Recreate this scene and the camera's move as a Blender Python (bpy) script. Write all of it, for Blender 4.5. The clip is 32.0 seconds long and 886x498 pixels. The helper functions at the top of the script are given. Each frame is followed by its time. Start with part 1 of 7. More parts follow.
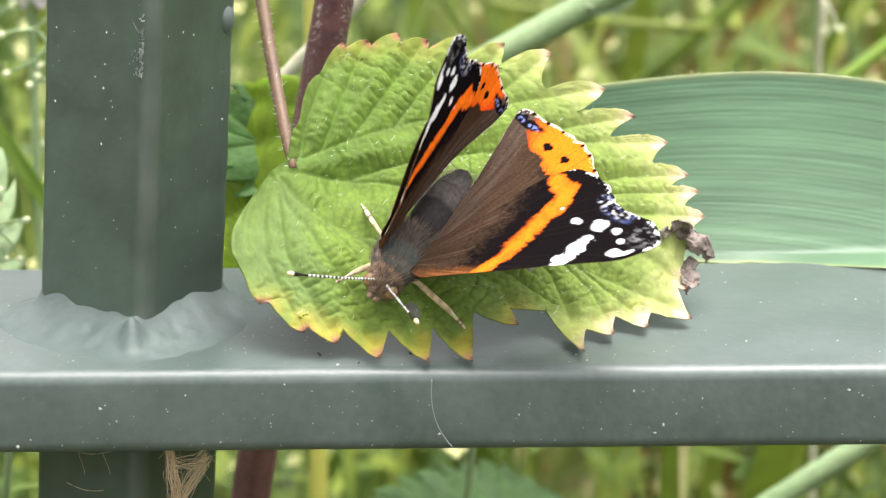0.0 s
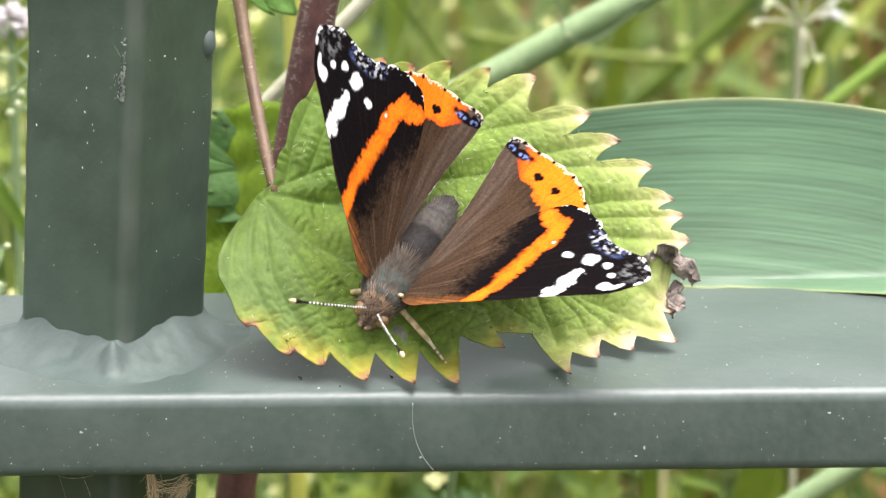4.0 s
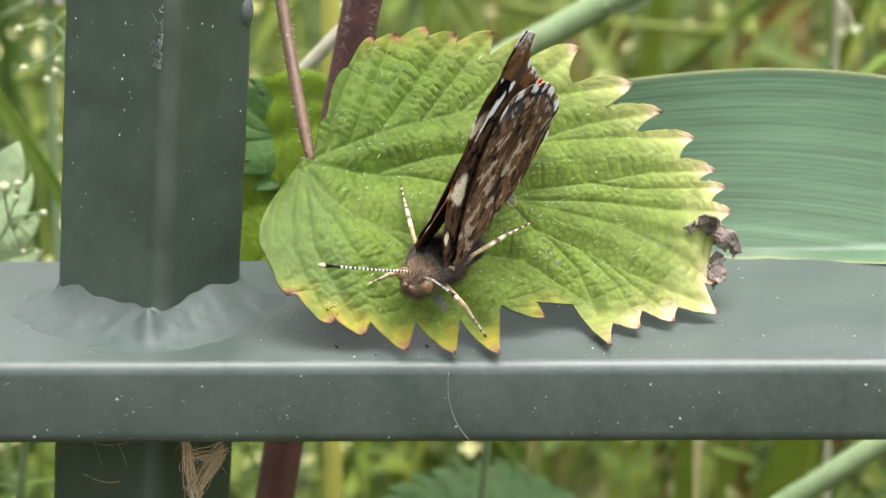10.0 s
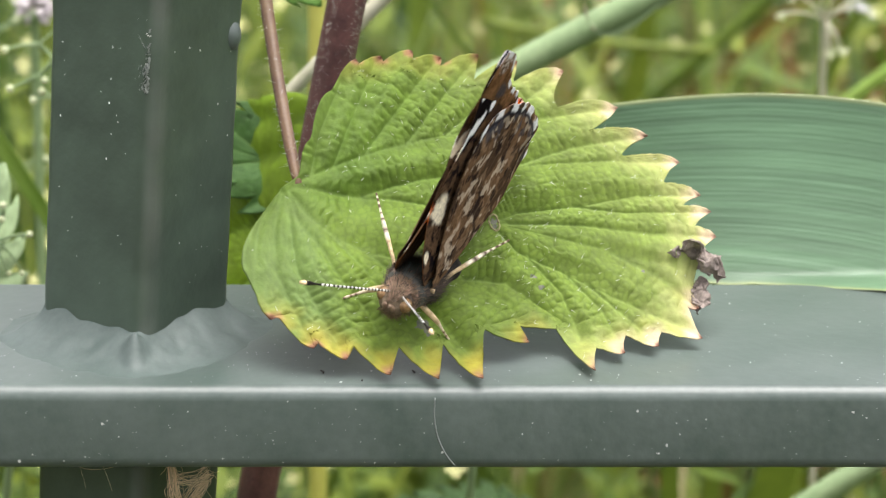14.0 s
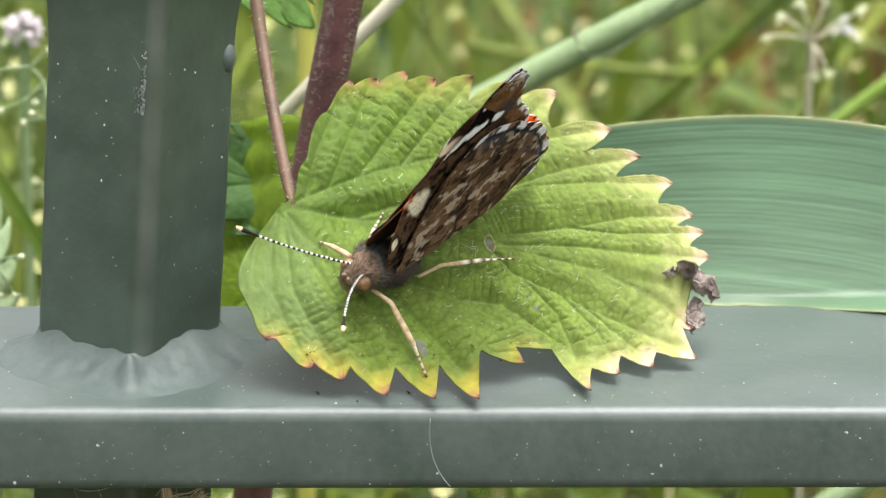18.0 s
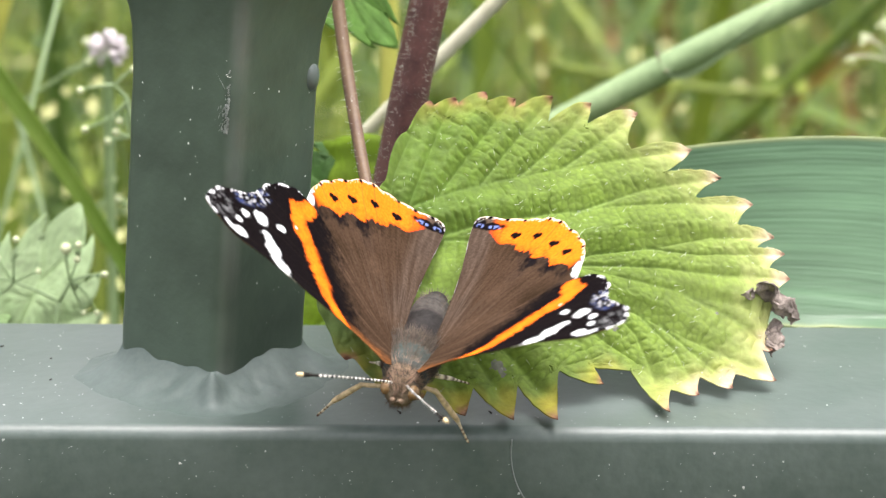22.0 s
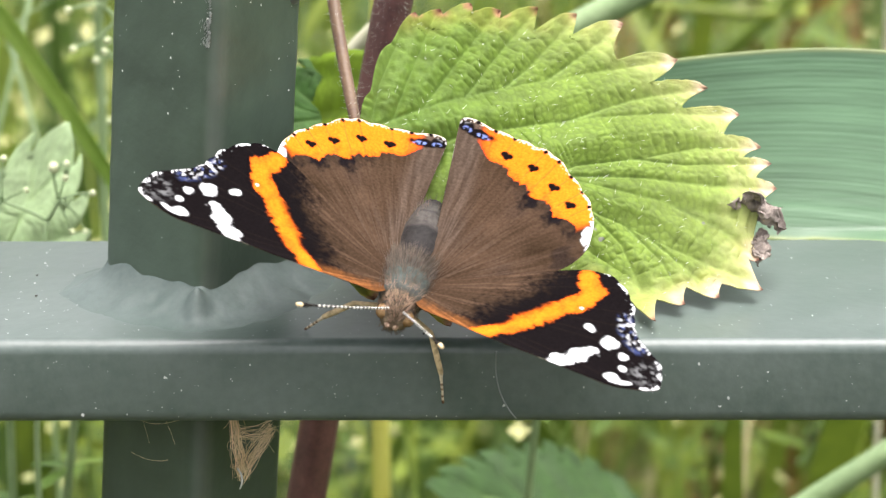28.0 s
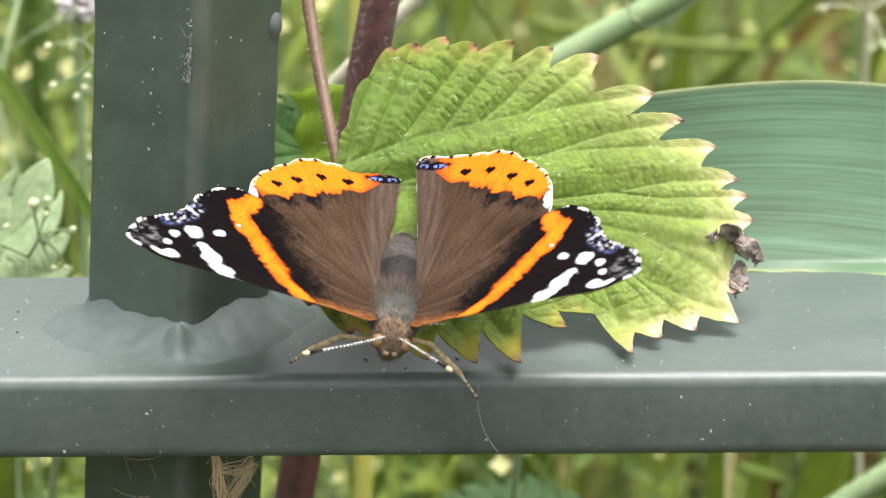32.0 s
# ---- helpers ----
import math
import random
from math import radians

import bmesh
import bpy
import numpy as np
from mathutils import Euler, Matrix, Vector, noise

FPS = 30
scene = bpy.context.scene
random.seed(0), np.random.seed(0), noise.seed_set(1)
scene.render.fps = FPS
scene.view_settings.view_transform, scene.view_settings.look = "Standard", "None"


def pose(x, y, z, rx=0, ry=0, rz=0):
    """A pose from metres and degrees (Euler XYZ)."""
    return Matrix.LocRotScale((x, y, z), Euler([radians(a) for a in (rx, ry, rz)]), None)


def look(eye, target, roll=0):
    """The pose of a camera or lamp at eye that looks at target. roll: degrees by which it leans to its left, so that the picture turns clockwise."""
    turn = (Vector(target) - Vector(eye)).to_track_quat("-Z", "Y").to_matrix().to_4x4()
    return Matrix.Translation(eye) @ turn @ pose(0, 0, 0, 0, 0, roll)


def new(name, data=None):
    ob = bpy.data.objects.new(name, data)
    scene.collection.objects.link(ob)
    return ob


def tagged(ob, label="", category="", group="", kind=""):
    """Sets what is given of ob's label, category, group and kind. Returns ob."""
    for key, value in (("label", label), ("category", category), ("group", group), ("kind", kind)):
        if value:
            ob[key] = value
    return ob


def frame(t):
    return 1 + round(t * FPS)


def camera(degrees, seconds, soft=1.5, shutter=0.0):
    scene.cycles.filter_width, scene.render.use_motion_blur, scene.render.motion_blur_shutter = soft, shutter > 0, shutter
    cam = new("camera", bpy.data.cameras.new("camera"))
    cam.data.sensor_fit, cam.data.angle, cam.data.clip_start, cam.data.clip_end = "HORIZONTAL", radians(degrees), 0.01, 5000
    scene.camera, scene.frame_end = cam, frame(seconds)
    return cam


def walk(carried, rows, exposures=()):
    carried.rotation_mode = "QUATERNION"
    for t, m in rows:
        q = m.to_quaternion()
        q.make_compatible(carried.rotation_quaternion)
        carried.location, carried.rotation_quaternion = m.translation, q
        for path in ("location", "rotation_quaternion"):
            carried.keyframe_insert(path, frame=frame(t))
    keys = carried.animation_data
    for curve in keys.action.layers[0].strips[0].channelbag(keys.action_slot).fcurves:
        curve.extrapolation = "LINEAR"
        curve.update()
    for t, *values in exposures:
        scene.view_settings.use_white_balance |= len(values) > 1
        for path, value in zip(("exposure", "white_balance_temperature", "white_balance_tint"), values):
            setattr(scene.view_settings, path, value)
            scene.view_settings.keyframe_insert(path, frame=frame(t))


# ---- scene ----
cam = camera(17.4, 32.0, soft=1.2)
cam.data.dof.use_dof = True
cam.data.dof.focus_distance = 0.351
cam.data.dof.aperture_fstop = 33.0
CAMERA_ROWS = [
    (0, pose(0.00894, -0.32261, 0.11789, 72.296, 0.415, -0.366)),
    (0.5, pose(0.00951, -0.32236, 0.11636, 72.290, 0.232, -0.556)),
    (1, pose(0.00801, -0.32260, 0.11519, 72.481, -0.168, -1.135)),
    (1.5, pose(0.00903, -0.32329, 0.11501, 72.394, 0.054, -0.939)),
    (2, pose(0.00811, -0.32338, 0.11701, 72.394, -0.008, -0.698)),
    (2.5, pose(0.00965, -0.32290, 0.11613, 72.808, 0.281, -0.275)),
    (4.5, pose(0.00829, -0.32396, 0.11579, 73.373, 0.293, -0.887)),
    (5, pose(0.00919, -0.32407, 0.11505, 73.945, 0.352, -0.457)),
    (5.5, pose(0.00788, -0.32457, 0.11599, 73.847, 0.260, -1.168)),
    (6, pose(0.00809, -0.32450, 0.11452, 73.963, 0.074, -1.665)),
    (6.5, pose(0.00773, -0.32465, 0.11411, 74.006, 0.184, -1.030)),
    (7, pose(0.00802, -0.32370, 0.11506, 73.489, 0.366, -0.268)),
    (7.5, pose(0.00916, -0.32208, 0.11581, 72.397, 0.354, -0.017)),
    (8, pose(0.00813, -0.32254, 0.11651, 72.155, 0.311, 0.049)),
    (8.5, pose(0.00686, -0.32288, 0.11514, 72.472, 0.439, 0.155)),
    (9, pose(0.00771, -0.32260, 0.11693, 72.245, 0.218, -0.014)),
    (9.5, pose(0.00812, -0.32246, 0.11647, 72.322, 0.190, 0.284)),
    (10, pose(0.00816, -0.32343, 0.11574, 72.535, 0.174, -0.060)),
    (10.5, pose(0.00774, -0.32384, 0.11582, 72.786, 0.141, -0.021)),
    (11, pose(0.00798, -0.32368, 0.11705, 72.888, 0.220, -0.132)),
    (11.5, pose(0.00831, -0.32382, 0.11737, 73.068, 0.194, -0.238)),
    (12, pose(0.00779, -0.32497, 0.11547, 73.724, 0.151, -0.557)),
    (12.5, pose(0.00813, -0.32495, 0.11504, 73.993, 0.003, -0.205)),
    (13, pose(0.00614, -0.32372, 0.11502, 73.265, 0.084, -0.099)),
    (13.5, pose(0.00828, -0.32213, 0.11691, 72.736, -0.036, -0.054)),
    (15.5, pose(0.00531, -0.32417, 0.11749, 72.995, -0.260, -1.246)),
    (16, pose(0.00702, -0.32513, 0.11600, 73.487, -0.068, -0.588)),
    (16.5, pose(0.00622, -0.32442, 0.11687, 73.531, 0.008, -0.584)),
    (17, pose(0.00598, -0.32440, 0.11754, 73.522, -0.175, -0.875)),
    (17.5, pose(0.00582, -0.32437, 0.11649, 73.476, -0.195, -1.390)),
    (18, pose(0.00510, -0.32322, 0.11716, 73.226, -0.243, -0.837)),
    (18.5, pose(0.00524, -0.32246, 0.11719, 73.175, -0.127, -0.179)),
    (19, pose(0.00471, -0.32142, 0.11816, 72.950, -0.036, 0.531)),
    (19.5, pose(0.00461, -0.32140, 0.11887, 72.815, 0.003, 1.209)),
    (20, pose(0.00390, -0.32215, 0.11791, 72.907, 0.203, 2.217)),
    (20.5, pose(0.00618, -0.32232, 0.11868, 72.705, 0.532, 2.587)),
    (21, pose(0.00707, -0.32257, 0.11811, 72.846, 0.566, 2.467)),
    (21.5, pose(0.00644, -0.32257, 0.11866, 73.322, -0.042, 0.717)),
    (22, pose(0.00473, -0.32305, 0.11724, 73.592, -0.065, 0.752)),
    (22.5, pose(0.00467, -0.32370, 0.11805, 72.983, -0.090, 0.890)),
    (23, pose(0.00533, -0.32396, 0.11694, 72.978, 0.140, 0.934)),
    (23.5, pose(0.00387, -0.32416, 0.11760, 72.764, 0.122, 1.162)),
    (24, pose(0.00415, -0.32244, 0.11729, 72.645, 0.205, 1.093)),
    (24.5, pose(0.00332, -0.32184, 0.11667, 72.332, 0.078, 1.264)),
    (25, pose(0.00609, -0.31966, 0.11829, 71.434, 0.307, 1.724)),
    (25.5, pose(0.00348, -0.32070, 0.11755, 71.410, -0.053, 0.924)),
    (27.5, pose(0.00916, -0.32185, 0.11490, 71.939, 0.436, 0.981)),
    (28, pose(0.00842, -0.32346, 0.11449, 72.321, 0.398, 0.913)),
    (28.5, pose(0.00941, -0.32395, 0.11512, 72.399, 0.523, 0.748)),
    (29, pose(0.00936, -0.32405, 0.11524, 72.540, 0.502, 0.711)),
    (29.5, pose(0.00966, -0.32430, 0.11477, 72.905, 0.746, 0.765)),
    (30, pose(0.00949, -0.32514, 0.11385, 73.453, 0.661, 0.454)),
    (30.5, pose(0.00844, -0.32511, 0.11466, 73.015, 0.439, 0.386)),
    (31, pose(0.00811, -0.32477, 0.11380, 72.923, 0.563, 0.411)),
    (31.5, pose(0.00814, -0.32398, 0.11523, 72.723, 0.554, 0.730)),
    (32, pose(0.00831, -0.32338, 0.11429, 73.021, 0.568, 0.454)),
]
walk(cam, CAMERA_ROWS, exposures=[(t, e, 6500, 14) for t, e in ((0, 1.56), (2, 1.44), (5, 1.47), (7, 1.2), (13, 1.17), (16.5, 1.22), (18, 1.26), (19.5, 1.42), (20.5, 1.48), (22, 1.40), (24, 1.37), (25.5, 1.40), (28, 1.50), (29, 1.47), (30.5, 1.38), (32, 1.36))])

# ---- world and light: a bright overcast sky ----
world = bpy.data.worlds.new("overcast_sky")
scene.world = world
world.use_nodes = True
wn, wl = world.node_tree.nodes, world.node_tree.links
sky = wn.new("ShaderNodeTexSky")
sky.sky_type, sky.sun_disc = "NISHITA", False
sky.sun_elevation, sky.sun_rotation = radians(80), radians(135)
sky.air_density, sky.dust_density = 1.0, 6.0
soft_sky = wn.new("ShaderNodeHueSaturation")
soft_sky.inputs["Saturation"].default_value = 0.12
wl.new(sky.outputs["Color"], soft_sky.inputs["Color"])
wl.new(soft_sky.outputs["Color"], wn["Background"].inputs["Color"])
wn["Background"].inputs["Strength"].default_value = 0.15
sun = new("sun", bpy.data.lights.new("sun", "SUN"))
sun.data.energy, sun.data.angle, sun.data.color = 1.35, radians(50), (1.0, 0.955, 0.88)
sun.matrix_basis = look((0.3, -0.30, 2.4), (0, 0, 0))
scene.view_settings.exposure = 1.4

# ---- materials ----
MM = 0.001


def node_material(name):
    m = bpy.data.materials.new(name)
    m.use_nodes = True
    n, l = m.node_tree.nodes, m.node_tree.links
    return m, n, l, n["Principled BSDF"]


def surface(name, dark, light, size, rough=0.5, bump=0.2, bump_size=None, specks=None, metal=0.0, coat=0.0, vary=0.0, rough_vary=0.12, translucent=0.0, gloss=0.5):
    """Two-scale procedural surface. size and bump_size in metres."""
    m, n, l, b = node_material(name)
    geo = n.new("ShaderNodeTexCoord")
    big = n.new("ShaderNodeTexNoise")
    big.inputs["Scale"].default_value, big.inputs["Detail"].default_value = 1.0 / size, 6.0
    fine = n.new("ShaderNodeTexNoise")
    fine.inputs["Scale"].default_value, fine.inputs["Detail"].default_value = 9.0 / size, 4.0
    for t in (big, fine):
        l.new(geo.outputs["Object"], t.inputs["Vector"])
    mix = n.new("ShaderNodeMath")
    mix.operation = "MULTIPLY_ADD"
    mix.inputs[1].default_value, mix.inputs[2].default_value = 0.35, 0.0
    l.new(fine.outputs["Fac"], mix.inputs[0])
    add = n.new("ShaderNodeMath")
    add.operation = "MULTIPLY_ADD"
    add.inputs[1].default_value = 0.65
    l.new(big.outputs["Fac"], add.inputs[0])
    l.new(mix.outputs[0], add.inputs[2])
    ramp = n.new("ShaderNodeValToRGB")
    ramp.color_ramp.elements[0].position, ramp.color_ramp.elements[1].position = 0.32, 0.68
    ramp.color_ramp.elements[0].color, ramp.color_ramp.elements[1].color = (*dark, 1), (*light, 1)
    l.new(add.outputs[0], ramp.inputs["Fac"])
    colour = ramp.outputs["Color"]
    if vary:
        info = n.new("ShaderNodeObjectInfo")
        isl = n.new("ShaderNodeNewGeometry")
        s = n.new("ShaderNodeMath")
        s.operation = "ADD"
        l.new(info.outputs["Random"], s.inputs[0])
        l.new(isl.outputs["Random Per Island"], s.inputs[1])
        fr = n.new("ShaderNodeMath")
        fr.operation = "FRACT"
        l.new(s.outputs[0], fr.inputs[0])
        rng = n.new("ShaderNodeMapRange")
        rng.inputs["To Min"].default_value, rng.inputs["To Max"].default_value = 1 - vary, 1 + vary
        l.new(fr.outputs[0], rng.inputs["Value"])
        hs = n.new("ShaderNodeHueSaturation")
        l.new(rng.outputs[0], hs.inputs["Value"])
        hr = n.new("ShaderNodeMapRange")
        hr.inputs["To Min"].default_value, hr.inputs["To Max"].default_value = 0.5 + 0.05 * vary, 0.5 - 0.07 * vary
        l.new(fr.outputs[0], hr.inputs["Value"])
        l.new(hr.outputs[0], hs.inputs["Hue"])
        l.new(colour, hs.inputs["Color"])
        colour = hs.outputs["Color"]
    l.new(colour, b.inputs["Base Color"])
    rr = n.new("ShaderNodeMapRange")
    rr.inputs["To Min"].default_value, rr.inputs["To Max"].default_value = max(0.02, rough - rough_vary), min(1, rough + rough_vary)
    l.new(add.outputs[0], rr.inputs["Value"])
    l.new(rr.outputs[0], b.inputs["Roughness"])
    b.inputs["Metallic"].default_value = metal
    b.inputs["Specular IOR Level"].default_value = gloss
    b.inputs["Coat Weight"].default_value, b.inputs["Coat Roughness"].default_value = coat, 0.3
    if bump:
        bn = n.new("ShaderNodeTexNoise")
        bn.inputs["Scale"].default_value, bn.inputs["Detail"].default_value = 1.0 / (bump_size or size * 0.2), 5.0
        l.new(geo.outputs["Object"], bn.inputs["Vector"])
        bp = n.new("ShaderNodeBump")
        bp.inputs["Strength"].default_value, bp.inputs["Distance"].default_value = bump, (bump_size or size * 0.2) * 0.5
        l.new(bn.outputs["Fac"], bp.inputs["Height"])
        l.new(bp.outputs["Normal"], b.inputs["Normal"])
    if translucent:
        tr = n.new("ShaderNodeBsdfTranslucent")
        l.new(colour, tr.inputs["Color"])
        ms = n.new("ShaderNodeMixShader")
        ms.inputs[0].default_value = translucent
        l.new(b.outputs[0], ms.inputs[1])
        l.new(tr.outputs[0], ms.inputs[2])
        l.new(ms.outputs[0], n["Material Output"].inputs["Surface"])
    return m


def pigment_surface(name, rough, grain, grain_size, bump, bump_size, translucent=0.0, sheen=0.0, gloss=0.5, stretch=(1, 1, 1)):
    """Base colour from the mesh's own pigment attribute, broken up by fine grain."""
    m, n, l, b = node_material(name)
    at = n.new("ShaderNodeAttribute")
    at.attribute_name = "pigment"
    geo = n.new("ShaderNodeTexCoord")
    mp = n.new("ShaderNodeMapping")
    mp.inputs["Scale"].default_value = stretch
    l.new(geo.outputs["Object"], mp.inputs["Vector"])
    ns = n.new("ShaderNodeTexNoise")
    ns.inputs["Scale"].default_value, ns.inputs["Detail"].default_value = 1 / grain_size, 5.0
    l.new(mp.outputs[0], ns.inputs["Vector"])
    rng = n.new("ShaderNodeMapRange")
    rng.inputs["From Min"].default_value, rng.inputs["From Max"].default_value = 0.3, 0.7
    rng.inputs["To Min"].default_value, rng.inputs["To Max"].default_value = 1 - grain, 1 + grain
    l.new(ns.outputs["Fac"], rng.inputs["Value"])
    hs = n.new("ShaderNodeHueSaturation")
    l.new(rng.outputs[0], hs.inputs["Value"])
    l.new(at.outputs["Color"], hs.inputs["Color"])
    l.new(hs.outputs["Color"], b.inputs["Base Color"])
    b.inputs["Roughness"].default_value = rough
    b.inputs["Sheen Weight"].default_value = sheen
    b.inputs["Specular IOR Level"].default_value = gloss
    bn = n.new("ShaderNodeTexNoise")
    bn.inputs["Scale"].default_value, bn.inputs["Detail"].default_value = 1 / bump_size, 4.0
    l.new(mp.outputs[0], bn.inputs["Vector"])
    bp = n.new("ShaderNodeBump")
    bp.inputs["Strength"].default_value, bp.inputs["Distance"].default_value = bump, bump_size * 0.5
    l.new(bn.outputs["Fac"], bp.inputs["Height"])
    l.new(bp.outputs["Normal"], b.inputs["Normal"])
    if translucent:
        tr = n.new("ShaderNodeBsdfTranslucent")
        l.new(hs.outputs["Color"], tr.inputs["Color"])
        ms = n.new("ShaderNodeMixShader")
        ms.inputs[0].default_value = translucent
        l.new(b.outputs[0], ms.inputs[1])
        l.new(tr.outputs[0], ms.inputs[2])
        l.new(ms.outputs[0], n["Material Output"].inputs["Surface"])
    return m


PAINT = surface("green_paint", (0.055, 0.079, 0.068), (0.102, 0.128, 0.117), 0.010, rough=0.42, bump=0.06, bump_size=0.0022, coat=0.2)
POST_PAINT = pigment_surface("post_paint", 0.42, 0.12, 0.006, 0.1, 0.002)
CHIP = surface("pale_chip", (0.32, 0.35, 0.33), (0.66, 0.66, 0.64), 0.002, rough=0.7)
GRIT = surface("dark_grit", (0.03, 0.028, 0.025), (0.08, 0.07, 0.06), 0.001, rough=0.8)
FIBRE = surface("dry_fibre", (0.58, 0.43, 0.24), (0.84, 0.70, 0.48), 0.003, rough=0.8, vary=0.3)
STEM_RED = surface("purple_stem", (0.055, 0.022, 0.022), (0.17, 0.072, 0.062), 0.004, rough=0.55, bump=0.4, bump_size=0.0006)
PETIOLE = surface("petiole", (0.10, 0.052, 0.032), (0.19, 0.125, 0.065), 0.006, rough=0.5, bump=0.3, bump_size=0.0006)
HAIR = surface("plant_hair", (0.6, 0.65, 0.55), (0.8, 0.82, 0.75), 0.002, rough=0.4, bump=0)
LEAF = pigment_surface("nettle_leaf_surface", 0.66, 0.16, 0.0016, 0.35, 0.0005, translucent=0.22, gloss=0.3)
BACK_LEAF = pigment_surface("back_leaf_surface", 0.58, 0.18, 0.004, 0.3, 0.001, translucent=0.3, gloss=0.3)
REED = pigment_surface("reed_blade", 0.4, 0.16, 0.004, 0.15, 0.001, translucent=0.25, stretch=(0.12, 1.0, 1.0))
WITHER = surface("withered_leaf", (0.10, 0.082, 0.07), (0.36, 0.30, 0.26), 0.003, rough=0.8, bump=0.6, bump_size=0.0008)


def matte_scales(name, grain, grain_size, bump, bump_size):
    """Powdery insect scales: plain diffuse pigment with fine grain."""
    m, n, l, b = node_material(name)
    n.remove(b)
    at = n.new("ShaderNodeAttribute")
    at.attribute_name = "pigment"
    geo = n.new("ShaderNodeTexCoord")
    ns, bn = n.new("ShaderNodeTexNoise"), n.new("ShaderNodeTexNoise")
    for node, size in ((ns, grain_size), (bn, bump_size)):
        node.inputs["Scale"].default_value, node.inputs["Detail"].default_value = 1 / size, 4.0
        l.new(geo.outputs["Object"], node.inputs["Vector"])
    rng = n.new("ShaderNodeMapRange")
    rng.inputs["From Min"].default_value, rng.inputs["From Max"].default_value = 0.3, 0.7
    rng.inputs["To Min"].default_value, rng.inputs["To Max"].default_value = 1 - grain, 1 + grain
    l.new(ns.outputs["Fac"], rng.inputs["Value"])
    hs = n.new("ShaderNodeHueSaturation")
    l.new(rng.outputs[0], hs.inputs["Value"])
    l.new(at.outputs["Color"], hs.inputs["Color"])
    bp = n.new("ShaderNodeBump")
    bp.inputs["Strength"].default_value, bp.inputs["Distance"].default_value = bump, bump_size * 0.5
    l.new(bn.outputs["Fac"], bp.inputs["Height"])
    df = n.new("ShaderNodeBsdfDiffuse")
    df.inputs["Roughness"].default_value = 0.5
    l.new(hs.outputs["Color"], df.inputs["Color"])
    l.new(bp.outputs["Normal"], df.inputs["Normal"])
    l.new(df.outputs[0], n["Material Output"].inputs["Surface"])
    return m


WING = matte_scales("wing_scales", 0.20, 0.00035, 0.3, 0.00025)
BODY = pigment_surface("insect_body", 0.7, 0.35, 0.0006, 0.5, 0.0003, gloss=0.15)
FUR = surface("insect_fur", (0.036, 0.029, 0.022), (0.135, 0.112, 0.086), 0.004, rough=0.8, bump=0, vary=0.5, gloss=0.1)
FUR_RUST = surface("rusty_fur", (0.07, 0.048, 0.032), (0.34, 0.235, 0.145), 0.002, rough=0.7, bump=0, vary=0.4)
EYE = surface("insect_eye", (0.06, 0.03, 0.014), (0.30, 0.18, 0.08), 0.0008, rough=0.25, bump=0.2, bump_size=0.0002)
SOIL = surface("soil", (0.028, 0.026, 0.013), (0.070, 0.068, 0.030), 0.15, rough=0.9, bump=0.5, bump_size=0.02)
GRASS = surface("grass_blades", (0.045, 0.088, 0.009), (0.16, 0.245, 0.028), 0.05, rough=0.5, bump=0, vary=0.55, translucent=0.3)
DRY = surface("dry_grass", (0.19, 0.16, 0.06), (0.33, 0.285, 0.13), 0.05, rough=0.7, bump=0, vary=0.4, translucent=0.15)
CLEAVER = surface("cleavers_leaves", (0.09, 0.18, 0.025), (0.17, 0.28, 0.05), 0.01, rough=0.5, bump=0, vary=0.3, translucent=0.25)
RUSSET = surface("russet_leaves", (0.085, 0.055, 0.012), (0.21, 0.115, 0.026), 0.03, rough=0.7, bump=0, vary=0.4, translucent=0.2)
HERB = surface("herb_leaves", (0.04, 0.085, 0.008), (0.15, 0.235, 0.024), 0.03, rough=0.5, bump=0, vary=0.5, translucent=0.3)
FLOWER = surface("pale_florets", (0.34, 0.37, 0.11), (0.62, 0.62, 0.30), 0.01, rough=0.6, bump=0, vary=0.25, translucent=0.2)
STALK = surface("green_stalk", (0.15, 0.235, 0.10), (0.27, 0.365, 0.185), 0.012, rough=0.5, bump=0.2, bump_size=0.001)
PALE_STALK = surface("pale_stalk", (0.42, 0.42, 0.28), (0.62, 0.60, 0.46), 0.012, rough=0.6, bump=0.2, bump_size=0.001)
YELLOW_STALK = surface("yellow_stalk", (0.36, 0.36, 0.05), (0.5, 0.5, 0.12), 0.02, rough=0.5, bump=0.1)
FRESH = surface("fresh_grass", (0.20, 0.34, 0.05), (0.34, 0.48, 0.10), 0.02, rough=0.5, bump=0.1, translucent=0.3)
POD = surface("green_pod", (0.42, 0.48, 0.26), (0.62, 0.66, 0.42), 0.002, rough=0.5, bump=0.2)


# ---- mesh helpers ----
def mesh_of(name, verts, faces, smooth=True, colours=None, mats=(), face_mats=None):
    me = bpy.data.meshes.new(name)
    me.from_pydata([tuple(map(float, v)) for v in verts], [], faces)
    if smooth:
        me.polygons.foreach_set("use_smooth", [True] * len(me.polygons))
    if colours is not None:
        a = me.color_attributes.new("pigment", "FLOAT_COLOR", "POINT")
        c = np.ones((len(verts), 4), np.float32)
        c[:, :3] = colours
        a.data.foreach_set("color", c.ravel())
    for m in mats:
        me.materials.append(m)
    if face_mats is not None:
        me.polygons.foreach_set("material_index", face_mats)
    me.update()
    return me


def thing(name, label, category, m=None, kind="", group=""):
    ob = new(name)
    ob.empty_display_size = 0.005
    if m is not None:
        ob.matrix_basis = m
    return tagged(ob, label, category, group, kind)


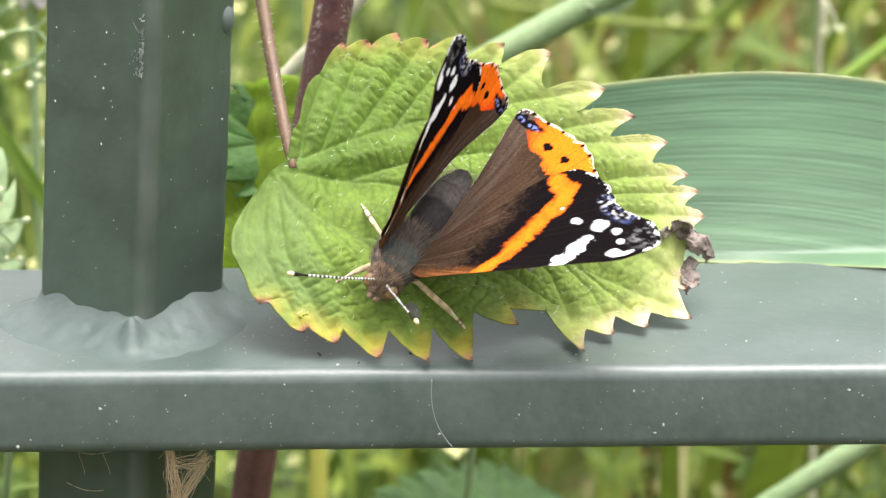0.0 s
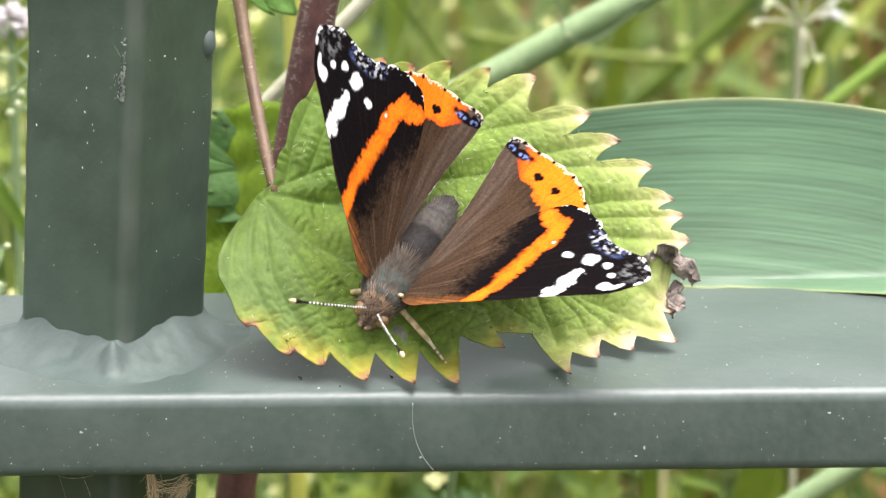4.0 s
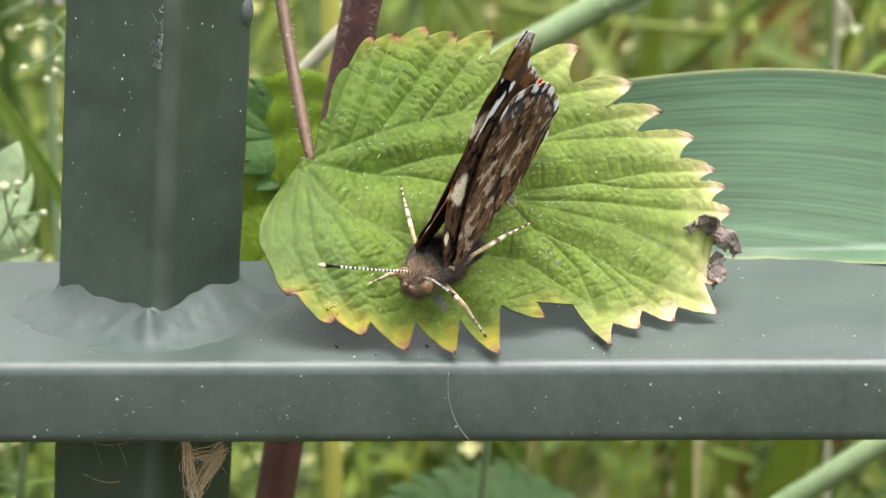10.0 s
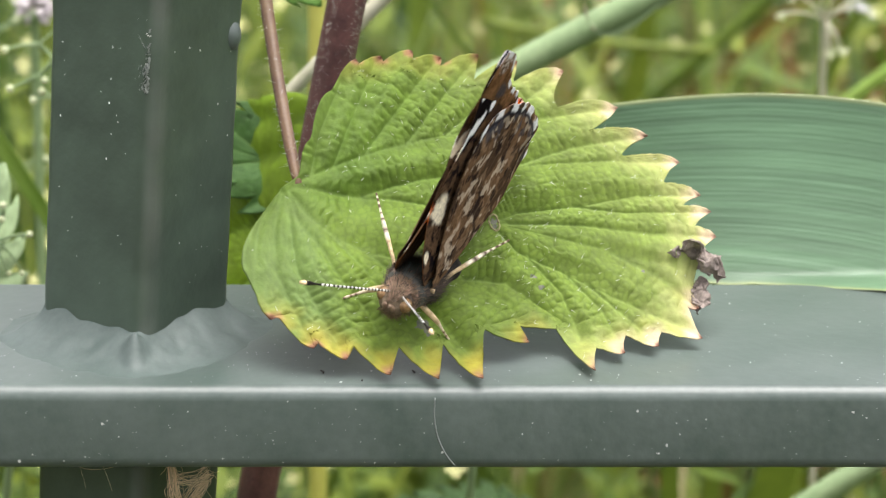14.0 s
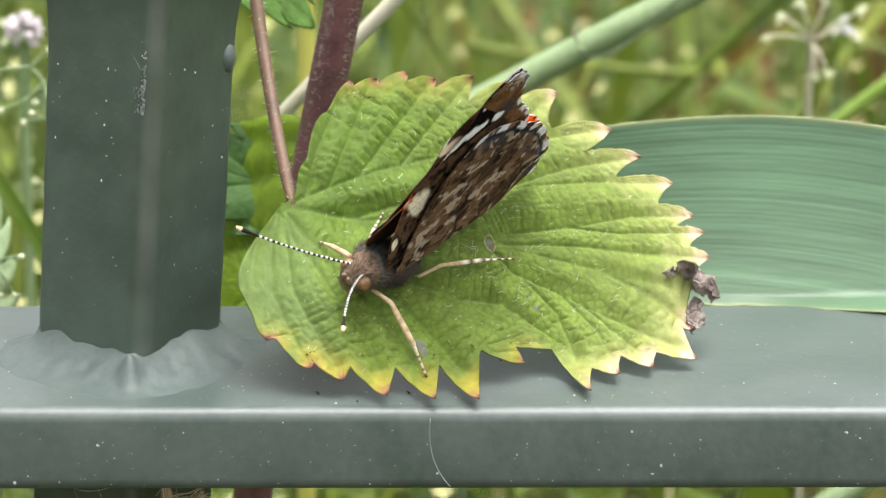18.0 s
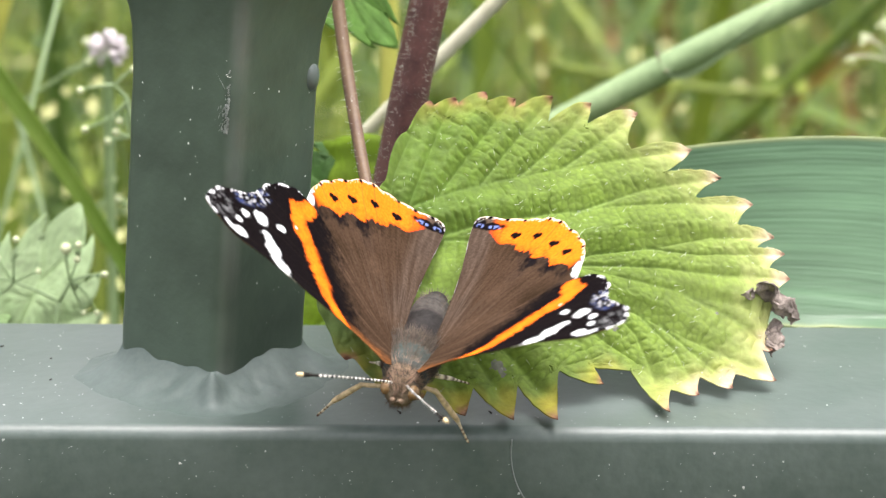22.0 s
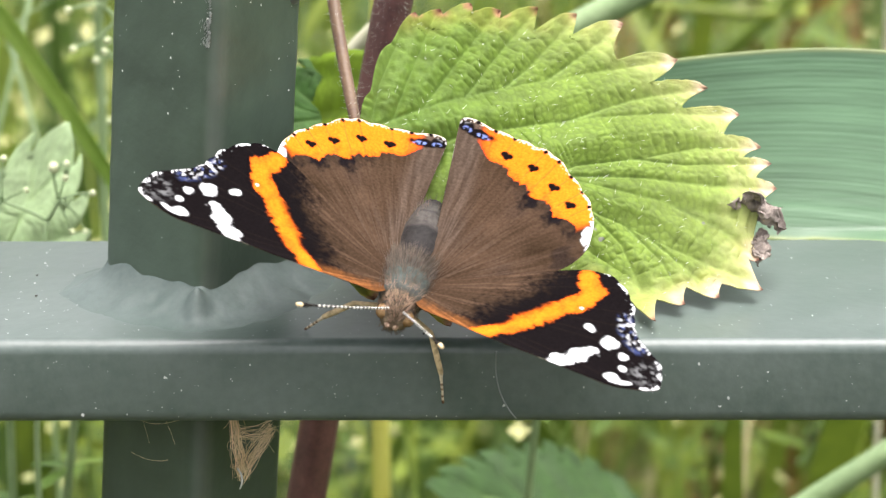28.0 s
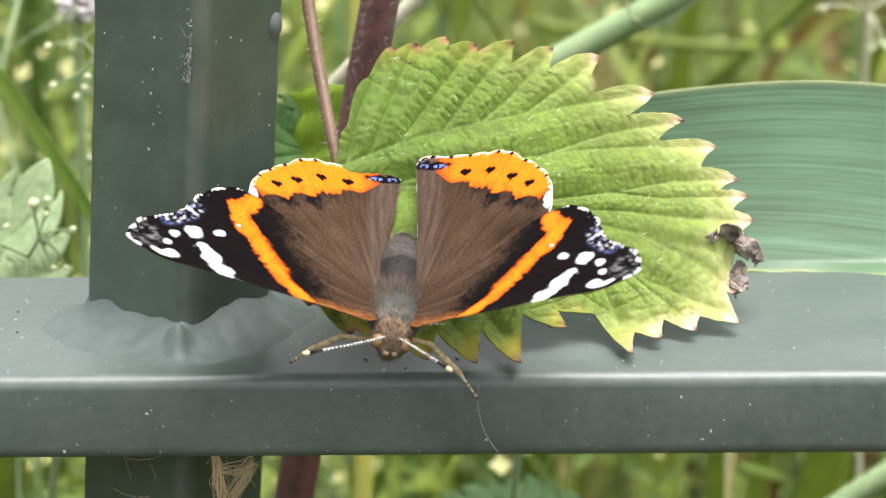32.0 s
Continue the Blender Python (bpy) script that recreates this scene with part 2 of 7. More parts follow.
def part(name, me, parent, label="", m=None, kind=""):
    ob = new(name, me)
    ob.parent = parent
    if m is not None:
        ob.matrix_basis = m
    return tagged(ob, label, kind=kind)


def lone(name, me, label, category, m=None, kind="", group=""):
    ob = new(name, me)
    if m is not None:
        ob.matrix_basis = m
    return tagged(ob, label, category, group, kind)


def bm_mesh(name, bm, mat, smooth=True):
    me = bpy.data.meshes.new(name)
    bmesh.ops.recalc_face_normals(bm, faces=bm.faces)
    bm.to_mesh(me)
    bm.free()
    if smooth:
        me.polygons.foreach_set("use_smooth", [True] * len(me.polygons))
    me.materials.append(mat)
    return me


def bevel_box(name, size, r, mat, seg=4):
    bm = bmesh.new()
    bmesh.ops.create_cube(bm, size=1)
    for v in bm.verts:
        v.co = Vector((v.co.x * size[0], v.co.y * size[1], v.co.z * size[2]))
    bmesh.ops.bevel(bm, geom=bm.edges[:], offset=r, segments=seg, profile=0.5, affect="EDGES")
    me = bm_mesh(name, bm, mat, smooth=False)
    big = max(p.area for p in me.polygons) * 0.02
    me.polygons.foreach_set("use_smooth", [p.area < big or True for p in me.polygons])
    return me


def tube_arrays(path, radii, sides=8, flat=1.0):
    """Verts and faces of a tapered tube along a path, with closed ends."""
    P = np.array(path, float)
    R = np.broadcast_to(np.array(radii, float), (len(P),))
    T = np.gradient(P, axis=0)
    T /= np.linalg.norm(T, axis=1)[:, None] + 1e-12
    ref = np.array((0.0, 0, 1)) if abs(T[0][2]) < 0.8 else np.array((1.0, 0, 0))
    verts, faces = [], []
    u = np.cross(T[0], ref)
    u /= np.linalg.norm(u)
    for i in range(len(P)):
        u = u - T[i] * np.dot(u, T[i])
        u /= np.linalg.norm(u) + 1e-12
        w = np.cross(T[i], u)
        for k in range(sides):
            a = 2 * math.pi * k / sides
            verts.append(P[i] + R[i] * (u * math.cos(a) + w * math.sin(a) * flat))
    for i in range(len(P) - 1):
        for k in range(sides):
            k2 = (k + 1) % sides
            faces.append((i * sides + k, i * sides + k2, (i + 1) * sides + k2, (i + 1) * sides + k))
    faces.append(tuple(range(sides))[::-1])
    faces.append(tuple((len(P) - 1) * sides + k for k in range(sides)))
    return verts, faces


def bend(a, b, c, n=16):
    """A smooth path from a by b to c."""
    a, b, c = (np.array(p, float) for p in (a, b, c))
    q = 2 * b - 0.5 * (a + c)
    t = np.linspace(0, 1, n)[:, None]
    return (1 - t) ** 2 * a + 2 * t * (1 - t) * q + t ** 2 * c


def tube_mesh(name, path, radii, mat, sides=8, flat=1.0):
    v, f = tube_arrays(path, radii, sides, flat)
    return mesh_of(name, v, f, mats=(mat,))


class Gather:
    """Collects many small pieces into one mesh."""

    def __init__(self):
        self.v, self.f = [], []

    def add(self, verts, faces):
        o = len(self.v)
        self.v.extend(verts)
        self.f.extend(tuple(i + o for i in f) for f in faces)

    def mesh(self, name, mat, smooth=True):
        return mesh_of(name, self.v, self.f, smooth, mats=(mat,))


def spike(g, base, way, length, width):
    """A thin three-sided hair."""
    w = np.array(way, float)
    w /= np.linalg.norm(w) + 1e-12
    u = np.cross(w, (0.31, 0.52, 0.79))
    u /= np.linalg.norm(u) + 1e-12
    s = np.cross(w, u)
    b = np.array(base, float)
    ring = [b + width * (u * math.cos(a) + s * math.sin(a)) for a in (0, 2.1, 4.2)]
    g.add(ring + [b + w * length], [(0, 1, 3), (1, 2, 3), (2, 0, 3)])


def wobble(x, y, scale, seed=0.0):
    """A smooth two-dimensional ripple for numpy arrays, -1 to 1."""
    x, y = np.asarray(x) / scale + seed * 3.17, np.asarray(y) / scale - seed * 1.73
    return (np.sin(x * 1.9 + 1.3 * np.sin(y * 1.1 + seed)) + np.sin(y * 2.3 + 1.7 * np.sin(x * 0.9 - seed)) + np.sin((x + y) * 3.1 + 2 * np.sin(x - y))) / 3


def mottle(x, y, scale, seed=0):
    """Irregular smooth blotches for numpy arrays, about -1 to 1."""
    grid = np.random.RandomState(int(seed) * 7 + 3).uniform(-1, 1, (64, 64))
    x, y = np.asarray(x) / scale + 300.0, np.asarray(y) / scale + 300.0
    i, j = np.floor(x).astype(int), np.floor(y).astype(int)
    u, v = x - i, y - j
    u, v = u * u * (3 - 2 * u), v * v * (3 - 2 * v)
    i, j, i2, j2 = i % 64, j % 64, (i + 1) % 64, (j + 1) % 64
    return 1.5 * ((grid[i, j] * (1 - u) + grid[i2, j] * u) * (1 - v) + (grid[i, j2] * (1 - u) + grid[i2, j2] * u) * v)


def step(a, b, x):
    t = np.clip((x - a) / (b - a), 0, 1)
    return t * t * (3 - 2 * t)


def seg_dist(x, y, pts):
    """Distance of points to a polyline, and the share along it of the nearest place."""
    best, share = np.full(np.shape(x), 1e9), np.zeros(np.shape(x))
    n = len(pts) - 1
    for i in range(n):
        (ax, ay), (bx, by) = pts[i], pts[i + 1]
        dx, dy = bx - ax, by - ay
        t = np.clip(((x - ax) * dx + (y - ay) * dy) / (dx * dx + dy * dy + 1e-12), 0, 1)
        d = np.hypot(x - ax - t * dx, y - ay - t * dy)
        m = d < best
        best, share = np.where(m, d, best), np.where(m, (i + t) / n, share)
    return best, share


# ---- fence: flat rail and square bar set cornerwise ----
fence = thing("metal_fence", "dark green painted metal fence with flat rail and diagonal square bar", "fence")
RAIL_DEPTH, RAIL_THICK = 0.0412, 0.0105
part("rail", bevel_box("rail", (2.4, RAIL_DEPTH, RAIL_THICK), 0.0017, PAINT, 6), fence, "flat dark green rail with pale chips", pose(0.01, RAIL_DEPTH / 2 - 0.0004, -RAIL_THICK / 2))
POST_M = pose(-0.0287, 0.0205, 0, 0, 3.8, 0)


POST_TURN = radians(9)


def turned(p):
    """A point on the bar set square to the rail's diagonal, turned with the bar about its axis."""
    cx, cy, (c, q) = -0.0287 + 0.0664 * p[2], 0.0205, (math.cos(POST_TURN), math.sin(POST_TURN))
    return np.array((cx + c * (p[0] - cx) - q * (p[1] - cy), cy + q * (p[0] - cx) + c * (p[1] - cy), p[2]))


def post_mesh():
    rings, side, r = [], 0.0168, 0.0016
    sec = []
    for q in range(4):
        cx, cy = [(1, 1), (-1, 1), (-1, -1), (1, -1)][q]
        for k in range(6):
            a = math.pi / 2 * q + math.pi / 2 * k / 5
            sec.append((cx * (side / 2 - r) + r * math.cos(a), cy * (side / 2 - r) + r * math.sin(a)))
        ex, ey = sec[-1]
        nx, ny = [(-1, 1), (-1, -1), (1, -1), (1, 1)][q]
        nx, ny = nx * (side / 2 - r) + r * math.cos(math.pi / 2 * (q + 1)), ny * (side / 2 - r) + r * math.sin(math.pi / 2 * (q + 1))
        sec += [(ex + (nx - ex) * s, ey + (ny - ey) * s) for s in (0.06, 0.12, 0.25, 0.4, 0.55, 0.7, 0.85, 0.94)]
    ca, sa = math.cos(math.pi / 4 + POST_TURN), math.sin(math.pi / 4 + POST_TURN)
    sec = [(x * ca - y * sa, x * sa + y * ca) for x, y in sec]
    v, f = [], []
    zs = [-0.46, -0.2, -0.1, -0.05, -0.03, -0.0105, 0] + [0.002 * k for k in range(1, 34)] + [0.072, 0.08, 0.12, 0.2, 0.3, 0.42]
    for z in zs:
        swell = 1 + 0.35 * math.exp(-((z - 0.0555) / 0.0075) ** 2)
        for x, y in sec:
            w = 0.00004 * math.sin(z * 700 + x * 500) if 0 < z < 0.06 else 0
            v.append((x * swell + w, y * (0.7 + 0.3 * swell), z))
    n = len(sec)
    for i in range(len(zs) - 1):
        for k in range(n):
            f.append((i * n + k, i * n + (k + 1) % n, (i + 1) * n + (k + 1) % n, (i + 1) * n + k))
    f += [tuple(range(n))[::-1], tuple((len(zs) - 1) * n + k for k in range(n))]
    V = np.array(v)
    tone = 1 + 0.16 * wobble(V[:, 0] + V[:, 1], V[:, 2], 0.006, 2) + 0.10 * wobble(V[:, 0] - V[:, 1], V[:, 2], 0.002, 4)
    cols = np.array((0.050, 0.074, 0.054))[None] * tone[:, None]
    # paler, unevenly strong stripe just right of the front corner
    edge_stripe = (step(0.0015, 0.0005, np.abs(V[:, 0] - 0.0024)) * (V[:, 1] < 0) * (0.38 + 0.3 * wobble(V[:, 2], V[:, 0], 0.004, 5)))[:, None]
    cols = cols * (1 - edge_stripe) + edge_stripe * np.array((0.12, 0.135, 0.118))
    return mesh_of("post", v, f, mats=(POST_PAINT,), colours=np.clip(cols, 0.01, 1))


part("post", post_mesh(), fence, "square dark green bar turned corner forward", POST_M)


WELD_PAINT = surface("weld_paint", (0.060, 0.085, 0.076), (0.106, 0.134, 0.125), 0.006, rough=0.52, bump=0.12, bump_size=0.0008, gloss=0.4)


def weld_mesh():
    """A lumpy fillet round the foot of the bar, running out into the rail."""
    v, f, n, rings = [], [], 240, 40
    half = 0.0117
    for j in range(rings):
        s = j / (rings - 1)
        ex = 1.13 + 0.35 * s
        for k in range(n):
            a = 2 * math.pi * k / n
            ca, sa = math.cos(a), math.sin(a)
            d = half / (abs(math.cos(a - POST_TURN)) ** ex + abs(math.sin(a - POST_TURN)) ** ex) ** (1 / ex)
            lump = noise.noise(Vector((ca * 1.7, sa * 1.7, 1.7)))
            out = d - 0.0010 + (0.0096 + 0.0016 * lump) * s ** 1.3
            out = min(out, (0.0186 if sa < 0 else 0.0198) / max(abs(sa), 1e-6))
            small = noise.noise(Vector((out * ca * 420, out * sa * 420, 3.3)))
            fine = noise.noise(Vector((out * ca * 1100, out * sa * 1100, 7.1)))
            rise = 0.0044 * (1 + 0.30 * lump + 0.10 * small + 0.35 * math.exp(-((abs(ca) - 0.93) / 0.12) ** 2) * (sa < 0.3))
            z = rise * (1 - s) ** 2.6 - 0.00002 - 0.00030 * s ** 3
            z += (0.00062 * small + 0.00014 * fine) * math.sin(math.pi * s) ** 1.5 * (1 - s)
            z += 0.0024 * math.exp(-((ca * out - 0.0013) / 0.0012) ** 2) * math.exp(-((s - 0.36) / 0.16) ** 2) * (sa < 0)
            v.append((out * ca, out * sa, z))
    for j in range(rings - 1):
        for k in range(n):
            k2 = (k + 1) % n
            f.append((j * n + k, (j + 1) * n + k, (j + 1) * n + k2, j * n + k2))
    return mesh_of("weld", v, f, mats=(WELD_PAINT,))


part("weld_bead", weld_mesh(), fence, "lumpy painted weld round the foot of the bar", pose(-0.0287, 0.0205, 0))
bm = bmesh.new()
bmesh.ops.create_uvsphere(bm, u_segments=14, v_segments=10, radius=0.0015)
part("paint_drip", bm_mesh("paint_drip", bm, PAINT), fence, "rounded blob of paint", pose(-0.0160, 0.0213, 0.0378) @ Matrix.Diagonal((0.85, 1, 1.35, 1)))

# rubbed place and scratch on the bar's front edge
g = Gather()
rs = random.Random(52)
for k in range(110):
    z = 0.0335 + abs(rs.gauss(0, 0.0032))
    u = 0.0004 + abs(rs.gauss(0, 0.00045)) * (1.0 if z < 0.037 else 0.4)
    c = np.array((-0.0287 + 0.0664 * z - u, 0.0205 - 0.01186 + u, z))
    t1, nn, s = np.array((-0.7071, 0.7071, 0)), np.array((-0.7071, -0.7071, 0)), rs.choice((0.00004, 0.00006, 0.0001))
    turn = rs.uniform(0, 3.14)
    pts = []
    for i in range(5):
        p, q = s * rs.uniform(0.5, 1.3) * math.cos(1.2566 * i), 2.2 * s * rs.uniform(0.5, 1.3) * math.sin(1.2566 * i)
        pts.append(c + nn * 0.00006 + t1 * (p * math.cos(turn) - q * math.sin(turn) * 0.4) + np.array((0, 0, 1.0)) * (q + p * math.sin(turn) * 0.4))
    g.add([turned(p) for p in pts + [p - nn * 0.0003 for p in pts]], [tuple(range(5))] + [(i, i + 5, (i + 1) % 5 + 5, (i + 1) % 5) for i in range(5)])
RUBBED = surface("rubbed_paint", (0.13, 0.15, 0.135), (0.30, 0.32, 0.30), 0.002, rough=0.7)
part("rubbed_patch", g.mesh("rubbed_patch", RUBBED, False), fence, "pale rubbed patch on the bar's edge", kind="stuff")
part("scratch", tube_mesh("scratch", [turned(p) for p in bend((-0.0316, 0.01455, 0.0457), (-0.0290, 0.0118, 0.0425), (-0.0270, 0.0095, 0.0388), 16)], 0.00005, RUBBED, 5), fence, "thin pale slanting scratch")

# chips and grit on the rail
rnd = random.Random(4)
g = Gather()
for k in range(52):
    x = rnd.uniform(-0.065, 0.085)
    s = rnd.choice((0.00006, 0.00007, 0.0001, 0.0001, 0.00019))
    if rnd.random() < 0.3:
        x = rnd.uniform(0.05, 0.08)
    z = -0.0014 - 0.0085 * rnd.random() ** 0.7
    n = rnd.randint(5, 7)
    pts = [(x + s * rnd.uniform(0.6, 1.4) * math.cos(6.28 * i / n), -0.00043, z + s * rnd.uniform(0.6, 1.4) * math.sin(6.28 * i / n)) for i in range(n)]
    back = [(p[0], -0.0002, p[2]) for p in pts]
    g.add(pts + back, [tuple(range(n))] + [(i, i + n, (i + 1) % n + n, (i + 1) % n) for i in range(n)])
for k in range(60):
    # on the two front faces of the bar
    z, u, sd = rnd.uniform(0.006, 0.05), rnd.uniform(0.0008, 0.0105), rnd.choice((-1, 1))
    if rnd.random() < 0.08:
        u, z, sd = rnd.uniform(0.0003, 0.0010), rnd.uniform(0.034, 0.044), -1
    c = np.array((-0.0287 + 0.0664 * z + sd * u, 0.0205 - 0.01186 + u + 0.0001, z))
    t1, t2 = np.array((0.7071 * sd, 0.7071, 0)), np.array((0.05, 0, 1.0))
    nn, s = np.array((0.7071 * sd, -0.7071, 0)), rnd.choice((0.00003, 0.00004, 0.00005, 0.0001))
    pts = [c + nn * 0.00016 + t1 * s * rnd.uniform(0.5, 1.3) * math.cos(6.28 * i / 5) + t2 * s * rnd.uniform(0.7, 2.2) * math.sin(6.28 * i / 5) for i in range(5)]
    g.add([turned(p) for p in pts + [p - nn * 0.0004 for p in pts]], [tuple(range(5))] + [(i, i + 5, (i + 1) % 5 + 5, (i + 1) % 5) for i in range(5)])
for k in range(86):
    x, y = rnd.uniform(-0.06, 0.08), rnd.uniform(0.001, 0.036)
    if k > 60:
        x, y = rnd.choice((-0.046, -0.014, -0.05)) + rnd.gauss(0, 0.003), 0.010 + rnd.gauss(0, 0.003)
    s = rnd.choice((0.00008, 0.0001, 0.00014)) if k <= 60 else rnd.choice((0.00004, 0.00006, 0.00008))
    n = 5
    pts = [(x + s * rnd.uniform(0.6, 1.4) * math.cos(6.28 * i / n), y + 1.6 * s * rnd.uniform(0.6, 1.4) * math.sin(6.28 * i / n), 0.00004) for i in range(n)]
    back = [(p[0], p[1], -0.0002) for p in pts]
    g.add(pts + back, [tuple(range(n))] + [(i, i + n, (i + 1) % n + n, (i + 1) % n) for i in range(n)])
for k in range(420):
    # fine dust on the top and the front
    x, s = rnd.uniform(-0.065, 0.08), rnd.choice((0.00003, 0.00004, 0.00006))
    a = rnd.uniform(0, 6.28)
    if k % 3:
        c, e1, e2, up = np.array((x, 0.0015 + 0.036 * rnd.random() ** 1.2, 0.00003)), np.array((1.0, 0, 0)), np.array((0, 1.5, 0)), np.array((0, 0, -0.0002))
    else:
        c, e1, e2, up = np.array((x, -0.00043, -0.0018 - 0.0078 * rnd.random())), np.array((1.0, 0, 0)), np.array((0, 0, 1.0)), np.array((0, 0.0002, 0))
    pts = [c + s * (e1 * math.cos(a + 1.57 * i) * rnd.uniform(0.7, 1.6) + e2 * math.sin(a + 1.57 * i)) for i in range(4)]
    g.add(pts + [p + up for p in pts], [(0, 1, 2, 3)] + [(i, i + 4, (i + 1) % 4 + 4, (i + 1) % 4) for i in range(4)])
part("paint_wear", g.mesh("paint_wear", CHIP, False), fence, "tiny pale chips in the paint", kind="stuff")
g = Gather()
for k in range(18):
    x, y = rnd.uniform(-0.06, 0.02), rnd.uniform(0.001, 0.03)
    L = rnd.choice((0.0002, 0.0003, 0.0005))
    a = rnd.uniform(0, 3.14)
    v, f = tube_arrays([(x, y, 0.0001), (x + L * math.cos(a), y + L * math.sin(a), 0.0002)], [0.00012, 0.00008], 5)
    g.add(v, f)
part("grit", g.mesh("grit", GRIT), fence, "dark grains of dirt lying on the rail", kind="stuff")
g = Gather()
fr = random.Random(31)
A, B, C = np.array((-0.0236, 0.0086, -0.0118)), np.array((-0.0190, 0.0106, -0.0152)), np.array((-0.0228, 0.0086, -0.0206))
for k in range(90):
    # two legs and a slack bridge between them
    q = k % 5
    a, b = ((A, C), (B, C), (A, C), (B, C), (A + (C - A) * 0.35, B))[q]
    a, b = a + np.array((fr.gauss(0, 0.0003), fr.gauss(0, 0.0002), fr.gauss(0, 0.0007))), b + np.array((fr.gauss(0, 0.0004), fr.gauss(0, 0.0002), fr.gauss(0, 0.0006)))
    m = (a + b) / 2 + np.array((fr.gauss(0.0002 if q % 2 == 0 else -0.0003, 0.0003), fr.gauss(-0.0002, 0.0002), fr.gauss(-0.0004 if q == 4 else 0, 0.0004)))
    path = bend(a, m, b, 16)
    path = [p + np.array((math.sin(i * 1.1 + k), 0, math.cos(i * 0.9 + k))) * 0.00009 for i, p in enumerate(path)]
    v, f = tube_arrays(path, fr.choice((0.00002, 0.00003, 0.00004)), 4)
    g.add(v, f)
for k in range(46):
    a = A + (C - A) * fr.random() if k % 2 else B + (C - B) * fr.random()
    v, f = tube_arrays(bend(a, a + np.array((fr.gauss(0, 0.0005), -0.0003, fr.gauss(0, 0.0006))), a + np.array((fr.gauss(0, 0.0009), -0.0002, fr.gauss(-0.0004, 0.0009))), 6), 0.000025, 4)
    g.add(v, f)
tuft = thing("fibre_tuft", "tan tangle of dry fibres hanging under a rail", "fibres")
part("tangle", g.mesh("tangle", FIBRE), tuft, kind="stuff")
part("white_straw", tube_mesh("white_straw", bend((-0.0232, 0.0082, -0.0196), (-0.0226, 0.0080, -0.0208), (-0.0229, 0.0079, -0.0222), 8), 0.00012, CHIP, 6), tuft, "thin white straw end")
web = thing("cobweb", "dusty cobweb threads across a bar", "cobweb")
for pa, pm, pb, r in (((-0.0375, 0.0115, -0.0112), (-0.0335, 0.0085, -0.0138), (-0.0262, 0.0084, -0.0114), 0.00006), ((-0.0352, 0.0100, -0.0128), (-0.0345, 0.0090, -0.0145), (-0.0340, 0.0088, -0.0165), 0.00003), ((-0.0365, 0.0108, -0.0185), (-0.0340, 0.0090, -0.0188), (-0.0318, 0.0085, -0.0186), 0.00005), ((-0.0318, 0.0086, -0.0135), (-0.0312, 0.0083, -0.015), (-0.0308, 0.0083, -0.0165), 0.00003)):
    part("thread", tube_mesh("thread", bend(pa, pm, pb, 14), [0.45 * r * (1 + 0.5 * math.sin(k * 2.1)) for k in range(14)], FIBRE, 5), web)
scratch = bend((0.0088, -0.00042, -0.0012), (0.0091, -0.00042, -0.006), (0.0112, -0.00042, -0.0098), 24)
part("scratch", tube_mesh("scratch", scratch, 0.00009, surface("scratch_line", (0.14, 0.16, 0.15), (0.2, 0.22, 0.21), 0.003, rough=0.6)), fence, "thin pale curved scratch")


# ---- nettle leaves ----
def leaf_outline(upper, lower, tooth=0.62, per=14):
    """Closed margin from the tooth tips of both sides, each listed from the foot to the tip (mm)."""
    centre = np.mean(np.array(upper + lower), axis=0)

    def side(tips, deep, round_out, hook):
        out = []
        tips = [np.array(t, float) for t in tips]
        notches = []
        for a, b in zip(tips[:-1], tips[1:]):
            d = b - a
            L = np.linalg.norm(d)
            nrm = centre - (a + b) / 2
            nrm /= np.linalg.norm(nrm)
            k = len(notches)
            notches.append(a + (hook if 2 < k < 9 else 0.08) * d + nrm * deep * min(4.2, tooth * L) * (0.1 if k < 2 else 0.35 if k == 2 else 1))
        prev = tips[0]
        for i, t in enumerate(tips):
            if i:
                start = notches[i - 1]
                d = t - start
                nrm = (start + t) / 2 - centre
                nrm /= np.linalg.norm(nrm)
                for k in range(per):
                    s = k / per
                    out.append(start + d * s + nrm * (0.2 if i <= 3 else round_out) * np.linalg.norm(d) * math.sin(math.pi * s ** 0.75))
            else:
                out.append(t)
            if i < len(notches):
                d = notches[i] - t
                for k in range(5):
                    s = k / 5
                    out.append(t + d * s)
            else:
                out.append(t)
        return out

    ring = side(upper, 1.1, 0.12, 0.0) + side(lower, 1.0, 0.18, -0.10)[::-1]
    ring += [ring[-1] + (ring[0] - ring[-1]) * k / 5 for k in range(1, 5)]
    keep = [p for i, p in enumerate(ring) if np.linalg.norm(p - ring[i - 1]) > 0.02]
    return np.array(keep), centre


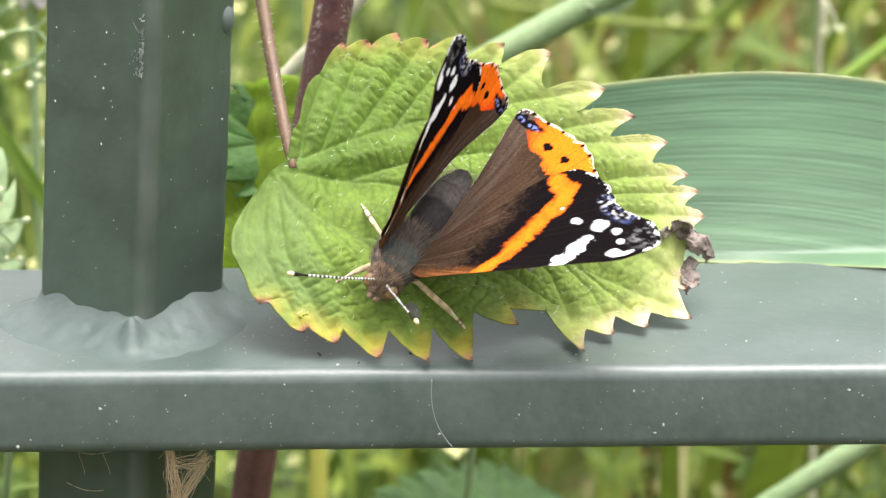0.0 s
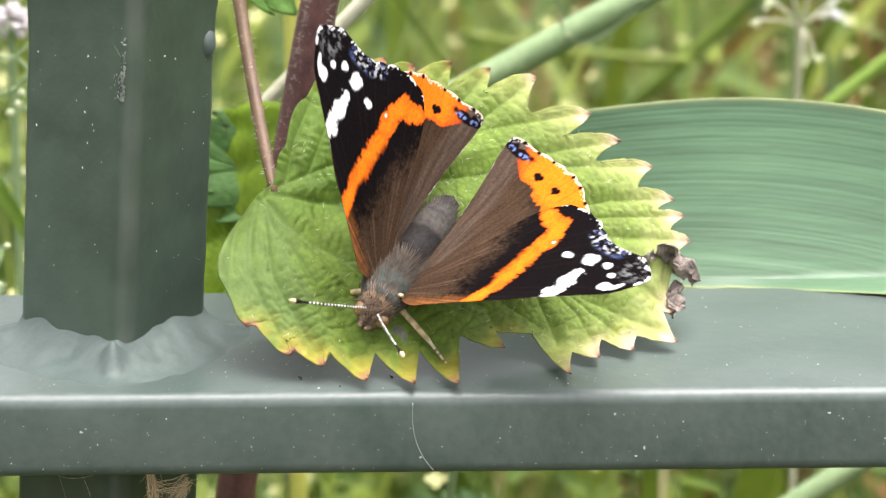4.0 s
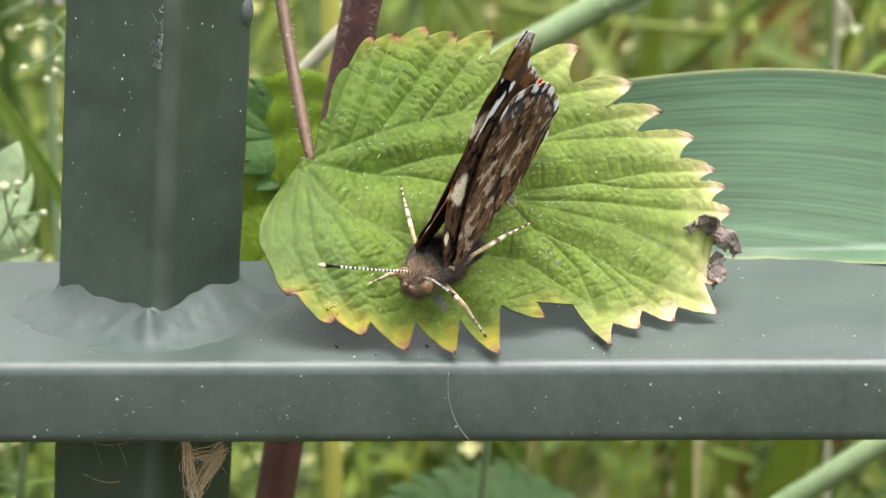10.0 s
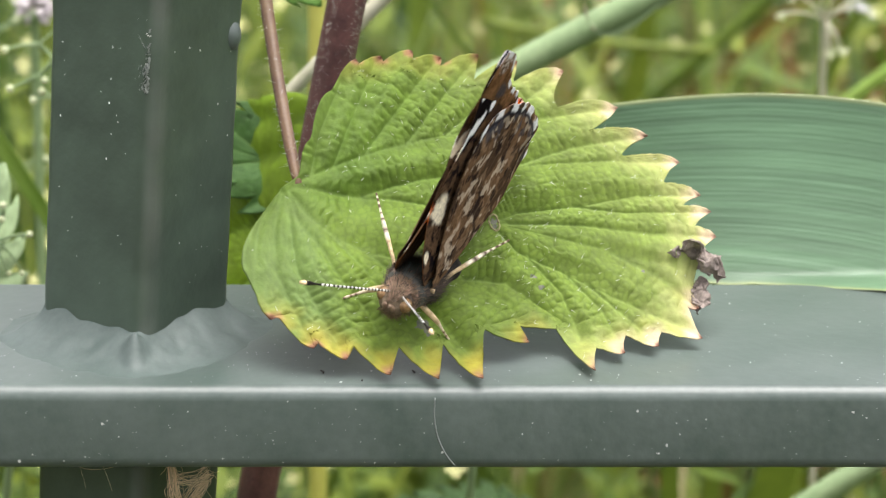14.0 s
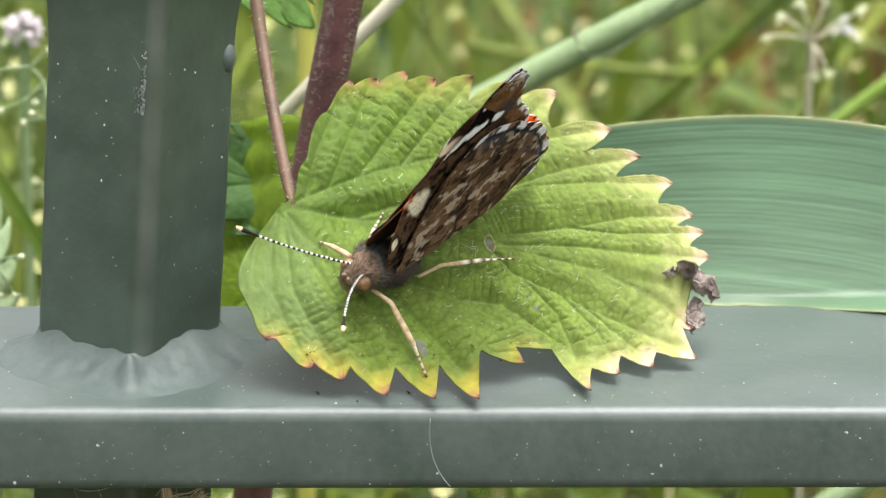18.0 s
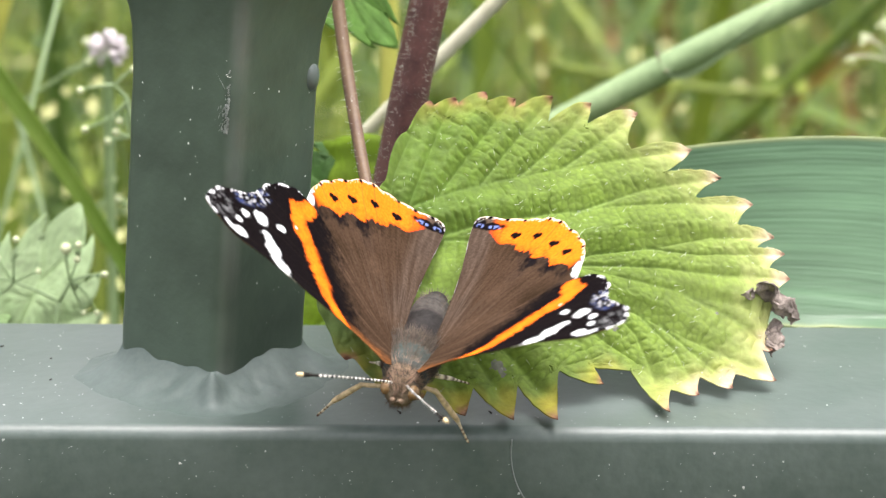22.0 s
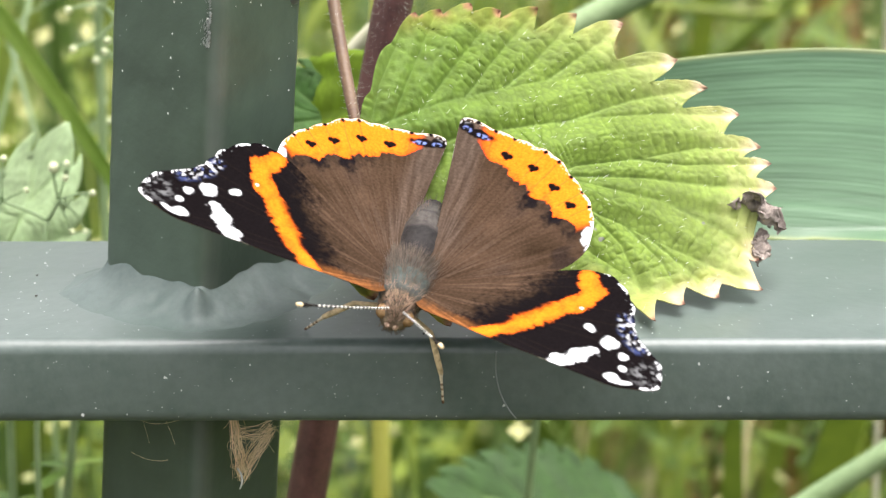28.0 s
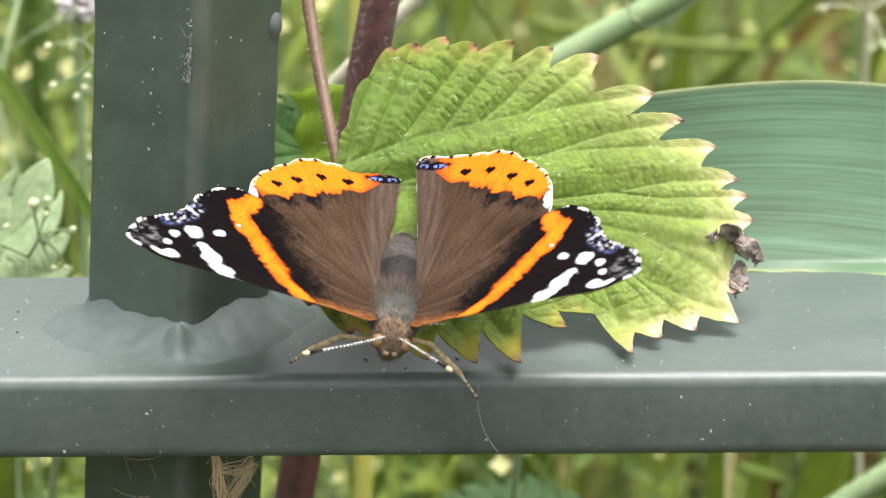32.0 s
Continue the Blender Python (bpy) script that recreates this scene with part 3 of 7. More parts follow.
def hooked_outline(upper, up_notch, lower, lo_notch, per=14):
    """Closed margin of hooked teeth: each runs in an arch to its tip and drops straight to the notch behind it (mm)."""
    centre = np.mean(np.array(upper + lower), axis=0)

    def side(tips, notches, bulge):
        out, start = [], np.array(tips[0], float)
        for i, tip in enumerate(tips):
            tip = np.array(tip, float)
            d, L = tip - start, np.linalg.norm(tip - start)
            if L > 0.05:
                nrm = np.array((-d[1], d[0])) / L
                nrm *= 1 if nrm @ ((start + tip) / 2 - centre) > 0 else -1
                for k in range(per):
                    t = k / per
                    out.append(start + d * t + nrm * L * (bulge * math.sin(math.pi * t ** 1.35) + 0.012 * math.sin(9.0 * t) * t))
            out.append(tip)
            if i < len(notches):
                end = np.array(notches[i], float)
                d, L = end - tip, np.linalg.norm(end - tip)
                nrm = np.array((-d[1], d[0])) / max(L, 1e-6)
                nrm *= -1 if nrm @ ((end + tip) / 2 - centre) > 0 else 1
                out += [tip + d * k / 6 + nrm * 0.07 * L * math.sin(math.pi * k / 6) for k in range(1, 6)]
                start = end
        return out

    ring = side(upper, up_notch, 0.10) + side(lower, lo_notch, 0.11)[::-1]
    ring += [ring[-1] + (ring[0] - ring[-1]) * k / 5 for k in range(1, 5)]
    return np.array([p for i, p in enumerate(ring) if np.linalg.norm(p - ring[i - 1]) > 0.02]), centre


def leaf_mesh(name, upper, lower, veins, seed, rings=125, mat=LEAF, green=(0.148, 0.248, 0.030), yellow=1.0, rumple=1.0, per=14, tooth=0.74, outline=None):
    rng = np.random.RandomState(seed)
    M, C = outline or leaf_outline(upper, lower, tooth, per)
    n = len(M)
    s = np.linspace(0, 1, rings)[:, None, None] ** 0.85
    # a margin without teeth for the inner part, so that hooked teeth do not fold the sheet
    win = 26 if n > 300 else 9
    ker = np.hanning(2 * win + 3)[1:-1]
    ker /= ker.sum()
    S = np.stack([np.convolve(np.concatenate([M[-win:, k], M[:, k], M[:win, k]]), ker, "valid") for k in range(2)], 1)
    w = step(0.72 if outline is None else 0.86, 1.0, s)
    P = (C[None, None, :] + s * ((1 - w) * S[None, :, :] + w * M[None, :, :] - C[None, None, :])).reshape(-1, 2)
    x, y = P[:, 0], P[:, 1]
    edge = np.repeat(np.linspace(0, 1, rings) ** 0.85, n)
    away, place = [], []
    for i, v in enumerate(veins):
        d, sh = seg_dist(x, y, v)
        span = sum(math.hypot(b[0] - a[0], b[1] - a[1]) for a, b in zip(v[:-1], v[1:]))
        away.append(d + 0.45 * sh)
        place.append(sh * span + 3.7 * i)
    away, place = np.array(away), np.array(place)
    order = np.argsort(away, axis=0)
    cols_at = np.arange(len(x))
    main, other = away[order[0], cols_at], away[order[1], cols_at]
    along = place[order[0], cols_at]
    between = main * other / (main + other + 1e-6)
    ladder = np.abs(np.sin(along * math.pi / 1.45 + 0.55 * wobble(x, y, 1.9, seed + 3))) ** 0.32
    calm = (1 - np.exp(-(main / 0.7) ** 2)) * step(0.0, 0.9, other - main)
    rungs = ladder * calm + 0.72 * (1 - calm)
    # blisters between the fine veins
    lo, hi = P.min(0) - 2, P.max(0) + 2
    gx, gy = np.meshgrid(np.arange(lo[0], hi[0], 0.9), np.arange(lo[1], hi[1], 0.95))
    seeds = np.stack([gx.ravel() + rng.uniform(-0.4, 0.4, gx.size), gy.ravel() + rng.uniform(-0.4, 0.4, gx.size)], 1)
    F1, F2 = np.full(len(x), 1e9), np.full(len(x), 1e9)
    for k in range(0, len(seeds), 60):
        d = np.hypot(x[:, None] - seeds[None, k:k + 60, 0], y[:, None] - seeds[None, k:k + 60, 1])
        d = np.concatenate([d, F1[:, None], F2[:, None]], 1)
        d = np.partition(d, 1, axis=1)
        F1, F2 = d[:, 0], d[:, 1]
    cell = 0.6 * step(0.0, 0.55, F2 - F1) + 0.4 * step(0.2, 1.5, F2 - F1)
    z = rumple * (1.25 * (1 - np.exp(-(between / 1.25) ** 2)) + 0.26 * (1 - np.exp(-(main / 0.3) ** 2)) + 0.46 * rungs + (0.11 + 0.10 * yellow * step(6, 0, x) * step(-1, -7, y)) * cell + 0.06 * wobble(x, y, 2.2, seed) + 0.03 * wobble(x, y, 0.8, seed + 4) + 0.40 * wobble(x, y, 9, seed + 2))
    ang_m, ang_p = np.arctan2(M[:, 1] - C[1], M[:, 0] - C[0]), np.arctan2(y - C[1], x - C[0])
    rad_m = np.hypot(M[:, 0] - C[0], M[:, 1] - C[1])
    bins = np.linspace(-math.pi, math.pi, 361)
    reach = np.array([np.sum(rad_m * w) / np.sum(w) for w in [np.exp(-((np.mod(ang_m - t + math.pi, 2 * math.pi) - math.pi) / 0.13) ** 2) + 1e-9 for t in bins]])
    edge = np.clip(np.hypot(x - C[0], y - C[1]) / np.interp(ang_p, bins, reach), 0, 1.15)
    z += -0.9 * edge ** 3 * (0.6 + 0.5 * wobble(x, y, 7, seed + 5))
    z -= rumple * (0.014 * np.clip(5 - x, 0, 13) ** 2 if yellow else 0.0)
    if outline is not None:
        # a shallow hollow near the stalk
        z -= 1.9 * np.exp(-((x - 7.5) / 5.5) ** 2 - ((y + 3.5) / 5.5) ** 2)
    # pigment, with some shade mixed into the colour
    col = np.ones((len(x), 1)) * np.array(green)
    col *= (1 + 0.16 * wobble(x, y, 6, seed + 1) + 0.12 * wobble(x, y, 1.3, seed + 7))[:, None]
    vein = np.exp(-(main / 0.32) ** 2)[:, None]
    col = col * (1 - 0.35 * vein) + 0.35 * vein * np.array((0.24, 0.36, 0.11))
    # valleys between blisters and rungs get their shade as darker colour
    crease_shade = (0.5 * (1 - cell) ** 3 + 0.8 * (1 - rungs) ** 2)[:, None]
    col = col * (1 - 0.42 * np.clip(crease_shade, 0, 1))
    L = max(P[:, 0].max(), 1)
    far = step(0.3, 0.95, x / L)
    # the shaded upper lobe near the stalk is painted in as darker green
    shaded_lobe = (yellow * step(27, 3, x) * step(-7, 1, y))[:, None]
    col = col * (1 - 0.7 * shaded_lobe) + 0.7 * shaded_lobe * np.array((0.072, 0.145, 0.014)) * (1 + 0.14 * wobble(x, y, 1.3, seed + 7))[:, None]
    rimward = step(0.74, 1.02, edge + 0.06 * wobble(x, y, 2.5, seed) + 0.03 * wobble(x, y, 0.9, seed + 6))
    pale = yellow * np.clip(rimward * (0.06 + 0.70 * far) + 0.20 * far * step(0.15, 0.9, edge), 0, 1)[:, None]
    col = col * (1 - pale) + pale * np.array((0.42, 0.455, 0.165))
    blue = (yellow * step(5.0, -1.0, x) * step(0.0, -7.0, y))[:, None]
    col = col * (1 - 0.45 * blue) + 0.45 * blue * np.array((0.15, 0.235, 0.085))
    tips = np.array([q for q in upper[3:] + lower[2:] if q != (30.9, -21.7)])
    dt = np.full(len(x), 1e9)
    for t in tips:
        dt = np.minimum(dt, np.hypot(x - t[0], y - t[1]))
    low = step(-14, -20, y) * step(30, 20, x)
    aged = (yellow * (0.25 + 0.6 * low) * step(4.4, 0.8, dt + 0.9 * wobble(x, y, 2.0, seed)))[:, None]
    col = col * (1 - aged) + aged * np.array((0.42, 0.36, 0.05))
    cream = (yellow * step(28, 40, x) * step(3.2, 0.9, dt + 0.6 * wobble(x, y, 1.3, seed)))[:, None]
    col = col * (1 - cream) + cream * np.array((0.66, 0.56, 0.36))
    burn = (yellow * step(1.4, 0.4, dt + 0.5 * wobble(x, y, 1.1, seed)))[:, None]
    col = col * (1 - burn) + burn * (np.array((0.36, 0.19, 0.10)) + step(26, 42, x)[:, None] * np.array((0.24, 0.23, 0.20)))
    dark = (yellow * step(0.65, 0.25, dt))[:, None]
    col = col * (1 - dark) + dark * np.array((0.15, 0.06, 0.04))
    if outline is not None:
        # the lower margin bends forward where it comes down on the rail
        room = 1.1 - (19.79 + 0.76604 * y + 0.64279 * z)
        slide = 0.5 * (room + np.sqrt(room * room + 0.4)) / 0.303
        x, y, z = x - 0.285 * slide, y - 0.352 * slide, z + 0.891 * slide
    nv = len(x)
    top = np.stack([x, y, z], 1) * MM
    bot = np.stack([x, y, z - 0.22], 1) * MM
    verts = np.concatenate([top, bot])
    faces = []
    for r in range(rings - 1):
        for k in range(n):
            k2 = (k + 1) % n
            a, b, c, d = r * n + k, r * n + k2, (r + 1) * n + k2, (r + 1) * n + k
            if r == 0:
                faces.append((a, c, d))
                faces.append((a + nv, d + nv, c + nv))
            else:
                faces.append((a, b, c, d))
                faces.append((a + nv, d + nv, c + nv, b + nv))
    o = (rings - 1) * n
    for k in range(n):
        k2 = (k + 1) % n
        faces.append((o + k, o + k2, o + k2 + nv, o + k + nv))
    cols = np.concatenate([col, col * np.array((1.15, 1.1, 1.3)) + 0.02])
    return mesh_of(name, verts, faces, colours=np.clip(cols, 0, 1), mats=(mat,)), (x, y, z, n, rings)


def toothed(length, width, teeth, seed=0):
    """Tooth tips of a plain ovate leaf with its foot at the origin, along +x (mm)."""
    rr = random.Random(seed)
    sides = []
    for sgn in (1, -1):
        tips = [(0.0, 0.4 * sgn)]
        for k in range(1, teeth + 1):
            u = k / teeth
            w = width / 2 * math.sin(math.pi * min(1, u * 0.93 + 0.07) ** 0.72)
            tips.append((length * (u - 0.05 * math.cos(u * 3) + rr.uniform(-0.01, 0.01)) if k < teeth else length, sgn * w if k < teeth else 0.2 * sgn))
        sides.append(tips)
    veins = [[(0, 0), (length, 0)]]
    for k in range(1, teeth, 2):
        for sgn, tips in zip((1, -1), sides):
            t = tips[min(k + 1, teeth)]
            veins.append([(max(0, t[0] - 0.3 * length), 0), (t[0] * 0.96, t[1] * 0.9)])
    return sides[0], sides[1], veins


nettle = thing("nettle_plant", "nettle with hairy purple stem and large yellowing leaf on a rail", "nettle")
LEAF_M = Matrix(((0.95409, -0.19253, 0.22944, -0.00746), (0.29952, 0.61328, -0.73088, 0.01687), (0.0, 0.76604, 0.64279, 0.01979), (0, 0, 0, 1)))
UPPER = [(0.7, 1.3), (2.7, 5.5), (6.5, 11.9), (10.5, 15.8), (13.9, 16.2), (17.8, 16.3), (21.7, 15.5), (26.6, 15.4), (31.6, 14.2), (37.5, 12.4), (43.5, 6.7), (46.7, 2.6), (50.2, -1.3), (51.7, -6.3), (52.6, -8.6), (52.6, -11.9)]
UP_NOTCH = [(1.3, 2.9), (3.1, 6.1), (7.2, 12.6), (9.7, 14.3), (11.9, 13.9), (15.8, 14.2), (19.0, 12.9), (24.0, 11.2), (29.8, 11.1), (34.6, 7.1), (38.7, 3.7), (42.3, 0.0), (47.0, -4.2), (49.0, -7.4), (50.0, -10.3), (49.0, -15.0)]
LOWER = [(-1.7, 0.0), (-7.9, -9.8), (-5.7, -16.9), (-1.5, -21.3), (2.1, -23.3), (7.3, -25.5), (13.1, -26.5), (18.4, -27.1), (25.1, -23.5), (30.9, -21.7), (32.5, -27.4), (36.7, -26.0), (41.2, -25.7), (47.1, -25.3), (47.6, -21.5)]
LO_NOTCH = [(-2.4, -0.8), (-6.9, -14.4), (-4.9, -16.9), (-1.7, -19.3), (2.3, -20.3), (7.8, -21.2), (13.5, -21.6), (18.2, -21.1), (23.5, -21.0), (28.8, -22.3), (33.4, -25.0), (37.4, -24.0), (42.0, -24.1), (46.2, -21.3), (47.8, -17.4)]
VEINS = [
    [(-0.3, 0.1), (5.6, -1.3), (12.1, -3.0), (17.8, -5.3), (24.2, -7.7), (32.8, -10.9), (39.6, -13.5), (47.6, -16.4)],
    [(0.6, 0.8), (6.3, 2.4), (11.6, 3.6), (17.6, 4.5), (25.2, 5.4), (32.8, 6.0), (42.8, 6.5)],
    [(2.5, 1.6), (4.3, 6.5), (8.3, 13.1)], [(5.5, 2.3), (7.8, 6.5), (13.4, 15.7)], [(9.3, 3.1), (13.9, 7.9), (21.1, 15.1)], [(15.0, 4.1), (19.2, 8.4), (26.1, 14.8)], [(20.2, 4.8), (24.6, 7.9), (31.3, 13.7)], [(26.0, 5.5), (30.7, 8.2), (37.2, 12.1)],
]
VEINS += [
    [(8.3, -1.8), (15.8, -0.9), (31.4, -0.3), (40.4, -0.6), (49.8, -1.3)], [(26.1, -0.7), (36.4, 1.7), (46.1, 2.5)], [(24.3, -7.4), (27.1, -6.5), (36.0, -6.4), (43.0, -5.7), (51.4, -6.3)],
    [(34.6, -6.3), (41.0, -7.8), (52.2, -8.6)], [(24.6, -7.7), (35.4, -9.0), (44.0, -11.1), (52.1, -12.0)],
]
VEINS += [
    [(-0.6, -0.4), (0.8, -3.9), (3.7, -7.2), (7.5, -9.8), (12.1, -11.7), (18.8, -14.4), (23.7, -18.3), (25.2, -23.1)],
    [(-0.7, -0.9), (-0.4, -4.5), (1.9, -9.3), (3.2, -13.1), (5.9, -17.9), (7.2, -24.6)], [(-1.1, -0.7), (-1.7, -11.2), (-0.4, -15.4), (2.0, -22.6)], [(-1.4, -0.5), (-3.2, -5.0), (-4.1, -10.9), (-1.7, -20.7)], [(-1.6, -0.3), (-4.8, -4.1), (-7.1, -12.1)],
    [(3.7, -7.4), (6.9, -12.8), (13.0, -25.8)], [(7.4, -10.0), (12.0, -15.6), (18.4, -26.4)],
]
VEINS += [
    [(23.8, -8.1), (25.9, -11.7), (31.7, -15.4), (36.9, -18.9), (47.0, -25.0)], [(18.7, -14.5), (23.6, -15.6), (30.3, -21.5)], [(27.2, -12.6), (30.5, -17.5), (32.6, -26.9)],
    [(31.7, -15.4), (35.1, -20.2), (36.7, -25.4)], [(34.0, -16.9), (37.8, -21.3), (41.0, -25.1)], [(38.2, -13.1), (43.4, -16.6), (46.9, -20.7)],
]
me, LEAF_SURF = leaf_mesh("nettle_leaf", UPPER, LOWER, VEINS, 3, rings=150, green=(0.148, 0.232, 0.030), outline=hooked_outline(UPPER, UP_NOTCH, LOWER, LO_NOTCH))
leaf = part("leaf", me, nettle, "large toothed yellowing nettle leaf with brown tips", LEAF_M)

# bristles on the leaf
g = Gather()
lx, ly, lz, ln, lr = LEAF_SURF
rnd = random.Random(11)
for k in range(620):
    i = rnd.randrange(ln * 6, ln * (lr - 1))
    if rnd.random() < 0.35 and lx[i] > 12:
        continue
    p = np.array((lx[i], ly[i], lz[i])) * MM
    spike(g, p, (rnd.gauss(0.6, 0.6), rnd.gauss(0.1, 0.6), rnd.uniform(0.3, 0.9)), rnd.uniform(0.4, 1.0) * MM, 0.024 * MM)
part("bristles", g.mesh("bristles", HAIR), leaf, "fine pale stinging hairs", kind="stuff")


def crumpled(name, size, seed, mat):
    """A curled scrap of dead leaf."""
    rr = np.random.RandomState(seed)
    nu, nv = 44, 28
    v, f = [], []
    for i in range(nu):
        for j in range(nv):
            a, b = i / (nu - 1), j / (nv - 1) - 0.5
            th = 3.6 * a
            r = 0.45 + 0.25 * math.sin(a * 7 + seed)
            p = Vector((r * math.sin(th) + 0.25 * b, b * 1.5 * (1 - 0.5 * a) + 0.12 * math.sin(9 * a + seed), r * (1 - math.cos(th)) * 0.6))
            p += 0.16 * Vector(noise.noise_vector(p * 4 + Vector((seed, 0, 0)))) + 0.07 * Vector(noise.noise_vector(p * 11 + Vector((seed, 3, 0))))
            v.append(p * size)
    for i in range(nu - 1):
        for j in range(nv - 1):
            a = i * nv + j
            f.append((a, a + 1, a + nv + 1, a + nv))
    k = len(v)
    v2 = v + [p + Vector((0, 0, -0.00018)) for p in v]
    f2 = f + [tuple(i + k for i in q)[::-1] for q in f]
    return mesh_of(name, v2, f2, mats=(mat,))


part("withered_tip", crumpled("withered_tip", 0.0046, 2, WITHER), leaf, "shrivelled grey-brown leaf tip", pose(0.0482, -0.0158, 0.0006, 20, -10, 70))
part("withered_curl", crumpled("withered_curl", 0.0027, 5, WITHER), leaf, "small curled brown scrap", pose(0.0474, -0.0200, 0.0004, 0, 0, 10))
# insect-bitten ring and grey spots
def leaf_height(u, v):
    i = int(np.argmin((lx - u) ** 2 + (ly - v) ** 2))
    return float(lz[i])


def leaf_patch(name, label, spots, mat, rise=0.05):
    """Small flat scabs that follow the leaf's surface."""
    pg = Gather()
    for k, (u, v, rx, ry, tn) in enumerate(spots):
        pts = []
        for ringno in range(4):
            for q in range(14):
                a, f = 6.2832 * q / 14, ringno / 3
                wob = 1 + 0.16 * math.sin(3 * a + k) + 0.10 * math.sin(5 * a + 2 * k)
                du, dv = rx * f * wob * math.cos(a), ry * f * wob * math.sin(a)
                cu, cv = u + du * math.cos(tn) - dv * math.sin(tn), v + du * math.sin(tn) + dv * math.cos(tn)
                pts.append(np.array((cu, cv, leaf_height(cu, cv) + rise * (1 - 1.6 * f * f))) * MM)
        pg.add(pts, [(r * 14 + q, (r + 1) * 14 + q, (r + 1) * 14 + (q + 1) % 14, r * 14 + (q + 1) % 14) for r in range(3) for q in range(14)])
    part(name, pg.mesh(name, mat), leaf, label)


SPOT = surface("leaf_spot", (0.10, 0.11, 0.075), (0.21, 0.215, 0.17), 0.001, rough=0.8)
SCAB = surface("scab", (0.20, 0.19, 0.08), (0.40, 0.36, 0.20), 0.001, rough=0.8)
leaf_patch("dark_spots", "small grey withered spots", ((41.6, -15.8, 0.42, 0.3, 0.2), (27.2, -15.3, 0.55, 0.36, -0.6), (27.9, -16.8, 0.5, 0.36, 0.3)), SPOT)
leaf_patch("scab_patch", "olive dead patch inside a scab ring", ((23.9, -7.6, 0.55, 0.85, 0.2),), SPOT, 0.04)
leaf_patch("bite_scar", "brown scar with a pale edge", ((12.2, -20.4, 0.9, 1.3, 0.5),), SPOT)
ring = [(23.9 + 0.66 * math.cos(a), -7.6 + 1.05 * math.sin(a), leaf_height(23.9 + 0.66 * math.cos(a), -7.6 + 1.05 * math.sin(a)) + 0.06) for a in [6.2832 * k / 24 for k in range(25)]]
part("scab_ring", tube_mesh("scab_ring", np.array(ring) * MM, [0.13 * MM * (1 + 0.35 * math.sin(k * 2.3)) for k in range(25)], SCAB, 6), leaf, "round brown scab")

# stem, petiole and further leaves
stem_path = bend((-0.088, 0.060, -0.46), (-0.0195, 0.053, -0.052), (0.0005, 0.052, 0.045), 40)
stem_v, stem_f = tube_arrays(list(stem_path) + [np.array((0.006, 0.052, 0.075)), np.array((0.02, 0.053, 0.14))], [0.0021 + 0.0008 * max(0, (40 - i) / 40) for i in range(42)], 16)
axis = [np.mean(stem_v[i * 16:i * 16 + 16], axis=0) for i in range(42)]
stem_v = [axis[i // 16] + (np.array(p) - axis[i // 16]) * (1 + 0.10 * math.cos(4 * (i % 16) * math.pi / 8)) for i, p in enumerate(stem_v)]
swaying = []
swaying.append(part("stem", mesh_of("stem", stem_v, stem_f, mats=(STEM_RED,)), nettle, "hairy purple-brown stem"))
g = Gather()
for k in range(5200):
    i = rnd.randrange(24, 39)
    a, b = stem_path[i], stem_path[min(i + 1, 39)]
    p = a + (b - a) * rnd.random()
    w = np.array((rnd.gauss(0, 1), rnd.gauss(0, 1), rnd.gauss(0.1, 0.3)))
    w /= np.linalg.norm(w)
    spike(g, p + w * 0.0021, w, rnd.uniform(0.0003, 0.0010), 0.00003)
swaying.append(part("stem_hair", g.mesh("stem_hair", HAIR), nettle, "short white hairs", kind="stuff"))
pet_path = bend((-0.0160, 0.0500, 0.062), (-0.0124, 0.0385, 0.036), (-0.0079, 0.0178, 0.0198), 24)
part("petiole", tube_mesh("petiole", pet_path, list(np.linspace(0.00095, 0.00080, 21)) + [0.00074, 0.00066, 0.0005], PETIOLE, 10), nettle, "thin reddish leaf stalk with pale hairs")
g = Gather()
for k in range(220):
    i = rnd.randrange(0, 23)
    p = pet_path[i] + (pet_path[i + 1] - pet_path[i]) * rnd.random()
    w = np.array((rnd.gauss(0, 1), rnd.gauss(0, 1), rnd.gauss(0, 0.4)))
    w /= np.linalg.norm(w)
    spike(g, p + w * 0.0007, w, rnd.uniform(0.0006, 0.0013), 0.00003)
part("petiole_hair", g.mesh("petiole_hair", HAIR), nettle, "pale stinging hairs", kind="stuff")


def back_leaf(name, parent, length, width, teeth, m, seed, green, label):
    up, lo, ve = toothed(length, width, teeth, seed)
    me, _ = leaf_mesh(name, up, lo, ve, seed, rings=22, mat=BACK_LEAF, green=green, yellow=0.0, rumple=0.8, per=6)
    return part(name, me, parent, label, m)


def leaf_between(foot, tip, normal, lift=0.0):
    """The pose of a leaf whose foot and tip are given, with the side that it turns up."""
    x = (Vector(tip) - Vector(foot)).normalized()
    z = (Vector(normal) - x * x.dot(Vector(normal))).normalized()
    y = z.cross(x)
    return Matrix(((x.x, y.x, z.x, foot[0]), (x.y, y.y, z.y, foot[1]), (x.z, y.z, z.z, foot[2]), (0, 0, 0, 1)))


back_leaf("leaf", nettle, 30, 20, 9, leaf_between((-0.0265, 0.062, 0.055), (-0.0046, 0.056, 0.0318), (0.2, -0.8, 0.5)), 22, (0.13, 0.27, 0.05), "fresh green nettle leaf")
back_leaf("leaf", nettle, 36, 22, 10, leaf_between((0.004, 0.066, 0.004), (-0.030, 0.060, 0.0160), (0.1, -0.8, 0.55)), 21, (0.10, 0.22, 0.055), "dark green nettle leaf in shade")
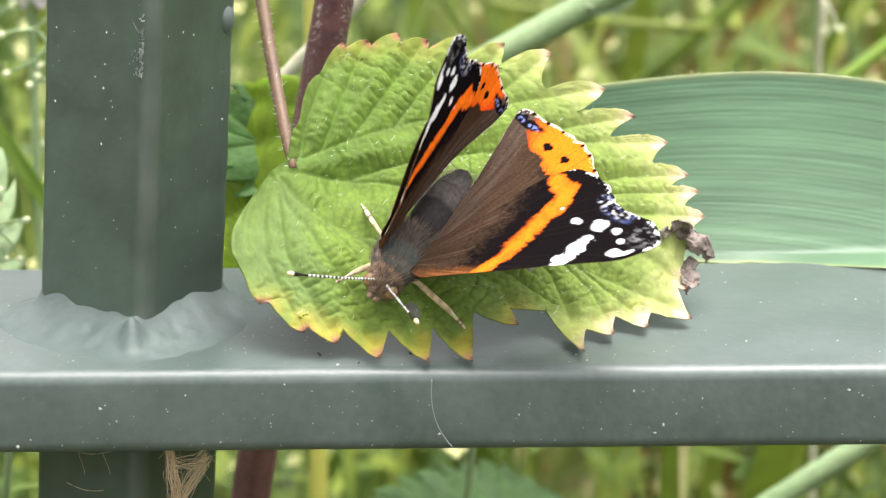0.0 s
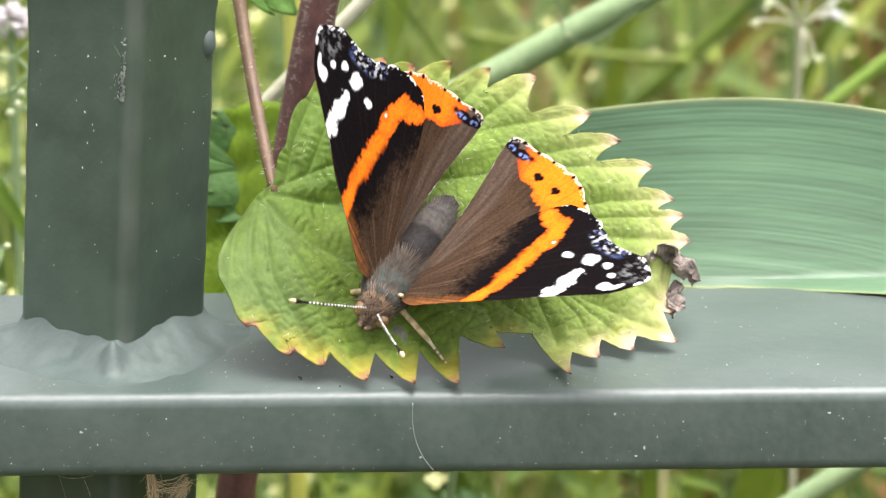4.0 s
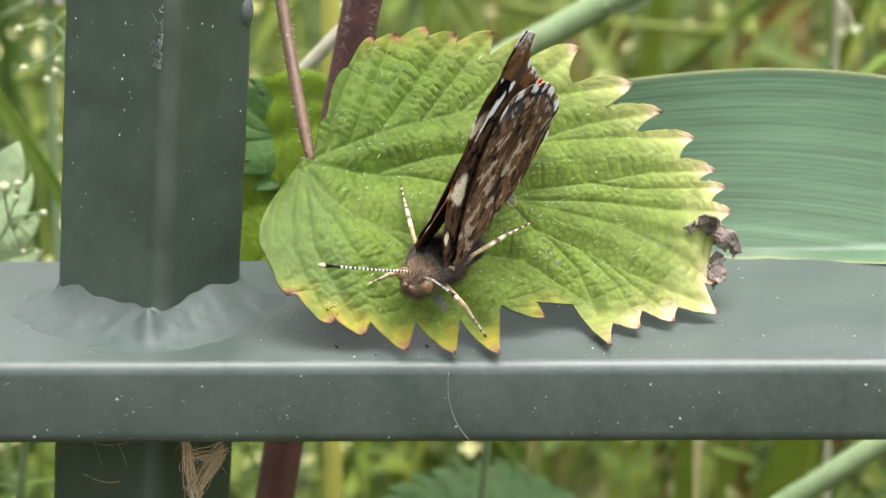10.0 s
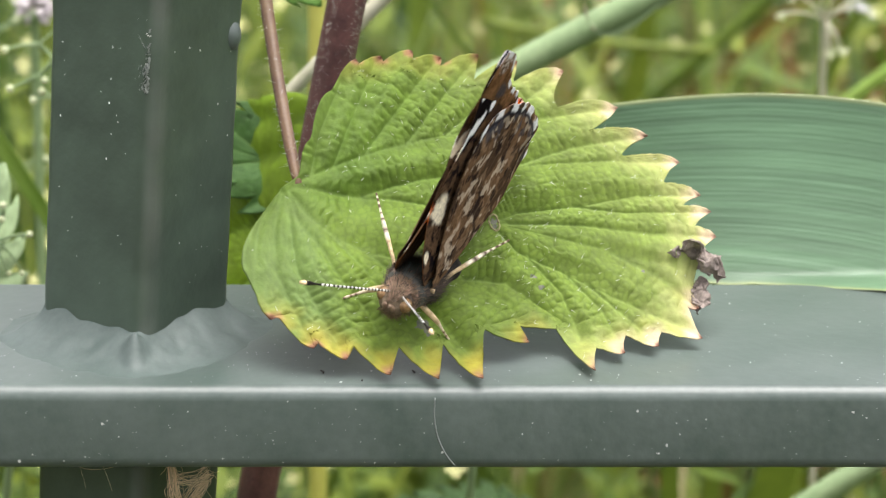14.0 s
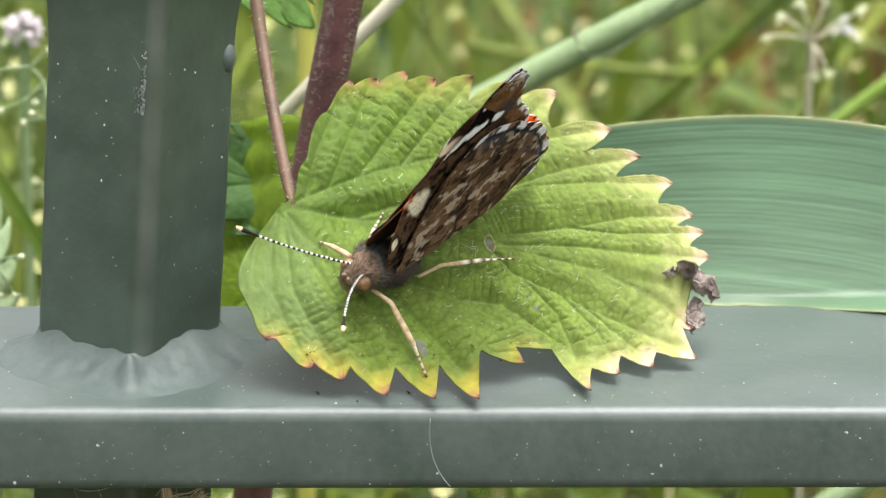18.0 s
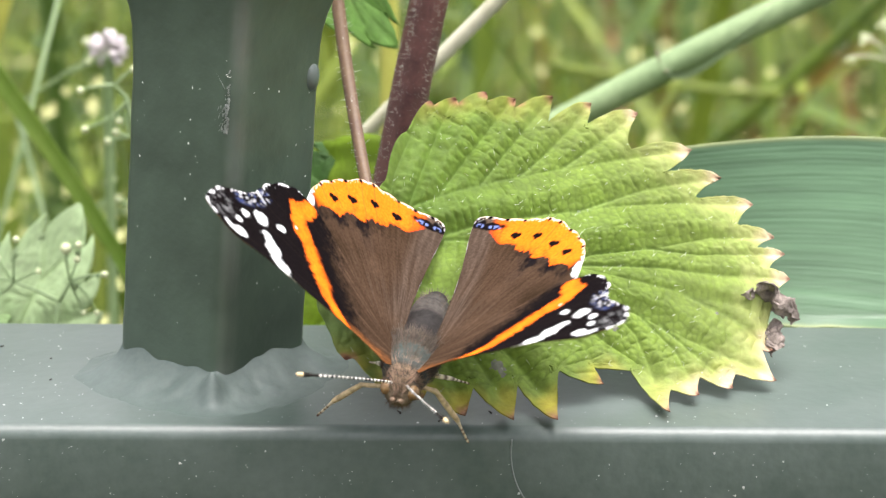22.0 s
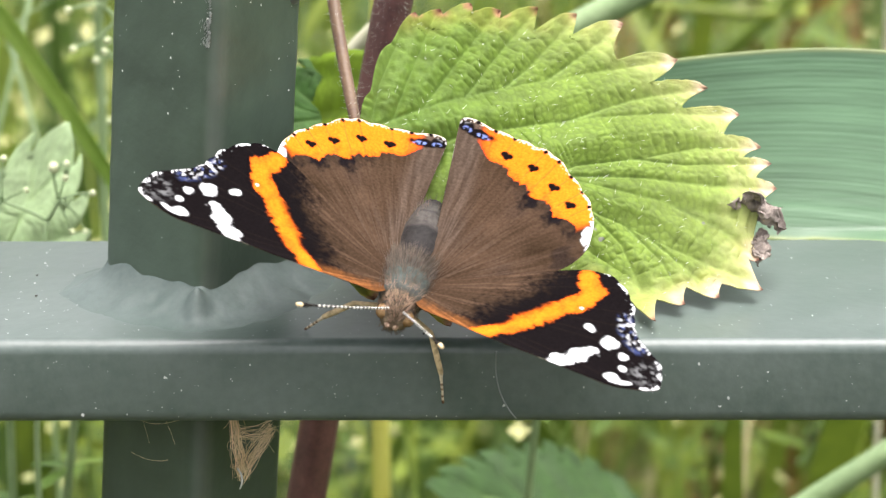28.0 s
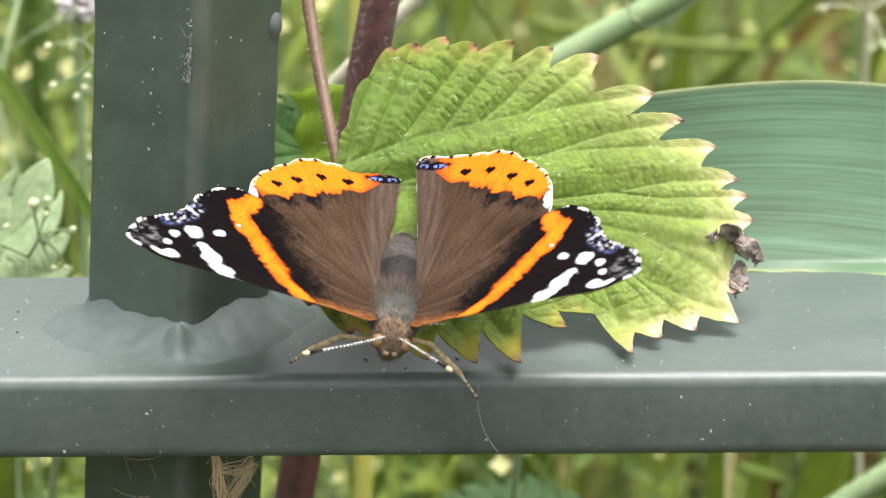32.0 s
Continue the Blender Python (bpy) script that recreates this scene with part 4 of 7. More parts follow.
back_leaf("leaf", nettle, 42, 32, 10, leaf_between((-0.004, 0.060, 0.0170), (-0.0225, 0.052, -0.020), (-0.3, -0.75, 0.6)), 23, (0.21, 0.34, 0.018), "yellow-green nettle leaf hanging behind a rail")
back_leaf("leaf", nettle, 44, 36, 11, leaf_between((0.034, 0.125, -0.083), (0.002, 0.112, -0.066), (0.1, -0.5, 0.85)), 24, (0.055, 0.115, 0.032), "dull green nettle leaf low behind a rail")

# ---- reed: broad blade, stalks ----
def floret(gf, p, r, rr):
    """A tiny four-petalled cup."""
    a0 = rr.uniform(0, 6.28)
    tilt = np.array((rr.gauss(0, 0.5), rr.gauss(-0.5, 0.4), 1.0))
    tilt /= np.linalg.norm(tilt)
    u = np.cross(tilt, (1, 0, 0.2))
    u /= np.linalg.norm(u)
    w = np.cross(tilt, u)
    for k in range(4):
        a = a0 + k * 1.5708
        d, e = u * math.cos(a) + w * math.sin(a), -u * math.sin(a) + w * math.cos(a)
        gf.add([p, p + d * r * 0.6 + e * r * 0.4 + tilt * r * 0.25, p + d * r * 1.15 + tilt * r * 0.35, p + d * r * 0.6 - e * r * 0.4 + tilt * r * 0.25], [(0, 1, 2, 3)])


def blade_mesh(name, path, widths, normal_turn, mat, n_across=14, ribs=9, sag=0.0):
    P = np.array(path, float)
    T = np.gradient(P, axis=0)
    T /= np.linalg.norm(T, axis=1)[:, None]
    ridge = np.random.RandomState(12).normal(0, 1, n_across)
    v, f = [], []
    for i in range(len(P)):
        side = np.array(normal_turn, float) - T[i] * np.dot(normal_turn, T[i])
        side /= np.linalg.norm(side)
        up = np.cross(T[i], side)
        for j in range(n_across):
            s = j / (n_across - 1) - 0.5
            lift = sag * (4 * s * s - 0.5) + 0.000012 * (ridge[j] if mat is REED else math.cos(s * ribs * 6.28))
            v.append(P[i] + side * s * widths[i] + up * lift)
    if mat is REED:
        # the lower edge lies forward on the rail
        for p in v:
            under_rail = max(0.0, 0.0007 - p[2]) * float(step(0.035, 0.075, p[0]))
            p += np.array((0, -0.9 * under_rail, under_rail if p[0] > 0.05 else 0.0))
    k = len(v)
    v2 = v + [np.array(p) + 0.0003 * np.array((0, 1.0, -0.3)) for p in v]
    n = n_across
    for i in range(len(P) - 1):
        for j in range(n - 1):
            a = i * n + j
            f.append((a, a + 1, a + n + 1, a + n))
            f.append((a + k, a + n + k, a + n + 1 + k, a + 1 + k))
    for i in range(len(P) - 1):
        a = i * n
        f.append((a, a + n, a + n + k, a + k))
        a = i * n + n - 1
        f.append((a, a + k, a + n + k, a + n))
    cols = None
    if mat is REED:
        s = np.tile(np.linspace(0, 1, n), len(P))
        u = np.repeat(np.linspace(0, 1, len(P)), n)
        streak = sum(k * mottle(s * 28, u * w, d, q) for k, w, d, q in ((0.09, 3, 1.3, 41), (0.06, 5, 0.5, 42), (0.05, 9, 0.26, 43)))
        tone = 1 + streak + 0.10 * mottle(u * 9, s * 3, 1.0, 44)
        cols = np.array((0.115, 0.212, 0.118))[None] * tone[:, None]
        rim = (step(0.97, 1.0, s) + step(0.03, 0, s))[:, None]
        cols = cols * (1 - 0.7 * rim) + 0.7 * rim * np.array((0.42, 0.46, 0.2))
        cols = np.concatenate([cols, cols])
    return mesh_of(name, v2, f, mats=(mat,), colours=cols)


reed = thing("reed_plant", "reed with a broad blue-green blade lying over a rail", "reed")
bl = bend((-0.012, 0.060, -0.002), (0.045, 0.0475, 0.0107), (0.14, 0.041, 0.005), 60)
# its far part droops
bl = [np.array(p) - np.array((0, 0, 0.0026 * (((p[0] - 0.046) / 0.027) ** 2 if p[0] < 0.08 else 1.585 + 93 * (p[0] - 0.08)) if p[0] > 0.046 else 0)) for p in bl]
bw = [0.0285 * (1 - math.exp(-(p[0] + 0.02) / 0.03)) for p in bl]
part("blade", blade_mesh("blade", bl, bw, (0.0, 0.40, 0.92), REED, 150, 34, 0.0015), reed, "broad blue-green blade with fine parallel veins")

part("stalk", tube_mesh("stalk", bend((-0.075, 0.135, -0.055), (0.024, 0.130, 0.0085), (0.125, 0.118, 0.060), 40), np.linspace(0.0026, 0.0021, 40), STALK, 14), reed, "pale green slanting stalk")
curl = bend((0.0325, 0.1205, 0.0195), (0.0375, 0.1200, 0.0158), (0.0500, 0.1190, 0.0262), 24)
part("sheath", blade_mesh("sheath", curl, [0.0001 + 0.0013 * math.sin(math.pi * i / 23) for i in range(24)], (-0.5, -0.3, 0.8), STALK, 10, 5, 0.0005), reed, "thin curling leaf sheath with a dry point")
part("dry_point", tube_mesh("dry_point", curl[:7], np.linspace(0.00012, 0.0003, 7), surface("dry_point", (0.30, 0.17, 0.15), (0.5, 0.33, 0.30), 0.002, rough=0.7), 7), reed, "pinkish dry point")
dead = thing("dry_stalk", "pale dry stalk with a pinkish broken end", "stalk")
part("stalk", tube_mesh("stalk", bend((-0.0145, 0.075, 0.0138), (-0.0064, 0.075, 0.0223), (0.032, 0.074, 0.062), 24), np.linspace(0.0010, 0.0012, 24), PALE_STALK, 10), dead)
part("broken_end", tube_mesh("broken_end", bend((-0.0170, 0.0755, 0.0112), (-0.0160, 0.0755, 0.0122), (-0.0143, 0.075, 0.0140), 6), [0.0004, 0.0010, 0.0013, 0.0013, 0.0011, 0.0010], surface("pink_end", (0.5, 0.3, 0.32), (0.65, 0.45, 0.45), 0.002, rough=0.7), 10), dead, "pinkish frayed end")
yel = thing("grass_stalk", "upright yellow-green grass stalk", "grass")
part("stalk", tube_mesh("stalk", bend((-0.014, 0.135, -0.45), (-0.0103, 0.13, -0.05), (-0.009, 0.13, 0.09), 24), np.linspace(0.0018, 0.0013, 24), YELLOW_STALK, 10), yel)
low = thing("grass_stalk", "slanting pale green stalk behind a rail", "grass")
part("stalk", tube_mesh("stalk", bend((0.02, 0.13, -0.105), (0.071, 0.12, -0.0635), (0.135, 0.12, -0.02), 24), np.linspace(0.0022, 0.0018, 24), STALK, 10), low)

for lab, mt, path, r in (("blurred green stalk slanting over the reed", FRESH, ((0.064, 0.205, -0.034), (0.0867, 0.20, -0.0157), (0.125, 0.195, 0.018)), 0.0015),
                         ("dull green slanting stalk", HERB, ((0.036, 0.31, -0.062), (0.0690, 0.30, -0.031), (0.105, 0.295, 0.006)), 0.0017),
                         ("dull green stalk lying across", GRASS, ((0.020, 0.31, -0.026), (0.048, 0.30, -0.0285), (0.071, 0.295, -0.029)), 0.0012)):
    th = thing("grass_stalk", lab, "grass")
    part("stalk", tube_mesh("stalk", bend(*path, 24), np.linspace(r, r * 0.8, 24), mt, 10), th)
umbel = thing("umbel_flower", "pale green umbel with small white blossoms", "flower")
HUB = (0.0770, 0.17, 0.0060)
part("stalk", tube_mesh("stalk", bend((0.088, 0.19, -0.45), (0.080, 0.18, -0.1), HUB, 20), 0.0006, PALE_STALK, 8), umbel)
for q, (bx, bz, br) in enumerate(((0.0828, 0.0089, 0.0016), (0.0778, 0.0005, 0.0008), (0.0798, 0.0010, 0.0008), (0.0713, 0.0110, 0.0010), (0.0745, 0.0135, 0.0010), (0.0790, 0.0140, 0.0011), (0.0850, 0.0120, 0.0010), (0.0690, 0.0075, 0.0009))):
    ray = part("ray", tube_mesh("ray", bend(HUB, ((HUB[0] + bx) / 2, 0.168, (HUB[2] + bz) / 2 + 0.001), (bx, 0.168, bz), 10), 0.00025, PALE_STALK, 6), umbel)
    gb = Gather()
    rb = random.Random(q)
    for k in range(14):
        floret(gb, np.array((bx + rb.gauss(0, br * 0.5), 0.168 + rb.gauss(0, br * 0.5), bz + rb.gauss(0, br * 0.5))), br * rb.uniform(0.3, 0.6), rb)
    part("blossom", gb.mesh("blossom", POD if q else CHIP), ray, "tiny pale blossom")

# ---- left side: toothed leaf and bedstraw with round fruits ----
herb = thing("herb_plant", "pale green toothed leaves on a thin stalk", "herb")
part("stalk", tube_mesh("stalk", bend((-0.085, 0.09, -0.45), (-0.075, 0.085, -0.1), (-0.066, 0.077, -0.006), 24), 0.0009, STALK, 8), herb)
back_leaf("leaf", herb, 30, 26, 7, leaf_between((-0.0650, 0.066, -0.0190), (-0.0526, 0.0755, 0.0058), (-0.1, -0.75, 0.65)), 31, (0.38, 0.51, 0.27), "pale green toothed leaf")
back_leaf("leaf", herb, 20, 15, 6, leaf_between((-0.0670, 0.064, -0.0120), (-0.0780, 0.084, 0.0010), (0.1, -0.5, 0.85)), 32, (0.22, 0.335, 0.14), "pale green toothed leaf")
bed = thing("bedstraw_plant", "bedstraw with thin stalks and small round green fruits", "bedstraw")
rnd = random.Random(17)


def thread(parent, a, b, r=0.00026, fruit=0.0):
    a, b = np.array(a), np.array(b)
    mid = (a + b) / 2 + np.array((rnd.uniform(-0.06, 0.06), rnd.uniform(-0.06, 0.06), rnd.uniform(-0.03, 0.08))) * np.linalg.norm(b - a)
    part("stalk", tube_mesh("thread", bend(a, mid, b, 8), np.linspace(r, r * 0.75, 8), STALK, 6), parent)
    if fruit:
        b2 = bmesh.new()
        bmesh.ops.create_uvsphere(b2, u_segments=10, v_segments=7, radius=fruit)
        part("fruit", bm_mesh("fruit", b2, POD), parent, "", Matrix.Translation(b))


def sprig(parent, base, way, length, depth=0):
    """A forked thread of stalk with round fruits at its ends."""
    w = np.array(way, float)
    w /= np.linalg.norm(w)
    tip = np.array(base) + w * length
    thread(parent, base, tip, 0.0003, rnd.uniform(0.0005, 0.0008) if depth >= 2 else 0.0)
    if depth >= 2:
        return
    for k in range(2 if depth else 3):
        sprig(parent, tip, w + np.array((rnd.uniform(-0.9, 0.9), rnd.uniform(-0.5, 0.3), rnd.uniform(-0.5, 0.7))), length * rnd.uniform(0.5, 0.8), depth + 1)


ROOT = (-0.0543, 0.065, -0.0050)
thread(bed, (-0.062, 0.075, -0.45), (-0.058, 0.068, -0.06), 0.0006)
thread(bed, (-0.058, 0.068, -0.06), ROOT, 0.0005)
FORK = (-0.0525, 0.0645, -0.0018)
thread(bed, ROOT, FORK, 0.0003)
for tip, fr in (((-0.0515, 0.065, 0.0012), 0.0005), ((-0.0477, 0.065, -0.0010), 0.0005), ((-0.0490, 0.065, -0.0066), 0.0004), ((-0.0508, 0.0648, -0.0066), 0.0004)):
    thread(bed, FORK, tip, 0.0002, fr)
thread(bed, FORK, (-0.0530, 0.0648, 0.0028), 0.00024, 0.0008)
thread(bed, (-0.0530, 0.0648, 0.0028), (-0.0512, 0.065, 0.0033), 0.0002, 0.0005)
LEFT = (-0.0605, 0.065, -0.0022)
thread(bed, ROOT, LEFT, 0.0003)
for tip, fr in (((-0.0628, 0.0655, 0.0012), 0.0005), ((-0.0655, 0.0655, -0.0016), 0.0005), ((-0.0640, 0.0655, -0.0052), 0.0004), ((-0.0600, 0.0652, 0.0040), 0.0005), ((-0.0570, 0.0648, -0.0005), 0.0004)):
    thread(bed, LEFT, tip, 0.0002, fr)
HIGH = (-0.0480, 0.100, 0.0156)
thread(bed, (-0.046, 0.098, -0.03), HIGH, 0.0004)
for mid, tips in (((-0.0500, 0.100, 0.0180), ((-0.0552, 0.100, 0.0172), (-0.0470, 0.100, 0.0205))), ((-0.0500, 0.100, 0.0135), ((-0.0547, 0.100, 0.0112), (-0.0495, 0.100, 0.0125))), ((-0.0478, 0.100, 0.0100), ((-0.0513, 0.100, 0.0094), (-0.0500, 0.100, 0.0108)))):
    thread(bed, HIGH, mid, 0.00035)
    for tip in tips:
        thread(bed, mid, tip, 0.00025, 0.0006)
for base, way in (((-0.075, 0.16, 0.0), (0.6, 0, 0.4)), ((-0.068, 0.17, 0.018), (0.5, 0, 0.3)), ((-0.07, 0.15, -0.02), (0.6, 0, 0.3))):
    thread(bed, (base[0], base[1], -0.45), base, 0.0006)
    sprig(bed, base, way, 0.009)
flower = thing("clover_flower", "white and purple blurred flower head among stalks", "flower")
rr = random.Random(8)
g = Gather()
for k in range(46):
    w = np.array((rr.gauss(0, 1), rr.gauss(0, 1), rr.gauss(0.3, 0.8)))
    w /= np.linalg.norm(w)
    v, f = tube_arrays([np.array((-0.0561, 0.14, 0.0146)) + w * 0.0008, np.array((-0.0561, 0.14, 0.0146)) + w * 0.0026, np.array((-0.0561, 0.14, 0.0146)) + w * 0.0034], [0.0002, 0.0006, 0.0002], 6)
    g.add(v, f)
part("petals", g.mesh("petals", surface("petal", (0.42, 0.36, 0.40), (0.70, 0.66, 0.66), 0.003, rough=0.6, bump=0, vary=0.2)), flower, kind="stuff")
part("stalk", tube_mesh("stalk", bend((-0.062, 0.15, -0.45), (-0.058, 0.145, -0.1), (-0.0561, 0.14, 0.0135), 20), 0.0008, STALK, 8), flower)
# coarse grass leaves on that side
gb = thing("grass_clump", "coarse green, pale and yellowing grass blades", "grass")
for lab, mt, path, w0 in (("slanting fresh green grass blade", FRESH, ((-0.125, 0.13, 0.075), (-0.072, 0.125, 0.014), (-0.030, 0.12, -0.06)), 0.0034),
                          ("pale green grass blade", STALK, ((-0.150, 0.17, -0.10), (-0.095, 0.165, -0.002), (-0.063, 0.16, 0.075)), 0.0042),
                          ("yellow-orange dying grass blade", YELLOW_STALK, ((-0.135, 0.15, -0.075), (-0.083, 0.145, 0.0), (-0.068, 0.14, 0.06)), 0.0042),
                          ("yellow-green grass blade", YELLOW_STALK, ((-0.085, 0.15, -0.2), (-0.080, 0.15, -0.02), (-0.071, 0.145, 0.05)), 0.003)):
    P = bend(*path, 30)
    part("blade", blade_mesh("blade", P, [w0 * (0.25 + 0.75 * math.sin(math.pi * (0.15 + 0.8 * i / 29))) for i in range(30)], (0.8, -0.3, 0.3), mt, 8, 3, 0.0005), gb, lab)

cleaver = thing("cleavers_plant", "cleavers with whorled green leaves under a rail", "cleavers")
rc = random.Random(77)
for foot, mid, tip in (((-0.075, 0.085, -0.30), (-0.058, 0.082, -0.07), (-0.044, 0.075, -0.022)), ((-0.065, 0.095, -0.30), (-0.066, 0.09, -0.08), (-0.062, 0.085, -0.020)), ((0.004, 0.09, -0.30), (0.012, 0.085, -0.08), (0.020, 0.085, -0.030)), ((-0.090, 0.10, -0.12), (-0.068, 0.095, -0.045), (-0.040, 0.09, -0.040))):
    P = bend(foot, mid, tip, 30)
    part("stalk", tube_mesh("stalk", P, np.linspace(0.0009, 0.0005, 30), STALK, 7), cleaver)
    g = Gather()
    for k in (17, 20, 23, 26, 29):
        for q in range(6):
            a = q * 1.05 + rc.random()
            L = rc.uniform(0.006, 0.010) * (1.2 - 0.6 * k / 29)
            d = np.array((math.cos(a), math.sin(a), rc.uniform(-0.1, 0.5)))
            s = np.array((-math.sin(a), math.cos(a), 0)) * L * 0.14
            c, up = P[k], np.array((0, 0, 0.0002))
            m1, m2 = c + d * L * 0.4, c + d * L * 0.75 - np.array((0, 0, 0.06 * L))
            g.add([c, m1 - s, m1 - up, m1 + s, m2 - s, m2 - up, m2 + s, c + d * L - np.array((0, 0, 0.15 * L))], [(0, 1, 2), (0, 2, 3), (1, 4, 5, 2), (2, 5, 6, 3), (4, 7, 5), (5, 7, 6)])
    part("leaf_whorl", g.mesh("leaf_whorl", CLEAVER), cleaver, "whorls of narrow green leaves")

# ---- wild growth behind the rail ----
lone("ground", mesh_of("ground", [(-300, -300, -0.46), (300, -300, -0.46), (300, 300, -0.46), (-300, 300, -0.46)], [(0, 1, 2, 3)], mats=(SOIL,)), "bare brown soil under tall herbs", "ground", kind="structure")


def blade_arrays(base, lean, length, width, curl, turn, n=6):
    b = np.array(base, float)
    d = np.array((math.cos(turn), math.sin(turn), 0))
    s = np.array((-math.sin(turn), math.cos(turn), 0))
    v = []
    for i in range(n):
        t = i / (n - 1)
        a = lean + curl * t
        p = b + length * t * (d * math.sin(a) + np.array((0, 0, 1)) * math.cos(a))
        w = width * (1 - t ** 2.2) * 0.5
        v += [p - s * w, p + s * w]
    return v, [(2 * i, 2 * i + 1, 2 * i + 3, 2 * i + 2) for i in range(n - 1)]


def scatter(rr, near, far):
    """A place behind the rail, spread to the sides as it lies further off."""
    y = near + (far - near) * rr.random() ** 1.3
    return rr.uniform(-0.12 - 0.32 * y, 0.12 + 0.32 * y), y


rr = random.Random(5)
g = Gather()
for k in range(3200):
    x, y = scatter(rr, 0.13, 1.5)
    h = rr.uniform(0.20, 0.47) * (1.0 if y > 0.3 else 0.9)
    v, f = blade_arrays((x, y, -0.46), rr.gauss(0, 0.45), h, rr.uniform(0.0016, 0.006), rr.gauss(0.4, 0.9), rr.uniform(0, 6.28), 7)
    g.add(v, f)
for k in range(420):
    # broad arching blades
    x, y = scatter(rr, 0.24, 1.4)
    v, f = blade_arrays((x, y, -0.46 + rr.uniform(0, 0.25)), rr.gauss(0, 0.7), rr.uniform(0.2, 0.45), rr.uniform(0.007, 0.013), rr.gauss(0.6, 0.7), rr.uniform(0, 6.28), 9)
    g.add(v, f)
rm = random.Random(61)
for k in range(22000):
    # the meadow on all sides, shorter before the fence
    x, y = rm.gauss(0, 1.7), 0.8 + rm.gauss(0, 1.7)
    if 0.05 < y < 1.6 and abs(x) < 0.16 + 0.32 * y or abs(x) < 0.1 and -0.35 < y <= 0.05:
        continue
    v, f = blade_arrays((x, y, -0.46), rm.gauss(0, 0.4), rm.uniform(0.05, 0.14) if y < 0.1 else rm.uniform(0.15, 0.42), rm.uniform(0.004, 0.012), rm.gauss(0.4, 0.8), rm.uniform(0, 6.28), 4)
    g.add(v, f)
lone("grass", g.mesh("grass", GRASS), "tall green meadow grass", "grass", kind="stuff")
g, gr = Gather(), Gather()
for k in range(480):
    x, y = scatter(rr, 0.2, 1.3)
    if rr.random() < 0.5:
        x = abs(x)
    v, f = blade_arrays((x, y, -0.46), rr.gauss(0, 0.8), rr.uniform(0.2, 0.46), rr.uniform(0.0015, 0.004), rr.gauss(0.5, 0.8), rr.uniform(0, 6.28))
    g.add(v, f)
for k in range(150):
    x, y = rr.uniform(0.05, 0.20), rr.uniform(0.40, 0.75)
    v, f = blade_arrays((x, y, -0.34 + rr.uniform(0, 0.2)), rr.gauss(0.5, 0.6), rr.uniform(0.08, 0.2), rr.uniform(0.003, 0.009), rr.gauss(0.5, 0.9), rr.uniform(0, 6.28))
    gr.add(v, f)
lone("withered_dock", gr.mesh("withered_dock", RUSSET), "withered tan-brown dock leaves and stems", "dock", kind="stuff")
lone("dry_grass", g.mesh("dry_grass", DRY), "tan dead grass stems among green growth", "grass", kind="stuff")


def bedstraw(g, gf, x, y, top, rr, flowers):
    base = np.array((x, y, -0.46))
    lean = np.array((rr.gauss(0, 0.22), rr.gauss(0, 0.12), 1.0))
    n_wh = 12
    for j in range(n_wh):
        t = (j + 0.4) / n_wh
        if t < 0.3:
            continue
        c = base + lean * top * t + np.array((rr.gauss(0, 0.005), rr.gauss(0, 0.005), 0))
        for q in range(7):
            a = q * 0.9 + rr.random()
            L = rr.uniform(0.008, 0.02) * (1.15 - 0.5 * t)
            d = np.array((math.cos(a), math.sin(a), rr.uniform(-0.3, 0.5)))
            s = np.array((-math.sin(a), math.cos(a), 0)) * L * 0.15
            m = c + d * L * 0.55
            g.add([c, m - s, c + d * L, m + s], [(0, 1, 2, 3)])
        if t > 0.8:
            for q in range(rr.randint(0, flowers)):
                p = c + np.array((rr.gauss(0, 0.011), rr.gauss(0, 0.009), rr.gauss(0.006, 0.009)))
                floret(gf, p, rr.uniform(0.0010, 0.0021), rr)
    v, f = tube_arrays([base, base + lean * top * 0.5, base + lean * top], [0.0011, 0.0008, 0.0004], 4)
    g.add(v, f)


g, gf = Gather(), Gather()
for k in range(560):
    x, y = scatter(rr, 0.2, 1.4)
    bedstraw(g, gf, x, y, rr.uniform(0.24, 0.47), rr, 8)
lone("bedstraw_thicket", g.mesh("bedstraw_thicket", HERB), "thicket of whorled green bedstraw stems", "bedstraw", kind="stuff")
lone("bedstraw_florets", gf.mesh("bedstraw_florets", FLOWER), "froth of tiny pale yellow-white florets", "flowers", kind="stuff")
# the nearest plants one by one
for k in range(26):
    x = rr.uniform(-0.17, 0.19)
    y = rr.uniform(0.15, 0.26)
    g, gf = Gather(), Gather()
    bedstraw(g, gf, 0, 0, rr.uniform(0.36, 0.46), rr, 9)
    for q in (g, gf):
        q.v = [np.array(p) + np.array((0, 0, 0.46)) for p in q.v]
    pl = thing("bedstraw_plant", "green bedstraw plant with whorled leaves and pale florets", "bedstraw", pose(x, y, -0.46), group="bedstraw behind the rail")
    part("foliage", g.mesh("foliage", HERB), pl, "whorls of narrow green leaves")
    part("floret_spray", gf.mesh("floret_spray", FLOWER), pl, "tiny pale florets", kind="stuff")

# ---- butterfly ----
BLACK, BROWN, ORANGE = np.array((0.007, 0.0055, 0.006)), np.array((0.056, 0.0345, 0.0215)), np.array((0.84, 0.185, 0.012))
WHITE, BLUE, RUST = np.array((0.82, 0.83, 0.84)), np.array((0.07, 0.10, 0.27)), np.array((0.22, 0.085, 0.028))


